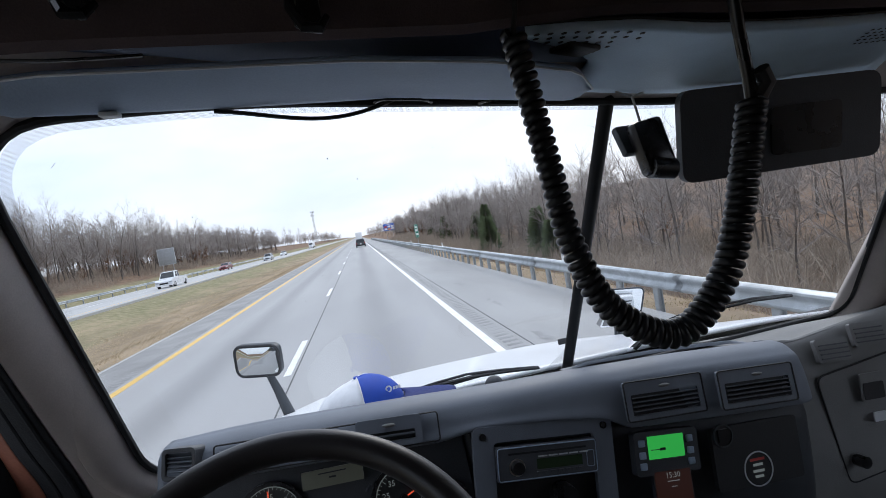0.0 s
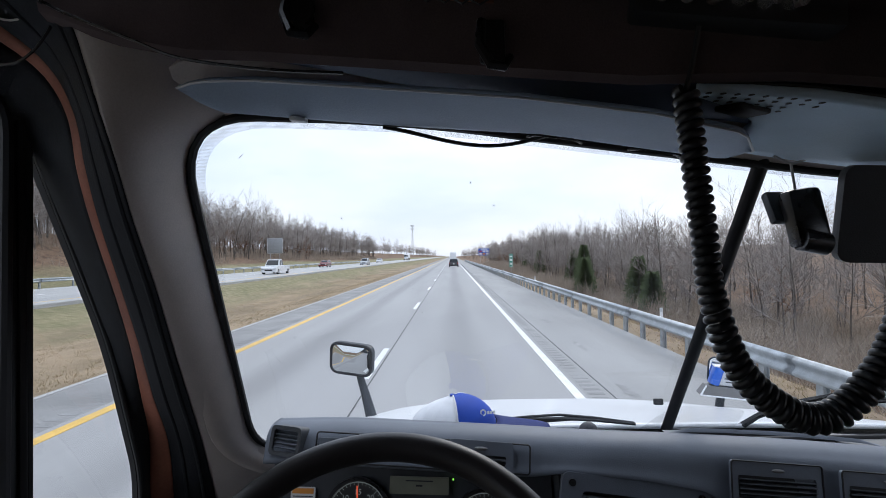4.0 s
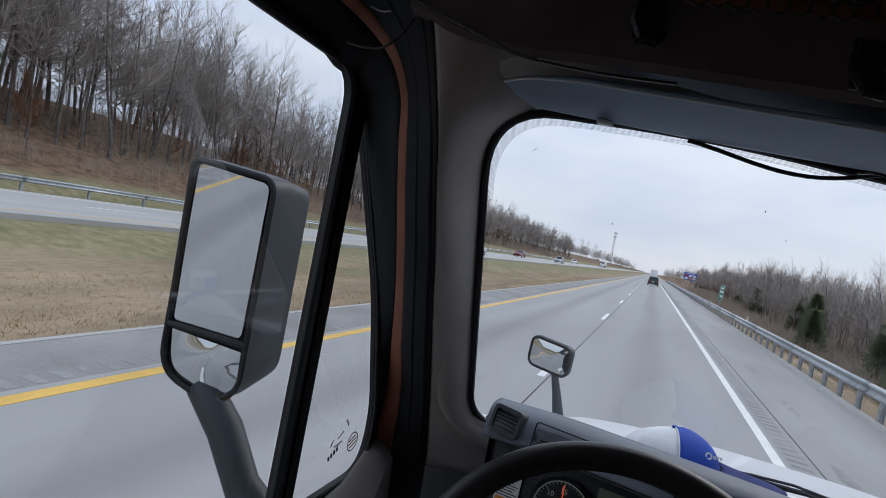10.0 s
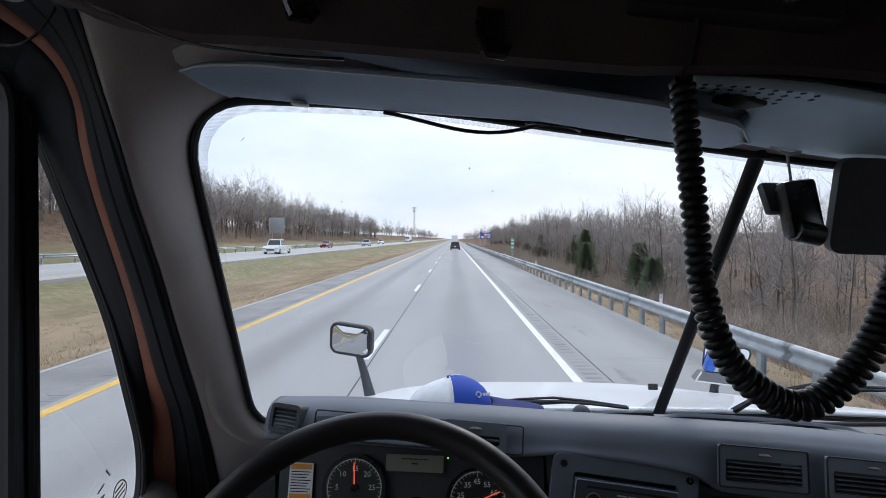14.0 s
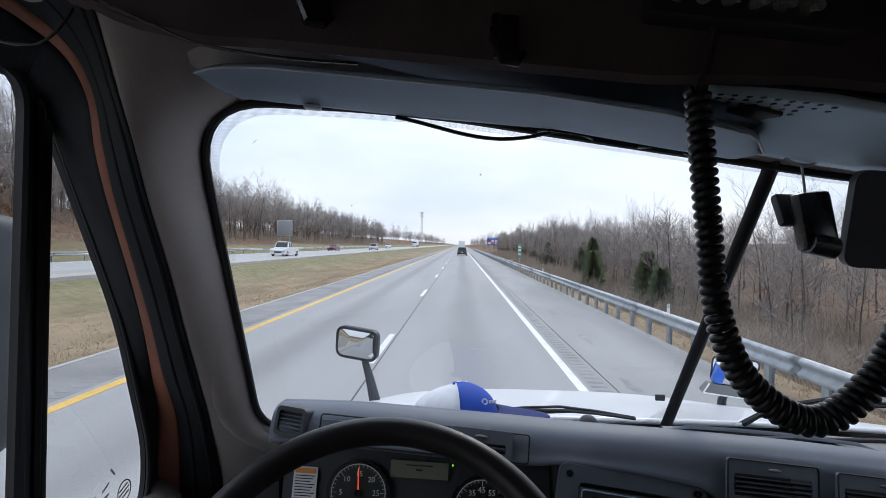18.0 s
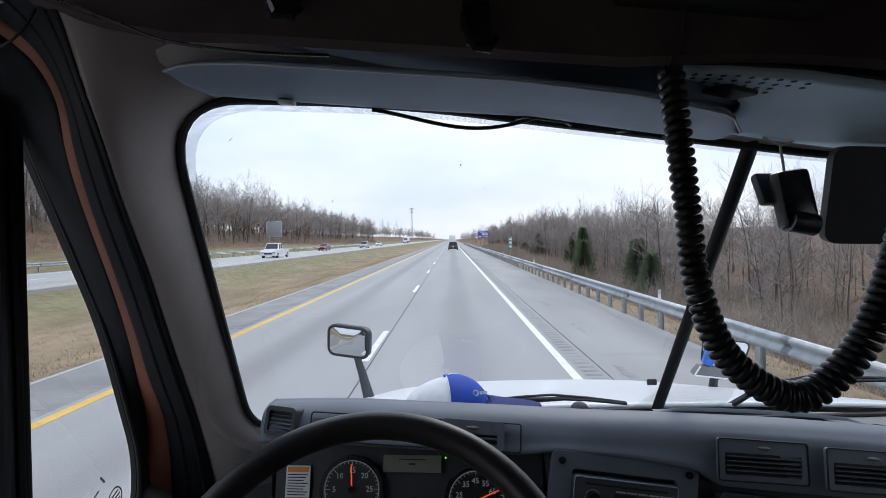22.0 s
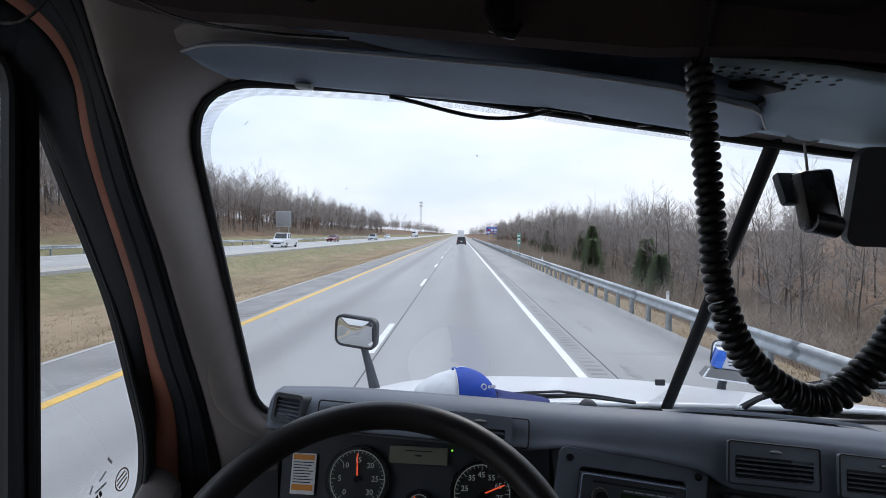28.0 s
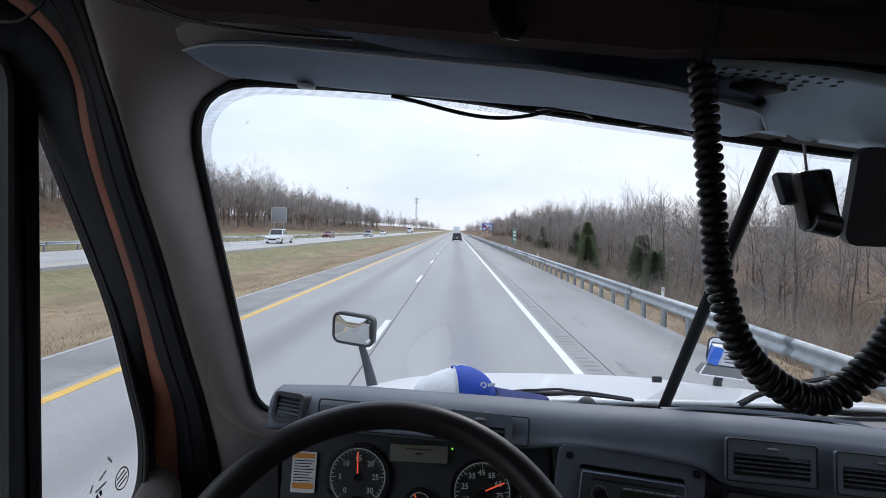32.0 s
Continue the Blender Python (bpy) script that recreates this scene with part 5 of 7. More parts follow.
tube(bm, spline([(-0.44, 0.575, 2.70), (-0.34, 0.585, 2.625), (-0.24, 0.59, 2.588), (-0.18, 0.595, 2.575)], 6), 0.0018, 5)
part("run", bm, M_visor, lead)


# ---- the dashboard ----
def along(x, knots):
    """A smooth line through a few (x, value) knots."""
    for (x0, v0), (x1, v1) in zip(knots, knots[1:]):
        if x <= x1 or (x1, v1) == knots[-1]:
            t = max(0.0, min(1.0, (x - x0) / (x1 - x0)))
            return v0 + (v1 - v0) * t
    return knots[-1][1]


CREST = [(-0.425, 2.040), (-0.25, 2.042), (-0.10, 2.034), (0.094, 2.023), (0.20, 2.015), (0.37, 2.008), (0.60, 1.994), (0.80, 1.976), (1.0, 1.956)]
LIP = [(-0.425, 1.988), (-0.30, 1.988), (0.09, 1.960), (0.16, 1.966), (0.30, 1.950), (0.41, 1.930), (0.445, 1.902), (0.60, 1.887), (0.82, 1.868), (1.0, 1.85)]
PAD_END = 0.795


def pad_profile(x):
    """The section of the soft upper pad: from the glass over the crest and down to its lip."""
    cz = sum(along(x + d, CREST) for d in (-0.05, -0.025, 0.0, 0.025, 0.05)) / 5
    lz = sum(along(x + d, LIP) for d in (-0.012, 0.0, 0.012)) / 3
    h = cz - lz
    near = 0.012 * step(0.3, 0.8, x)
    glass_y = ws_y(x, 1.90) - 0.02
    return [(glass_y, 1.885), ((glass_y + 1.06) / 2 + 0.03, 1.925 + 0.5 * max(0.0, cz - 1.99)), (1.085, cz - 0.012), (1.045, cz - 0.001), (1.012, cz - 0.001), (0.990, cz - 0.009), (0.977 - near * 0.5, cz - 0.024), (0.969 - near, cz - 0.024 - (h - 0.024) * 0.55), (0.963 - near, lz + 0.004), (0.966 - near, lz - 0.003), (0.985 - near, lz - 0.006), (1.03, lz - 0.004)]


def glide(prof, v):
    s = v * (len(prof) - 1)
    i = min(int(s), len(prof) - 2)
    t = s - i
    p0, p1, p2, p3 = prof[max(i - 1, 0)], prof[i], prof[i + 1], prof[min(i + 2, len(prof) - 1)]
    return [0.5 * (2 * p1[k] + (p2[k] - p0[k]) * t + (2 * p0[k] - 5 * p1[k] + 4 * p2[k] - p3[k]) * t * t + (3 * p1[k] - p0[k] - 3 * p2[k] + p3[k]) * t ** 3) for k in (0, 1)]


def bend(u):
    """Plan of the dashboard's front: straight, then turning forward round its right end."""
    s = -0.388 + 1.383 * u
    if s <= PAD_END:
        return s, 0.0
    a = min(math.pi / 2, (s - PAD_END) / 0.075)
    rest = max(0.0, s - PAD_END - 0.075 * math.pi / 2)
    return PAD_END + 0.075 * math.sin(a), 0.075 * (1 - math.cos(a)) + rest


def pad_fn(u, v):
    x, dy = bend(u)
    q = glide(pad_profile(x), v)
    w = step(1.16, 1.03, q[0])
    return Vector((x, q[0] + dy * w, q[1] - 0.25 * dy * w * (1 if q[1] > 1.93 else 0.4)))


def low_fn(u, v):
    x, dy = bend(u)
    lz = along(x, LIP)
    c = 1 - step(0.10, 0.15, x)
    near = 0.012 * step(0.3, 0.8, x)
    prof = [(1.0 - near + 0.045 * c, lz - 0.003), (0.988 - near + 0.058 * c, lz - 0.03), (0.985 - near + 0.06 * c, 1.80), (0.99 - near + 0.05 * c, 1.65), (1.02, 1.40)]
    q = glide(prof, v)
    return Vector((x, q[0] + dy, q[1]))


dash = thing("dashboard", (0.5, 1.1, 1.4), "long grey plastic dashboard with vents and dials", "dashboard")
thick(part("pad", sheet(bmesh.new(), pad_fn, 110, 66), M_dash, dash, "grained grey upper pad"), 0.006, -1.0)
thick(part("lower_panel", sheet(bmesh.new(), low_fn, 80, 24), M_dashdark, dash, "dark lower panel"), 0.006, -1.0)
part("end_cap", plate(bmesh.new(), [(p[0], p[1]) for p in pad_profile(-0.388)] + [(1.03, 1.40), (1.3, 1.40)], [], lambda a, b: Vector((-0.388, a, b))), M_dash, dash, smooth=False)
# a low ridge on the pad in front of the glass
bm = sheet(bmesh.new(), lambda u, v: Vector((0.37 + 0.42 * u, 1.055 + 0.022 * v + 0.012 * math.sin(math.pi * u), sum(along(0.37 + 0.42 * u + d, CREST) for d in (-0.03, 0, 0.03)) / 3 - 0.004 + 0.010 * math.sin(math.pi * min(1.0, v * 1.4 + 0.12)) * min(1.0, 8 * u, 10 * (1 - u)))), 40, 8)
part("ridge", bm, M_dash, dash)


def passenger_top(x):
    return 1.948 + 0.10 * max(0.0, x - 0.92)


def side_fn(u, v):
    x = 0.80 + 0.66 * u
    t = passenger_top(x)
    gy = ws_y(x, 1.90) - 0.015
    prof = [(gy, 1.885), (max(gy - 0.03, 1.125), 1.93), (1.105, t - 0.004), (1.088, t), (1.074, t - 0.008), (1.064, t - 0.03), (1.052, t - 0.07), (1.046, t - 0.12), (1.03, 1.72), (1.02, 1.60), (1.04, 1.40)]
    q = glide(prof, v)
    return Vector((x, q[0] - 0.05 * max(0.0, x - 1.1), q[1]))


thick(part("passenger_section", sheet(bmesh.new(), side_fn, 30, 44), M_taupe, dash, "paler grey section at the passenger side"), 0.008, -1.0)


def face_frame(x, z, yaw=0.0, tilt=0.0, y=None, roll=0.0):
    """A frame on the dashboard's front: x right, y up, z towards the driver."""
    if y is None:
        y = 0.975
    return Matrix.Translation((x, y, z)) @ Euler((radians(90 - tilt), radians(roll), radians(yaw))).to_matrix().to_4x4()


def slab(name, m, w, h, depth, radius, material, parent, label="", holes=(), lift=0.0):
    bm = plate(bmesh.new(), rounded([(-w / 2, -h / 2), (w / 2, -h / 2), (w / 2, h / 2), (-w / 2, h / 2)], radius, 4), list(holes), lambda a, b: m @ Vector((a, b, lift)))
    ob = part(name, bm, material, parent, label, smooth=False)
    return thick(ob, depth, 0.0)


def vent(m, w, h, slats=4, latch=True):
    v = slab("vent", m, w, h, 0.008, 0.006, M_dash, dash, "dark louvred air vent", [rounded([(-w / 2 + 0.012, -h / 2 + 0.010), (w / 2 - 0.012, -h / 2 + 0.010), (w / 2 - 0.012, h / 2 - 0.024), (-w / 2 + 0.012, h / 2 - 0.024)], 0.003, 3)], 0.004)
    sub("backing", plate(bmesh.new(), [(-w / 2 + 0.008, -h / 2 + 0.006), (w / 2 - 0.008, -h / 2 + 0.006), (w / 2 - 0.008, h / 2 - 0.02), (-w / 2 + 0.008, h / 2 - 0.02)], [], lambda a, b: m @ Vector((a, b, 0.0015))), M_black, v, smooth=False)
    for i in range(slats):
        b = -h / 2 + 0.016 + (h - 0.048) * i / (slats - 1)
        c = m @ Vector((0, b, 0.008))
        bm = bmesh.new()
        bmesh.ops.create_cube(bm, size=1, matrix=m @ Matrix.Translation((0, b, 0.007)) @ Matrix.Rotation(radians(-28), 4, "X") @ Matrix.Diagonal((w - 0.026, 0.0022, 0.011, 1)))
        sub("slat", bm, M_mirshell, v, smooth=False)
    if latch:
        bm = bmesh.new()
        bmesh.ops.create_uvsphere(bm, u_segments=12, v_segments=8, radius=1, matrix=m @ Matrix.Translation((0, h / 2 - 0.013, 0.012)) @ Matrix.Diagonal((0.012, 0.0034, 0.004, 1)))
        sub("latch", bm, M_taupe, v, "small grey latch")


def seam(m, w, h):
    """The thin dark joint round a flush vent panel."""
    bm = bmesh.new()
    tube(bm, [m @ Vector((p[0], p[1], 0.0085)) for p in rounded([(-w / 2, -h / 2), (w / 2, -h / 2), (w / 2, h / 2), (-w / 2, h / 2)], 0.006, 4)], 0.0016, 5, closed=True)
    part("panel_joint", bm, M_black, dash)


for px, pz, py, roll, w, h in ((0.526, 1.942, 0.9650, 5.5, 0.164, 0.072), (0.716, 1.923, 0.9585, 6.0, 0.166, 0.072)):
    mf = face_frame(px, pz, 2, 13, py, roll)
    vent(mf, w, h)
    seam(mf, w, h)
mf = face_frame(0.004, 1.996, 0, 16, 0.9695, 5.0)
vent(mf, 0.116, 0.050)
seam(face_frame(-0.10, 2.000, 0, 16, 0.9735, 4.2), 0.386, 0.050)
vent(face_frame(-0.245, 2.010, 0, 16, 0.9700, 2.0), 0.09, 0.036, 3, False)
# the round-cornered corner vent at the door
cv = slab("corner_vent", face_frame(-0.345, 2.020, -14, 16, 0.985, 3), 0.060, 0.052, 0.04, 0.010, M_dashdark, dash, "corner air vent beside the pillar", [rounded([(-0.024, -0.019), (0.024, -0.019), (0.024, 0.019), (-0.024, 0.019)], 0.006, 3)])
mcv = face_frame(-0.345, 2.020, -14, 16, 0.985, 3)
sub("backing", plate(bmesh.new(), [(-0.027, -0.023), (0.027, -0.023), (0.027, 0.023), (-0.027, 0.023)], [], lambda a, b: mcv @ Vector((a, b, -0.012))), M_black, cv, smooth=False)
for i in range(5):
    bm = bmesh.new()
    bmesh.ops.create_cube(bm, size=1, matrix=mcv @ Matrix.Translation((0, -0.015 + 0.0075 * i, 0.008)) @ Matrix.Rotation(radians(-30), 4, "X") @ Matrix.Diagonal((0.049, 0.002, 0.013, 1)))
    sub("slat", bm, M_dash, cv, smooth=False)

# instrument cluster with dials
clu = thing("instrument_cluster", (-0.1, 1.0, 1.8), "dark instrument cluster with round dials", "instrument cluster")
mc = face_frame(-0.115, 1.905, 0, 14, 0.992)
slab("panel", mc, 0.50, 0.235, 0.012, 0.02, M_dashdark, clu)


def dial(x, z, radius, marks, needle, numbers, red=True):
    m = face_frame(x, z, 0, 14, 0.979 + (z - 1.905) * 0.25)
    d = part("dial", disc(bmesh.new(), (0, 0, 0), radius, m, 0.004, 40), M_dial, clu, "black dial with pale numbers")
    sub("bezel", disc(bmesh.new(), (0, 0, 0.001), radius + 0.006, m, 0.010, 44, radius - 0.001), M_gloss, d)
    sub("rim_ring", disc(bmesh.new(), (0, 0, 0.0045), radius - 0.002, m, 0.0012, 44, radius - 0.0035), M_dialink, d)
    bm = bmesh.new()
    for i in range(marks + 1):
        a = radians(225 - 270 * i / marks)
        l = 0.16 if i % 5 == 0 else 0.08
        bmesh.ops.create_cube(bm, size=1, matrix=m @ Matrix.Translation(((radius * 0.93 - radius * l / 2) * math.cos(a), (radius * 0.93 - radius * l / 2) * math.sin(a), 0.0047)) @ Matrix.Rotation(a, 4, "Z") @ Matrix.Diagonal((radius * l, 0.0009, 0.0006, 1)))
    sub("scale", bm, M_dialink, d, smooth=False)
    for body_text, a in numbers:
        writing("numeral", body_text, radius * 0.26, m @ Matrix.Translation((radius * 0.62 * math.cos(radians(a)), radius * 0.62 * math.sin(radians(a)), 0.0048)), M_dialink, d)
    bm = bmesh.new()
    a = radians(needle)
    bmesh.ops.create_cube(bm, size=1, matrix=m @ Matrix.Rotation(a, 4, "Z") @ Matrix.Translation((radius * 0.36, 0, 0.0075)) @ Matrix.Diagonal((radius * 0.95, 0.0022, 0.001, 1)))
    sub("needle", bm, M_needle if red else M_dialink, d, "lit red needle" if red else "", smooth=False)
    sub("hub", disc(bmesh.new(), (0, 0, 0.005), radius * 0.12, m, 0.005, 16), M_gloss, d)


dial(-0.220, 1.894, 0.053, 30, 92, [("0", 225), ("5", 180), ("10", 135), ("15", 90), ("20", 45), ("25", 0), ("30", -45)])
dial(0.010, 1.874, 0.053, 30, 22, [("15", 205), ("25", 165), ("35", 125), ("45", 92), ("55", 58), ("65", 25), ("75", -12)])
dial(-0.105, 1.852, 0.022, 10, 120, [])
dial(0.095, 1.856, 0.022, 10, 60, [])
dial(-0.220, 1.842, 0.015, 8, 90, [])
md = face_frame(-0.108, 1.937, 0, 14, 0.983, 2.0)
dsp = slab("display", md, 0.108, 0.030, 0.004, 0.002, M_lcd, clu, "unlit greenish message display")
bm = bmesh.new()
bmesh.ops.create_cube(bm, size=1, matrix=md @ Matrix.Translation((0, 0.0, 0.0035)) @ Matrix.Diagonal((0.012, 0.003, 0.0006, 1)))
bmesh.ops.create_cube(bm, size=1, matrix=md @ Matrix.Translation((0, 0.008, 0.0035)) @ Matrix.Diagonal((0.05, 0.002, 0.0006, 1)))
sub("legend_bar", bm, M_ink, dsp, smooth=False)
part("tell_tale", disc(bmesh.new(), (0.062, 0.012, 0), 0.0018, md, 0.002, 10), M_led, clu)
lab = thing("warning_label", (-0.325, 0.985, 1.9), "white and orange printed warning label", "label")
ml = face_frame(-0.322, 1.898, -4, 14, 0.985)
slab("sheet", ml, 0.046, 0.072, 0.001, 0.002, M_paper, lab, lift=0.0068)
for b, h, material in ((0.029, 0.009, M_orangeink), (-0.024, 0.010, M_orangeink)):
    bm = bmesh.new()
    bmesh.ops.create_cube(bm, size=1, matrix=ml @ Matrix.Translation((0, b, 0.0078)) @ Matrix.Diagonal((0.040, h, 0.0006, 1)))
    part("colour_band", bm, material, lab, smooth=False)
bm = bmesh.new()
for i in range(8):
    bmesh.ops.create_cube(bm, size=1, matrix=ml @ Matrix.Translation((-0.002 * (i % 3), 0.020 - 0.005 * i, 0.0078)) @ Matrix.Diagonal((0.038 - 0.004 * (i % 3), 0.0016, 0.0006, 1)))
part("legend_bar", bm, M_ink, lab, smooth=False)

# steering wheel
whl = thing("steering_wheel", (-0.12, 0.45, 1.95), "large black leather steering wheel with thick rim", "steering wheel")
mw = Matrix.Translation((-0.118, 0.468, 1.990)) @ Matrix.Rotation(radians(-45 + 90), 4, "X")
R = 0.206
bm = bmesh.new()
tube(bm, [mw @ Vector((R * math.cos(6.28319 * k / 96), R * math.sin(6.28319 * k / 96), 0)) for k in range(96)], 0.0165, 16, closed=True)
part("rim", bm, M_wheel, whl)
bm = bmesh.new()
tube(bm, [mw @ Vector((0, 0, -0.03)), mw @ Vector((0, 0, -0.09)), mw @ Vector((0, 0.05, -0.42))], [0.05, 0.045, 0.03], 16)
part("column", bm, M_black, whl)
bm = bmesh.new()
disc(bm, (0, 0, -0.04), 0.075, mw, 0.035, 30)
part("hub", bm, M_wheel, whl)
for a in (-20, 200, 270):
    bm = bmesh.new()
    c, s = math.cos(radians(a)), math.sin(radians(a))
    tube(bm, [mw @ Vector((0.07 * c, 0.07 * s, -0.03)), mw @ Vector((0.15 * c, 0.15 * s, -0.022)), mw @ Vector((R * c, R * s, 0))], [0.02, 0.014, 0.012], 10)
    part("spoke", bm, M_wheel, whl)

# radio panel
rp = dash
mr = face_frame(0.272, 1.866, 3, 10, 0.957, 8.8)
slab("radio_surround", mr, 0.272, 0.170, 0.012, 0.014, M_dash, rp, "", [rounded([(-0.098, -0.075), (0.098, -0.075), (0.098, 0.056), (-0.098, 0.056)], 0.008, 3)])
slab("radio_recess", mr, 0.21, 0.15, 0.004, 0.004, M_black, rp, lift=-0.02)
for a, b in ((-0.118, 0.068), (0.118, 0.068), (-0.118, -0.07), (0.118, -0.07)):
    s = part("screw", disc(bmesh.new(), (a, b, 0.005), 0.0065, mr, 0.004, 16), M_gloss, rp)
    sub("socket", disc(bmesh.new(), (a, b, 0.0088), 0.003, mr, 0.001, 6), M_black, s)
rad = thing("car_radio", (0.28, 0.97, 1.86), "black car radio with green display and round knob", "radio")
slab("faceplate", mr, 0.194, 0.060, 0.022, 0.005, M_radio, rad, lift=0.004).matrix_basis = Matrix()
for o in [c for c in rad.children]:
    o.data.transform(Matrix.Translation(mr.to_3x3() @ Vector((0, 0.018, 0))))
mra = mr @ Matrix.Translation((0, 0.018, 0.0155))
bm = bmesh.new()
tube(bm, [mra @ Vector((-0.060, -0.006, 0)), mra @ Vector((-0.060, -0.006, 0.012))], [0.0125, 0.011], 20)
part("knob_ring", disc(bmesh.new(), (-0.060, -0.006, 0.0), 0.0150, mra, 0.002, 24, 0.0128), M_dullchrome, rad)
part("volume_knob", bm, M_gloss, rad, "round volume knob")
bm = bmesh.new()
tube(bm, [mra @ Vector((p[0], p[1], 0.0004)) for p in rounded([(-0.095, -0.028), (0.095, -0.028), (0.095, 0.028), (-0.095, 0.028)], 0.005, 4)], 0.0011, 5, closed=True)
part("face_edge", bm, M_visor, rad, "thin pale edge line")
bm = bmesh.new()
tube(bm, [mra @ Vector((p[0], p[1], 0.0004)) for p in rounded([(0.076, -0.018), (0.090, -0.018), (0.090, 0.010), (0.076, 0.010)], 0.003, 4)], 0.0008, 5, closed=True)
part("usb_cover", bm, M_visor, rad)
bm = bmesh.new()
bmesh.ops.create_cube(bm, size=1, matrix=mra @ Matrix.Translation((0.022, -0.004, 0.0008)) @ Matrix.Diagonal((0.088, 0.018, 0.001, 1)))
part("display", bm, mat("dim_green_display", (0.03, 0.05, 0.025), 0.25, var=0.05, bump=0.0), rad, "dim green display")
bm = bmesh.new()
bmesh.ops.create_cube(bm, size=1, matrix=mra @ Matrix.Translation((0.0, 0.0175, 0.0008)) @ Matrix.Diagonal((0.150, 0.0035, 0.001, 1)))
part("disc_slot", bm, M_black, rad)
for i in range(7):
    bm = bmesh.new()
    bmesh.ops.create_cube(bm, size=1, matrix=mra @ Matrix.Translation((-0.018 + 0.0135 * i, -0.019, 0.0012)) @ Matrix.Diagonal((0.0115, 0.005, 0.002, 1)))
    part("button", bm, M_panel, rad, smooth=False)
for i in range(5):
    bm = bmesh.new()
    bmesh.ops.create_cube(bm, size=1, matrix=mra @ Matrix.Translation((-0.01 + 0.02 * i, 0.009, 0.0012)) @ Matrix.Diagonal((0.017, 0.0022, 0.0015, 1)))
    part("button", bm, M_signback, rad, smooth=False)
bm = bmesh.new()
tube(bm, [mr @ Vector((0.03, -0.048, -0.01)), mr @ Vector((0.03, -0.05, 0.02))], [0.024, 0.022], 20)
tagged(part("socket_plug", bm, M_gloss), "black round plug in the panel below the radio", "plug")

# message unit with a phone in front of it
mu = thing("message_unit", (0.52, 0.98, 1.84), "dark message unit with lit green screen and keys", "display unit")
mm = face_frame(0.512, 1.838, 5, 10, 0.966, 9)
slab("case", mm, 0.138, 0.080, 0.018, 0.008, M_dashdark, mu)
bm = bmesh.new()
bmesh.ops.create_cube(bm, size=1, matrix=mm @ Matrix.Translation((-0.002, 0.010, 0.0095)) @ Matrix.Diagonal((0.078, 0.042, 0.001, 1)))
part("screen", bm, M_lcdgreen, mu, "lit green screen")
bm = bmesh.new()
for a, w, h in ((-0.022, 0.026, 0.0012), (-0.010, 0.012, 0.005)):
    bmesh.ops.create_cube(bm, size=1, matrix=mm @ Matrix.Translation((a, 0.006, 0.0102)) @ Matrix.Diagonal((w, h, 0.0006, 1)))
part("legend_bar", bm, M_ink, mu, smooth=False)
for a in (-0.054, 0.050):
    for b in (0.020, -0.002, -0.022):
        bm = bmesh.new()
        soft_box(bm, (0, 0, 0), (0.014, 0.013, 0.005), bevel=0.002)
        bm.transform(mm @ Matrix.Translation((a, b, 0.010)))
        part("key", bm, M_visor, mu, "grey key")
ph = thing("phone", (0.522, 0.955, 1.76), "black phone upright in a dashboard cradle", "phone")
mp_ = face_frame(0.506, 1.757, 5, 12, 0.946, 9)
slab("body", mp_, 0.082, 0.156, 0.009, 0.010, M_mirshell, ph)
slab("screen", mp_, 0.077, 0.150, 0.001, 0.009, M_phone, ph, "dim dark screen with a clock", lift=0.0052)
writing("clock", "15:30", 0.014, mp_ @ Matrix.Translation((0, 0.040, 0.0064)), M_dialink, ph)
bm = bmesh.new()
for b, w in ((0.030, 0.026), (0.020, 0.012)):
    bmesh.ops.create_cube(bm, size=1, matrix=mp_ @ Matrix.Translation((0, b, 0.0064)) @ Matrix.Diagonal((w, 0.0016, 0.0004, 1)))
part("date_bar", bm, M_dialink, ph, smooth=False)
# switches and a round badge; the lower panel's black slab stands in for shadow
mlp = face_frame(0.70, 1.79, 5, 8, 0.962, 6)
slab("blank_panel", mlp, 0.20, 0.12, 0.010, 0.01, M_black, dash)
bg = thing("round_badge", (0.715, 0.93, 1.74), "round silver-rimmed badge with red and black print", "badge")
mb = face_frame(0.692, 1.762, 5, 8, 0.956, 6)
part("plate", disc(bmesh.new(), (0, 0, 0), 0.032, mb, 0.003, 32), M_dial, bg)
part("rim", disc(bmesh.new(), (0, 0, 0.001), 0.0335, mb, 0.004, 36, 0.031), M_signback, bg)
# the pale print bars share the dials' faint glow; no lamp lights the badge
for b, w, material in ((0.018, 0.034, M_redink), (0.008, 0.022, M_dialink), (-0.004, 0.026, M_dialink), (-0.014, 0.02, M_dialink)):
    bm = bmesh.new()
    bmesh.ops.create_cube(bm, size=1, matrix=mb @ Matrix.Translation((0, b, 0.0036)) @ Matrix.Diagonal((w, 0.005, 0.0008, 1)))
    part("legend_bar", bm, material, bg, smooth=False)
sk = thing("power_socket", (0.645, 0.95, 1.83), "round black power socket with a square flap", "socket")
ms = face_frame(0.630, 1.842, 5, 8, 0.960, 6)
part("rim", disc(bmesh.new(), (0, 0, 0), 0.022, ms, 0.006, 28, 0.0195), M_mirshell, sk)
part("cap", disc(bmesh.new(), (0, 0, 0), 0.0195, ms, 0.004, 24), M_gloss, sk)
slab("flap", ms, 0.024, 0.026, 0.004, 0.004, M_gloss, sk, "square black flap", lift=0.006)
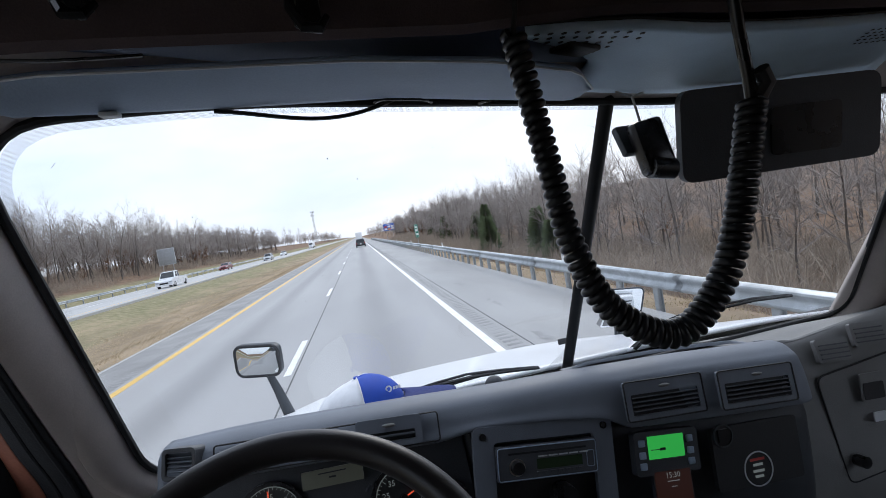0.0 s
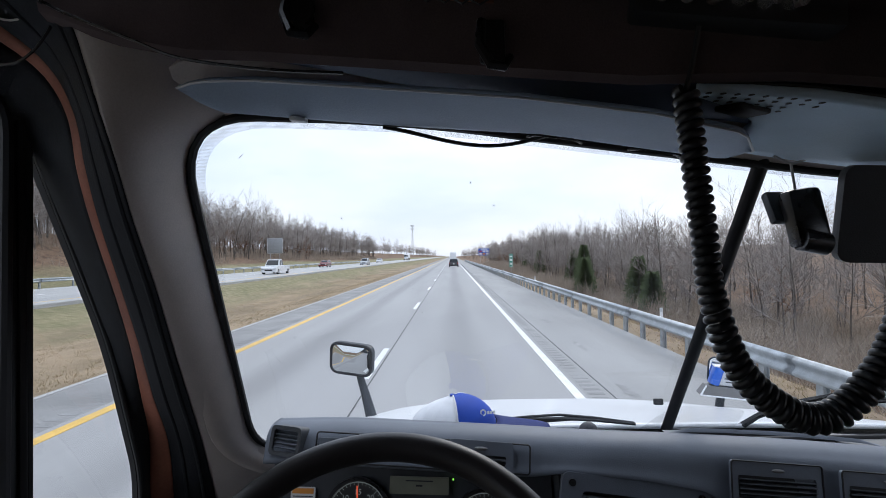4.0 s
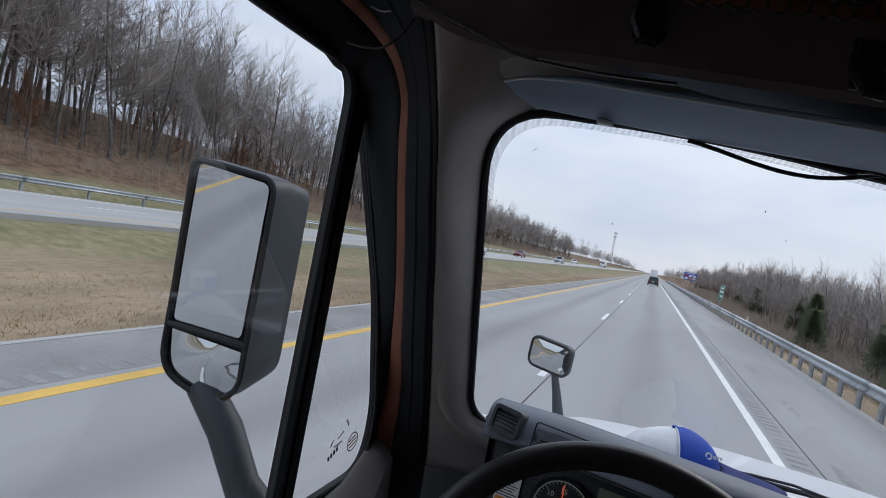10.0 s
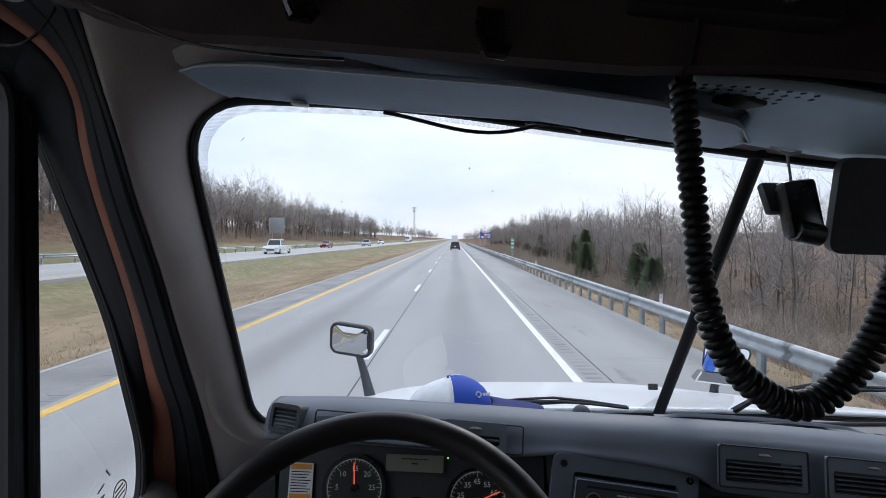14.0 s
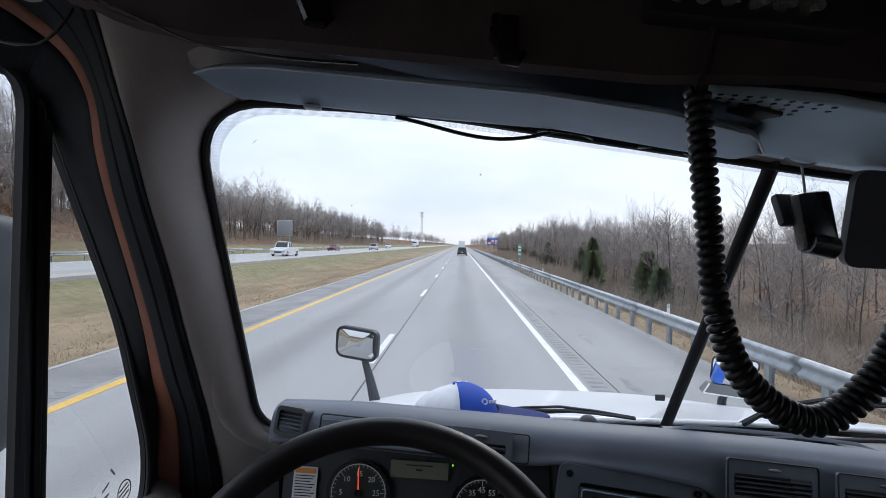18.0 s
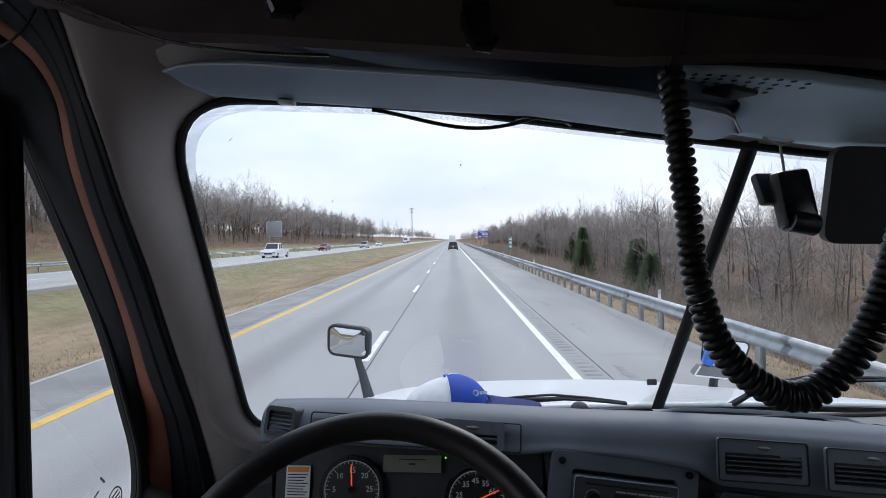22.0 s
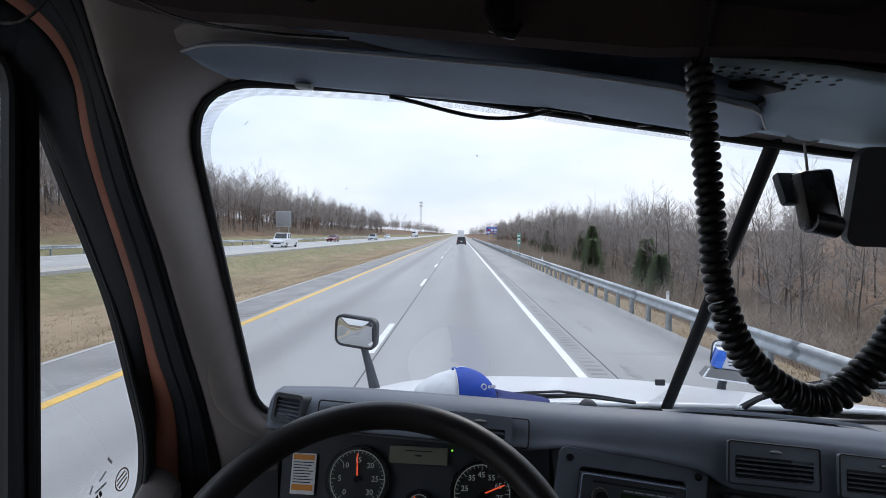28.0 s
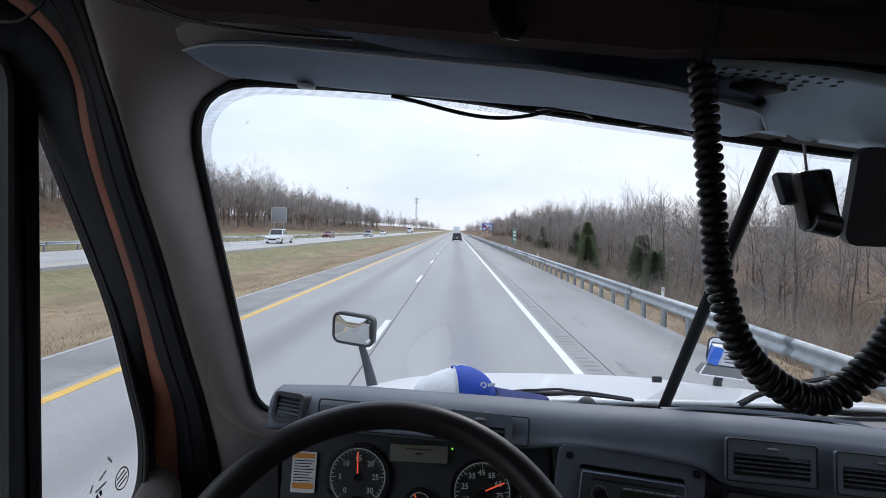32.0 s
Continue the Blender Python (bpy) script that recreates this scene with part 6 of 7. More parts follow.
# the passenger end: a hatch with a pull, a lock, a knob and two vents above
mg = face_frame(1.090, 1.765, 0, 6, 1.038, -6)
slab("hatch", mg, 0.30, 0.235, 0.008, 0.02, M_taupe, dash, "paler grey hatch", lift=0.002)
bm = bmesh.new()
tube(bm, [mg @ Vector((p[0], p[1], 0.005)) for p in rounded([(-0.152, -0.119), (0.152, -0.119), (0.152, 0.119), (-0.152, 0.119)], 0.02, 4)], 0.0022, 5, closed=True)
part("panel_joint", bm, M_black, dash)
ml2 = face_frame(1.042, 1.828, 0, 6, 1.032, 4)
slab("pull", ml2, 0.058, 0.060, 0.004, 0.005, M_taupe, dash, "latch pull", lift=0.006)
# flat black plate on the pull that paints in the shade of its recess
slab("pull_recess", ml2 @ Matrix.Translation((0, -0.008, 0)), 0.050, 0.036, 0.002, 0.004, M_black, dash, lift=0.009)
slab("lock", face_frame(1.046, 1.762, 0, 6, 1.028, 4), 0.032, 0.020, 0.004, 0.003, M_signback, dash, "small pale lock plate", lift=0.008)
part("knob", disc(bmesh.new(), (0, 0, 0), 0.013, face_frame(0.972, 1.684, 0, 6, 1.018), 0.024, 18), M_gloss, dash, "round black knob")
for vx, vz in ((0.976, 1.918), (1.068, 1.936)):
    mvv = face_frame(vx, vz, 0, 18, 1.052, 5)
    vv = slab("vent", mvv, 0.082, 0.050, 0.010, 0.006, M_taupe, dash, "grey louvred vent", lift=0.004)
    for i in range(4):
        bm = bmesh.new()
        bmesh.ops.create_cube(bm, size=1, matrix=mvv @ Matrix.Translation((0, -0.017 + 0.0095 * i, 0.012)) @ Matrix.Diagonal((0.070, 0.0028, 0.003, 1)))
        sub("slat", bm, M_dashdark, vv, smooth=False)

# the grey rubber ball on the dashboard and the cap
ball = dash
bm = bmesh.new()
bmesh.ops.create_uvsphere(bm, u_segments=20, v_segments=12, radius=0.021, matrix=Matrix.Translation((0.247, 1.17, 1.972)) @ Matrix.Diagonal((1.0, 1.0, 1.0, 1)))
part("dome", bm, M_dashdark, ball, "dark rubber dome on top")
part("dome_foot", disc(bmesh.new(), (0.247, 1.17, 1.955), 0.026, Matrix(), 0.008, 20), M_black, ball)

cap = thing("baseball_cap", (-0.03, 1.16, 1.98), "blue and white trucker cap resting on the dashboard", "cap")
CC = Vector((-0.045, 1.165, 1.987))
def dome(u, v, a0, a1, rx=0.092, ry=0.085, rz=0.067, off=0.0):
    a = a0 + (a1 - a0) * u
    e = v * math.pi / 2 * 0.985
    rz *= 1 - 0.30 * math.sin(math.pi * u) * (1 if a1 - a0 > 3 else 0) * math.cos(e) ** 0.5
    return CC + Vector(((rx + off) * math.cos(e) ** 0.8 * math.cos(a), (ry + off) * math.cos(e) ** 0.8 * math.sin(a), (rz + off) * math.sin(e)))
rot = Matrix.Translation(CC) @ Matrix.Rotation(radians(-14), 4, "Z") @ Matrix.Translation(-CC)
bm = sheet(bmesh.new(), lambda u, v: dome(u, v, radians(70), radians(290)), 26, 12)
bm.transform(rot)
thick(part("mesh_back", bm, M_mesh, cap, "white mesh back"), 0.0015)
bm = sheet(bmesh.new(), lambda u, v: dome(u, v, radians(-70), radians(70), off=0.0012), 20, 12)
bm.transform(rot)
thick(part("front_panel", bm, M_blue, cap, "royal blue cloth front"), 0.002)
bm = bmesh.new()
def brim_fn(u, v):
    a = radians(-72 + 144 * u)
    r = 0.094 + 0.108 * v * math.cos(a * 1.05) ** 0.7
    return CC + Vector((r * math.cos(a) * 1.02, 0.088 * math.sin(a) * (1 + 0.05 * v), 0.015 - 0.001 * v - 0.012 * abs(math.sin(a)) ** 2 * (0.3 + v)))
bm = sheet(bm, brim_fn, 20, 8)
bm.transform(rot)
thick(part("brim", bm, mat("navy_brim_cloth", (0.008, 0.022, 0.14), 0.85, var=0.12, scale=20, fine=700, bump=0.4), cap, "navy curved brim"), 0.004)
bm = bmesh.new()
tube(bm, [rot @ dome(0, k / 10, radians(70), radians(290), off=0.002) for k in range(11)], 0.0014, 5)
tube(bm, [rot @ dome(1, k / 10, radians(70), radians(290), off=0.002) for k in range(11)], 0.0014, 5)
part("seam", bm, M_linewhite, cap, "white seam piping")
pl = rot @ dome(0.32, 0.42, radians(-70), radians(70), off=0.004)
mlg = look(pl, pl + Vector((-0.35, 1, -0.25)))
part("round_mark", disc(bmesh.new(), (0, 0, 0), 0.0070, mlg, 0.001, 20, 0.004), M_linewhite, cap, "white round stitched mark")
bm = bmesh.new()
for i in range(3):
    bmesh.ops.create_cube(bm, size=1, matrix=mlg @ Matrix.Translation((0.012 + 0.006 * i, -0.001, 0)) @ Matrix.Diagonal((0.0045, 0.006, 0.001, 1)))
part("mark_bar", bm, M_linewhite, cap, smooth=False)
part("button", disc(bmesh.new(), (CC.x, CC.y, CC.z + 0.066), 0.006, Matrix(), 0.004, 12), M_blue, cap)


# ---- outside the cab: bonnet, wipers, mirrors ----
hood = thing("truck_bonnet", (MID, 2.2, 1.2), "white painted lorry bonnet sloping to the front", "bonnet")
def hood_fn(u, v):
    y = 1.35 + 1.86 * v
    half = 1.06 - 0.22 * v
    s = u * 2 - 1
    x = MID + half * s
    crown = 1.930 - 0.415 * v
    z = crown - 0.05 * abs(s) ** 3 - 0.30 * step(0.965, 1.08, abs(s)) - 0.10 * step(0.93, 1.0, v)
    return Vector((x, y, z))
thick(part("panel", sheet(bmesh.new(), hood_fn, 44, 30), M_white, hood), 0.01, -1.0)
bm = bmesh.new()
soft_box(bm, (MID, 1.375, 1.855), (1.9, 0.06, 0.10), (0, 0, 0), 0.01)
part("cowl", bm, M_black, hood, "black cowl below the windshield")
part("side_panel", box((-0.455, 2.28, 1.24), (0.04, 1.7, 0.50), (0, 0, -6.7), 0.02), M_white, hood)
part("side_panel", box((1.395, 2.28, 1.24), (0.04, 1.7, 0.50), (0, 0, 6.7), 0.02), M_white, hood)
p = Vector((0.690, 1.96, 1.822))
part("marker_plate", box(p, (0.034, 0.012, 0.022), (-8, 0, 0), 0.003), M_black, hood, "small black plate on the bonnet")
for arm, blade in ((((0.02, 1.920), (0.142, 1.950), (0.28, 1.952)), ((0.04, 1.962), (0.13, 1.964), (0.21, 1.962), (0.30, 1.953), (0.40, 1.938))), (((0.62, 1.86), (0.70, 1.955), (0.76, 1.992), (0.85, 2.024)), ((0.735, 1.978), (0.80, 1.998), (0.86, 2.008), (0.95, 2.014), (1.042, 2.010)))):
    wp = thing("wiper", (blade[0][0], 1.36, 1.90), "black wiper at rest along the glass", "wiper", "wipers")
    bm = bmesh.new()
    tube(bm, [ws(q[0], q[1], -0.016) for q in blade], 0.0042, 6)
    part("blade", bm, M_black, wp)
    bm = bmesh.new()
    tube(bm, [ws(q[0], q[1] + 0.008 - 0.004 * abs(k - 2), -0.026) for k, q in enumerate(blade)], 0.0035, 6)
    part("bow", bm, M_black, wp)
    bm = bmesh.new()
    tube(bm, [ws(q[0], q[1], -0.040) for q in arm], [0.012] + [0.008] * (len(arm) - 2) + [0.005], 6)
    part("arm", bm, M_black, wp)


def bonnet_mirror(x, y, z, side, label):
    t = thing("bonnet_mirror", (x + 0.10 * side * -1, y, 1.65), label, "mirror", "bonnet mirrors")
    m = Matrix.Translation((x, y, z)) @ Euler((radians(4), radians(-4 * side), radians(14 * side))).to_matrix().to_4x4()
    bm = plate(bmesh.new(), rounded([(-0.098, -0.066), (0.098, -0.070), (0.098, 0.066), (-0.098, 0.072)], 0.035, 6), [], lambda a, b: m @ Vector((a, 0, b)))
    thick(part("shell", bm, M_mirshell, t, smooth=False), 0.03, -1.0)
    bm = bmesh.new()
    tube(bm, [m @ Vector((p[0], -0.004, p[1])) for p in rounded([(-0.094, -0.062), (0.094, -0.066), (0.094, 0.062), (-0.094, 0.068)], 0.035, 6)], 0.008, 8, closed=True)
    part("rim", bm, M_black, t)
    bm = bmesh.new()
    out = rounded([(-0.09, -0.060), (0.09, -0.062), (0.09, 0.060), (-0.09, 0.064)], 0.032, 6)
    c = sum((Vector(p) for p in out), Vector((0, 0))) / len(out)
    hub = bm.verts.new(m @ Vector((c[0], -0.020, c[1])))
    rings = []
    for k in (0.5, 1.0):
        rings.append([bm.verts.new(m @ Vector((c[0] + (p[0] - c[0]) * k, -0.008 - 0.012 * (1 - k * k), c[1] + (p[1] - c[1]) * k))) for p in out])
    n = len(out)
    for i in range(n):
        bm.faces.new((hub, rings[0][i], rings[0][(i + 1) % n]))
        bm.faces.new((rings[0][i], rings[1][i], rings[1][(i + 1) % n], rings[0][(i + 1) % n]))
    part("glass", bm, M_mirror, t, "convex mirror glass")
    bm = bmesh.new()
    tube(bm, [(x + 0.025, y + 0.02, z - 0.05), (x + 0.055, y + 0.02, z - 0.15), (x + 0.09, y + 0.0, z - 0.27)] if side < 0 else [(x, y + 0.02, z - 0.06), (x - 0.03, y + 0.02, z - 0.16), (x - 0.05, y, z - 0.27)], [0.014, 0.019, 0.026], 10)
    part("stalk", bm, M_mirshell, t)


bonnet_mirror(-0.495, 2.40, 1.905, -1, "black bonnet mirror with convex glass on a stalk")
bm_r = thing("bonnet_mirror", (1.14, 2.4, 1.62), "blue and silver bonnet mirror seen from behind on a stalk", "mirror", "bonnet mirrors")
mrr = Matrix.Translation((1.165, 2.40, 1.826)) @ Euler((0, radians(5), radians(-24))).to_matrix().to_4x4()
outl = rounded([(-0.085, -0.060), (0.075, -0.064), (0.100, 0.064), (-0.085, 0.060)], 0.030, 6)
bm = bmesh.new()
rows_m = [[bm.verts.new(mrr @ Vector((p[0] * k, d, p[1] * k))) for p in outl] for k, d in ((0.97, -0.004), (1.0, 0.006), (0.93, 0.035), (0.66, 0.055))]
for r0, r1 in zip(rows_m, rows_m[1:]):
    for i in range(len(outl)):
        bm.faces.new((r0[i], r0[(i + 1) % len(outl)], r1[(i + 1) % len(outl)], r1[i]))
bm.faces.new(rows_m[-1])
part("shell", bm, M_chrome, bm_r, "bright silver shell")
bm = bmesh.new()
tube(bm, [mrr @ Vector((p[0], -0.004, p[1])) for p in outl], 0.004, 8, closed=True)
part("rim", bm, M_mirshell, bm_r)
part("glass", plate(bmesh.new(), [(p[0] * 0.96, p[1] * 0.96) for p in outl], [], lambda a, b: mrr @ Vector((a, -0.005, b))), M_mirror, bm_r, "mirror glass", smooth=False)
M_globlue = mat("blue_glossy_plastic", (0.02, 0.12, 0.55), 0.3, var=0.1, bump=0.0)
bx = Matrix.Translation((1.125, 2.36, 1.818)) @ Euler((0, radians(5), radians(-10))).to_matrix().to_4x4()
bm = bmesh.new()
soft_box(bm, (0.012, 0, 0.004), (0.105, 0.046, 0.082), (0, 0, 0), 0.010)
bm.transform(bx)
part("housing", bm, M_signback, bm_r, "pale grey housing block")
bm = bmesh.new()
soft_box(bm, (-0.038, -0.003, 0.002), (0.040, 0.052, 0.080), (0, 14, 0), 0.008)
bm.transform(bx)
part("blue_end", bm, M_globlue, bm_r, "blue glossy end")
bm = bmesh.new()
soft_box(bm, (0.006, -0.001, 0.045), (0.112, 0.050, 0.008), (0, 0, 0), 0.003)
bm.transform(bx)
part("top_edge", bm, M_white, bm_r, "white top edge")
bm = bmesh.new()
for i in range(4):
    soft_box(bm, (0.022, -0.0236, 0.024 - 0.014 * i), (0.060 - 0.010 * (i % 2), 0.001, 0.005), (0, 0, 0), 0)
bm.transform(bx)
part("print_bar", bm, M_mirshell, bm_r, smooth=False)
bm = bmesh.new()
base = [[bm.verts.new(bx @ Vector((sx * w - 0.012, sy * d, z))) for sx, sy in ((-1, -1), (1, -1), (1, 1), (-1, 1))] for w, d, z in ((0.088, 0.032, -0.084), (0.090, 0.034, -0.079), (0.068, 0.026, -0.040))]
for r0, r1 in zip(base, base[1:]):
    for k in range(4):
        bm.faces.new((r0[k], r0[(k + 1) % 4], r1[(k + 1) % 4], r1[k]))
bm.faces.new(base[0])
bm.faces.new(base[-1])
part("base", bm, M_taupe, bm_r, "grey flared base", smooth=False)
bm = bmesh.new()
tube(bm, [bx @ Vector(p) for p in ((-0.100, -0.034, -0.082), (0.078, -0.034, -0.082))], 0.0035, 6)
tube(bm, [bx @ Vector(p) for p in ((-0.100, -0.034, -0.082), (-0.078, -0.028, -0.040))], 0.0035, 6)
part("base_edge", bm, M_white, bm_r, "white edge of the base")
bm = bmesh.new()
tube(bm, [(1.15, 2.41, 1.78), (1.125, 2.41, 1.70), (1.11, 2.40, 1.58)], [0.014, 0.018, 0.024], 10)
part("stalk", bm, M_mirshell, bm_r)

# the big driver's mirror on its arm
dm = thing("door_mirror", (-0.93, 1.0, 1.80), "tall black door mirror with flat and convex glass", "mirror")
mdm = Matrix.Translation((-1.075, 0.95, 2.135)) @ Euler((radians(4), radians(0.5), radians(16))).to_matrix().to_4x4() @ Matrix.Diagonal((0.94, 1.0, 1.09, 1.0))
face = rounded([(-0.115, -0.215), (0.02, -0.262), (0.100, -0.235), (0.112, 0.245), (-0.105, 0.262)], [0.06, 0.05, 0.05, 0.035, 0.03], 6)
back = [Vector((p[0] * 0.80 + 0.050, p[1] * 0.94)) for p in face]
bm = bmesh.new()
r0 = [bm.verts.new(mdm @ Vector((p[0], 0, p[1]))) for p in face]
r1 = [bm.verts.new(mdm @ Vector((p[0] * 1.01 + 0.01, 0.06, p[1] * 1.01))) for p in face]
r2 = [bm.verts.new(mdm @ Vector((p[0], 0.16, p[1]))) for p in back]
n = len(face)
for a, b in ((r0, r1), (r1, r2)):
    for i in range(n):
        bm.faces.new((a[i], a[(i + 1) % n], b[(i + 1) % n], b[i]))
bm.faces.new(r2)
part("shell", bm, M_mirshell, dm)
bm = bmesh.new()
tube(bm, [mdm @ Vector((p[0] * 0.985, -0.002, p[1] * 0.99)) for p in face], 0.007, 8, closed=True)
tube(bm, [mdm @ Vector((-0.108, -0.002, -0.105)), mdm @ Vector((0.10, -0.002, -0.118))], 0.008, 8)
part("rim", bm, M_black, dm)
bm = plate(bmesh.new(), rounded([(-0.103, -0.098), (0.082, -0.110), (0.094, 0.232), (-0.095, 0.250)], 0.02, 5), [], lambda a, b: mdm @ Vector((a, 0.004, b)))
bm.transform(Matrix())
part("flat_glass", bm, M_mirror, dm, "tall flat mirror glass", smooth=False)
part("backing", plate(bmesh.new(), face, [], lambda a, b: mdm @ Vector((a * 0.97, 0.012, b * 0.97))), M_black, dm, smooth=False)
bm = sheet(bmesh.new(), lambda u, v: mdm @ Vector((-0.102 + 0.190 * u, -0.010 * math.sin(math.pi * u) * math.sin(math.pi * v) + 0.004, -0.232 + 0.115 * v - 0.020 * u + 0.022 * (1 - v) * (abs(u - 0.5) * 2) ** 2)), 10, 8)
part("convex_glass", bm, M_mirror, dm, "lower convex mirror glass")
bm = bmesh.new()
tube(bm, [mdm @ Vector((-0.01, 0.03, -0.24)), (-1.00, 0.98, 1.80), (-0.93, 0.99, 1.68), (-0.72, 1.0, 1.55)], [0.040, 0.042, 0.042, 0.04], 12)
part("arm", bm, M_mirshell, dm)

# specks and smears on the glass
for x, z, w, h, a in ((-0.345, 2.505, 0.018, 0.0012, 40), (0.03, 2.44, 0.004, 0.003, 0), (-0.01, 2.475, 0.003, 0.006, 0), (0.16, 2.47, 0.003, 0.003, 0), (-0.22, 2.42, 0.003, 0.005, 30), (0.30, 2.36, 0.003, 0.003, 0), (-0.10, 2.25, 0.003, 0.004, 0), (0.10, 2.33, 0.0025, 0.0025, 0)):
    m = Matrix.Translation(ws(x, z, 0.003)) @ Matrix.Rotation(radians(90 + 37), 4, "X") @ Matrix.Rotation(radians(a), 4, "Z")
    bm = disc(bmesh.new(), (0, 0, 0), 1.0, m @ Matrix.Diagonal((w * 0.28, h * 0.28, 0.0004, 1)), 1.0, 10)
    tagged(part("glass_speck", bm, M_smear, smooth=False), "small dried bug speck on the windshield", "speck", "specks on the glass")


# ---- traffic as it stands ----
M_carglass = mat("dark_car_glass", (0.02, 0.024, 0.028), 0.12, var=0.1, bump=0.0)
M_tyre = mat("tyre_rubber", (0.02, 0.02, 0.02), 0.9, var=0.2, bump=0.1)
M_rim = mat("alloy_rim", (0.4, 0.41, 0.42), 0.35, metal=0.8, var=0.1, bump=0.0)
M_redlamp = glow("red_tail_lamp", (0.55, 0.02, 0.02), 0.15)
M_headlamp = mat("clear_headlamp", (0.75, 0.76, 0.76), 0.1, var=0.05, bump=0.0)


def car(x, y, z, paint, away, label, length=4.6, width=1.85, height=1.6, boxy=0.5, bed=False, category="car"):
    """A road vehicle that faces along the road; away: its back is to the camera."""
    t = thing("car", (x, y, z), label, category, "traffic on the motorway")
    f = 1 if away else -1
    w2 = width / 2

    def P(a, b, c):
        return Vector((x + b, y + f * a, z + c))
    L, H = length / 2, height
    low = [(-L, 0.42), (-L + 0.05, 0.85), (-L + 0.15, 0.98), (L - 1.25, 0.98), (L - 0.25, 0.86), (L - 0.02, 0.66), (L, 0.38)]
    if bed:
        low = [(-L, 0.5), (-L, 1.05), (-0.3, 1.06), (L - 1.5, 1.06), (L - 0.2, 1.0), (L, 0.8), (L, 0.45)]
    bm = bmesh.new()
    rings = []
    for s in (-1, -0.94, 0.94, 1):
        inset = 0.04 if abs(s) == 1 else 0.0
        rings.append([bm.verts.new(P(a * (1 - inset * 0.4), s * w2, c - inset * 0.6 * (1 if c > 0.6 else -1))) for a, c in low] + [bm.verts.new(P(L - 0.02, s * w2, 0.26)), bm.verts.new(P(-L + 0.02, s * w2, 0.28))])
    n = len(rings[0])
    for a, b in zip(rings, rings[1:]):
        for i in range(n):
            bm.faces.new((a[i], a[(i + 1) % n], b[(i + 1) % n], b[i]))
    bm.faces.new(rings[0])
    bm.faces.new(rings[-1][::-1])
    part("body", bm, paint, t)
    c0, c1, c2, c3 = ((-L + 0.10, -L + 0.42 - 0.2 * boxy, L - 2.15, L - 1.25) if not bed else (-0.35, -0.25, 0.9, 1.6))
    base = 0.97 if not bed else 1.05
    bm = bmesh.new()
    top = [bm.verts.new(P(a, s * w2 * 0.78, H)) for a in (c1, c2) for s in (-1, 1)]
    bot = [bm.verts.new(P(a, s * w2 * 0.94, base)) for a in (c0, c3) for s in (-1, 1)]
    for q in ((0, 1, 3, 2),):
        bm.faces.new([top[i] for i in q])
    for a, b in ((0, 1), (1, 3), (3, 2), (2, 0)):
        bm.faces.new((bot[a], bot[b], top[b], top[a]))
    bmesh.ops.bevel(bm, geom=list(bm.edges), offset=0.05, segments=2, affect="EDGES")
    part("cabin", bm, paint, t)
    k = 0.12
    for nm, (a0, a1), ss in (("rear_window", (c0, c1), 0), ("windscreen", (c3, c2), 0)):
        sgn = -1 if nm == "rear_window" else 1
        bm = bmesh.new()
        q = [P(a0 + (a1 - a0) * v + sgn * 0.012, s * w2 * (0.94 - 0.16 * v) * 0.88, base + (H - base) * v + 0.01) for v, s in ((k, -1), (k, 1), (1 - k, 1), (1 - k, -1))]
        bm.faces.new([bm.verts.new(p) for p in q])
        part(nm, bm, M_carglass, t, "dark glass", smooth=False)
    for s in (-1, 1):
        for u0, u1 in ((0.06, 0.46), (0.52, 0.92)):
            bm = bmesh.new()
            q = [P((c0 + (c3 - c0) * u) * (1 - v) + (c1 + (c2 - c1) * u) * v, s * (w2 * (0.94 - 0.16 * v) + 0.012), base + (H - base) * v) for u, v in ((u0, k), (u1, k), (u1, 1 - k), (u0, 1 - k))]
            bm.faces.new([bm.verts.new(p) for p in q])
            part("side_window", bm, M_carglass, t, "dark glass", smooth=False)
        for a in (-L + 0.85, L - 0.9):
            m = Matrix.Translation(P(a, s * (w2 - 0.2), 0.33)) @ Matrix.Rotation(radians(90 * s), 4, "Y")
            wh = part("wheel", disc(bmesh.new(), (0, 0, 0), 0.33, m, 0.215, 24), M_tyre, t)
            sub("rim", disc(bmesh.new(), (0, 0, 0.21), 0.21, m, 0.012, 18), M_rim, wh)
        part("tail_lamp", box(P(-L - 0.005, s * w2 * 0.84, 0.86), (0.20, 0.03, 0.26), bevel=0.01), M_redlamp, t, "red tail lamp")
        part("head_lamp", box(P(L - 0.03, s * w2 * 0.74, 0.68), (0.34, 0.06, 0.15), bevel=0.02), M_headlamp, t, "clear head lamp")
    part("bumper", box(P(-L - 0.02, 0, 0.46), (width * 0.96, 0.10, 0.22), bevel=0.03), M_tyre if not bed else M_chrome, t)
    part("number_plate", box(P(-L - 0.03, 0, 0.72), (0.32, 0.012, 0.15), bevel=0.003), M_paper, t, "pale plate")
    part("grille", box(P(L - 0.0, 0, 0.55), (width * 0.5, 0.04, 0.18), bevel=0.01), M_tyre, t)
    return t


def paint(name, c):
    return mat(name, c, 0.3, var=0.06, scale=3, fine=30, bump=0.0, coat=0.5)


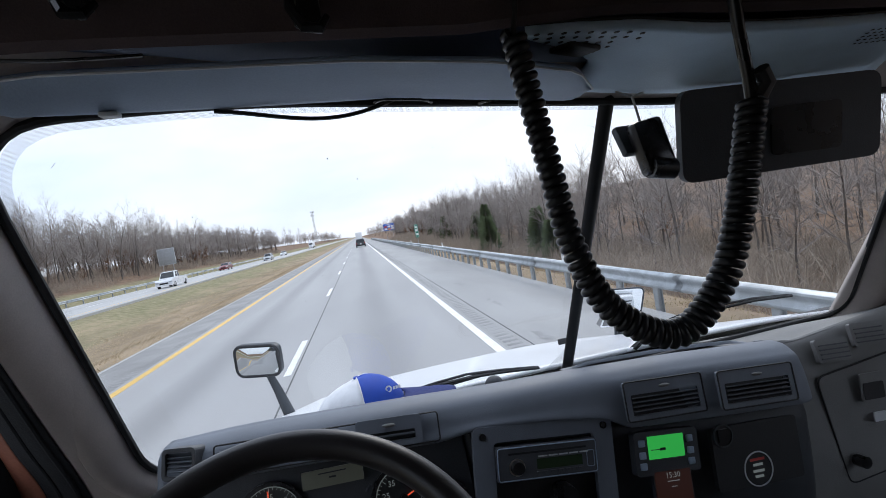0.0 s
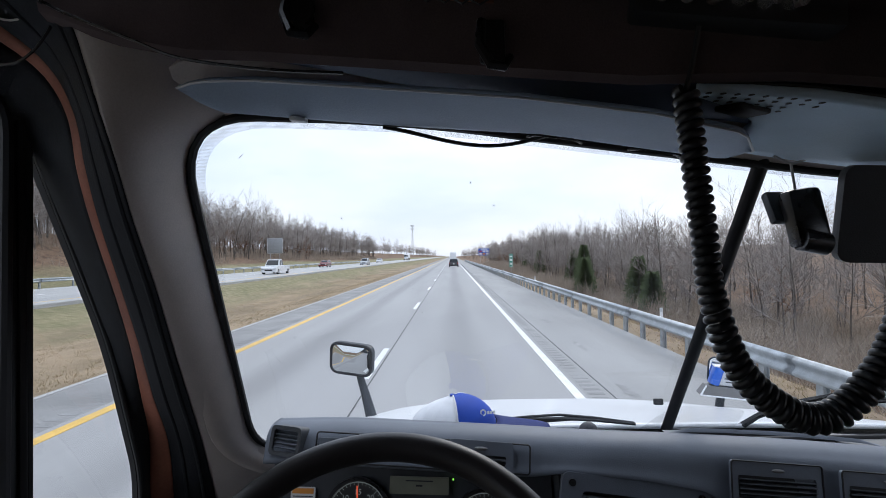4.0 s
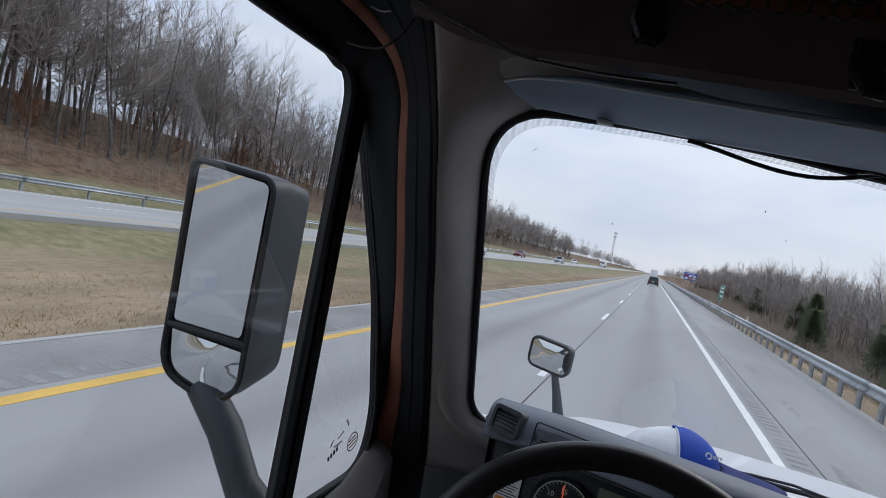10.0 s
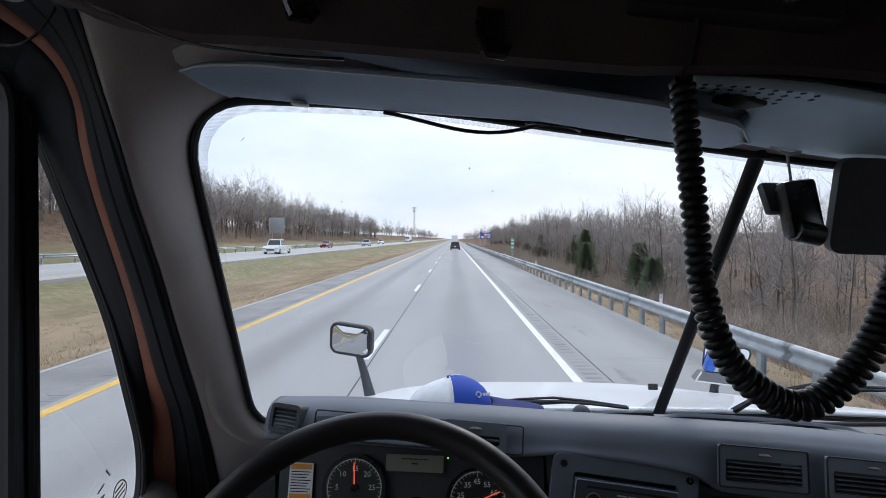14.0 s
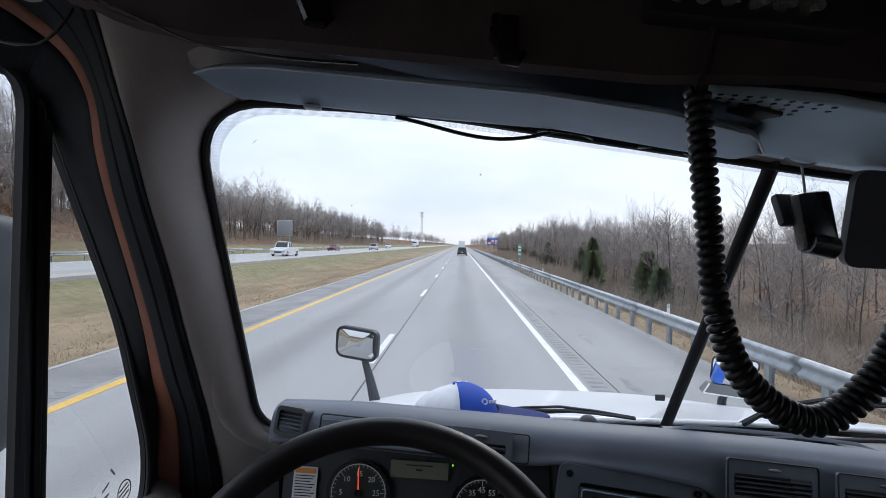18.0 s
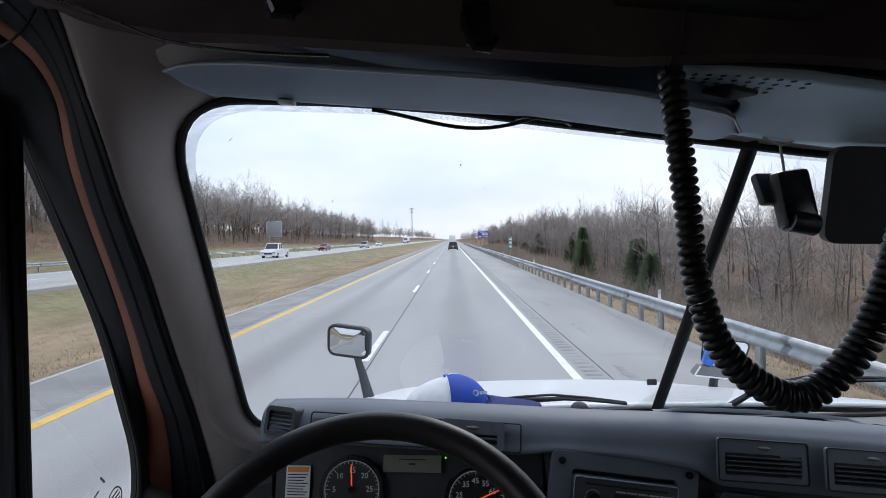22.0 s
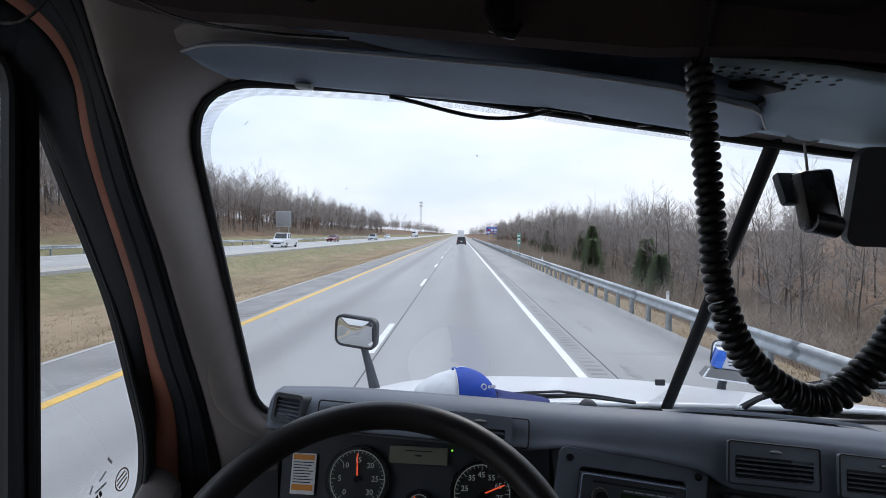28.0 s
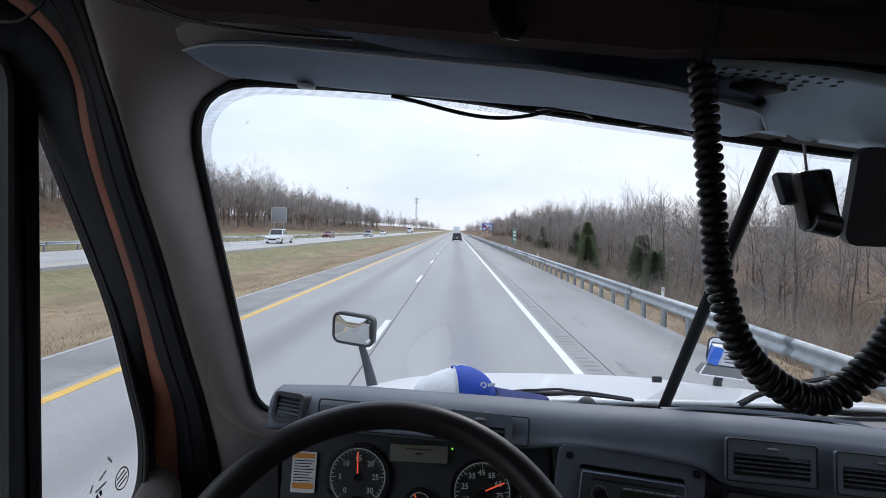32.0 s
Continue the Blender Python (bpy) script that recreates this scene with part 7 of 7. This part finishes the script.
def lorry(x, y, z, away, label, cab_paint, trailer):
    t = thing("lorry", (x, y, z), label, "lorry", "traffic on the motorway")
    f = 1 if away else -1
    part("trailer", box((x, y - f * 4, z + 2.45), (2.55, 12.5, 2.75), bevel=0.06), trailer, t, "plain box trailer")
    part("chassis", box((x, y - f * 3, z + 0.95), (1.1, 14, 0.22), bevel=0.02), M_tyre, t)
    bm = bmesh.new()
    soft_box(bm, (x, y + f * 4.3, z + 2.1), (2.4, 2.2, 2.6), bevel=0.25, segs=3)
    soft_box(bm, (x, y + f * 6.2, z + 1.35), (2.1, 1.9, 1.3), bevel=0.2, segs=3)
    part("cab", bm, cab_paint, t)
    part("windscreen", box((x, y + f * 5.42, z + 2.45), (2.05, 0.05, 0.8), bevel=0.02), M_carglass, t, "dark glass")
    part("grille", box((x, y + f * 7.17, z + 1.3), (1.1, 0.05, 0.9), bevel=0.03), M_chrome, t)
    part("bumper", box((x, y + f * 7.15, z + 0.6), (2.3, 0.25, 0.35), bevel=0.05), M_chrome, t)
    part("rear_door", box((x, y - f * 10.27, z + 2.4), (2.4, 0.03, 2.5), bevel=0.01), trailer, t)
    for s in (-1, 1):
        for a in (6.1, 2.6, 1.4, -8.0, -9.2):
            m = Matrix.Translation((x + s * 0.95, y + f * a, z + 0.5)) @ Matrix.Rotation(radians(90 * s), 4, "Y")
            wh = part("wheel", disc(bmesh.new(), (0, 0, 0), 0.5, m, 0.28, 24), M_tyre, t)
            sub("rim", disc(bmesh.new(), (0, 0, 0.27), 0.28, m, 0.015, 18), M_rim, wh)
        part("head_lamp", box((x + s * 0.9, y + f * 7.12, z + 1.0), (0.4, 0.08, 0.22), bevel=0.03), M_headlamp, t)
        part("tail_lamp", box((x + s * 0.95, y - f * 10.3, z + 0.95), (0.3, 0.04, 0.14), bevel=0.01), M_redlamp, t)


M_pdark = paint("dark_green_paint", (0.012, 0.018, 0.02))
M_pwhite = paint("white_car_paint", (0.72, 0.73, 0.74))
M_psilver = paint("silver_car_paint", (0.38, 0.40, 0.42))
M_pred = paint("dark_red_car_paint", (0.16, 0.015, 0.018))
car(0.25, 116, 0.0, M_pdark, True, "dark green estate car driving ahead in the same lane", 4.7, 1.95, 1.72, 0.9)
lorry(0.30, 236, 0.0, True, "distant lorry with pale trailer far ahead", M_pwhite, M_pwhite)
car(-23.4, 72, 0.34, M_pwhite, False, "white pickup truck on the opposite carriageway", 5.8, 2.0, 1.9, 0.5, True, "pickup")
car(-27.6, 118, 0.34, M_pred, False, "dark red car on the opposite carriageway", 4.5, 1.8, 1.5, 0.3)
car(-23.4, 146, 0.34, M_psilver, False, "silver sport utility car on the opposite carriageway", 4.7, 1.9, 1.75, 0.8)
car(-27.4, 205, 0.34, M_pwhite, False, "white car far along the opposite carriageway", 4.5, 1.8, 1.5, 0.3)
lorry(-27.5, 330, 0.34, False, "distant white lorry on the opposite carriageway", M_pwhite, M_pwhite)
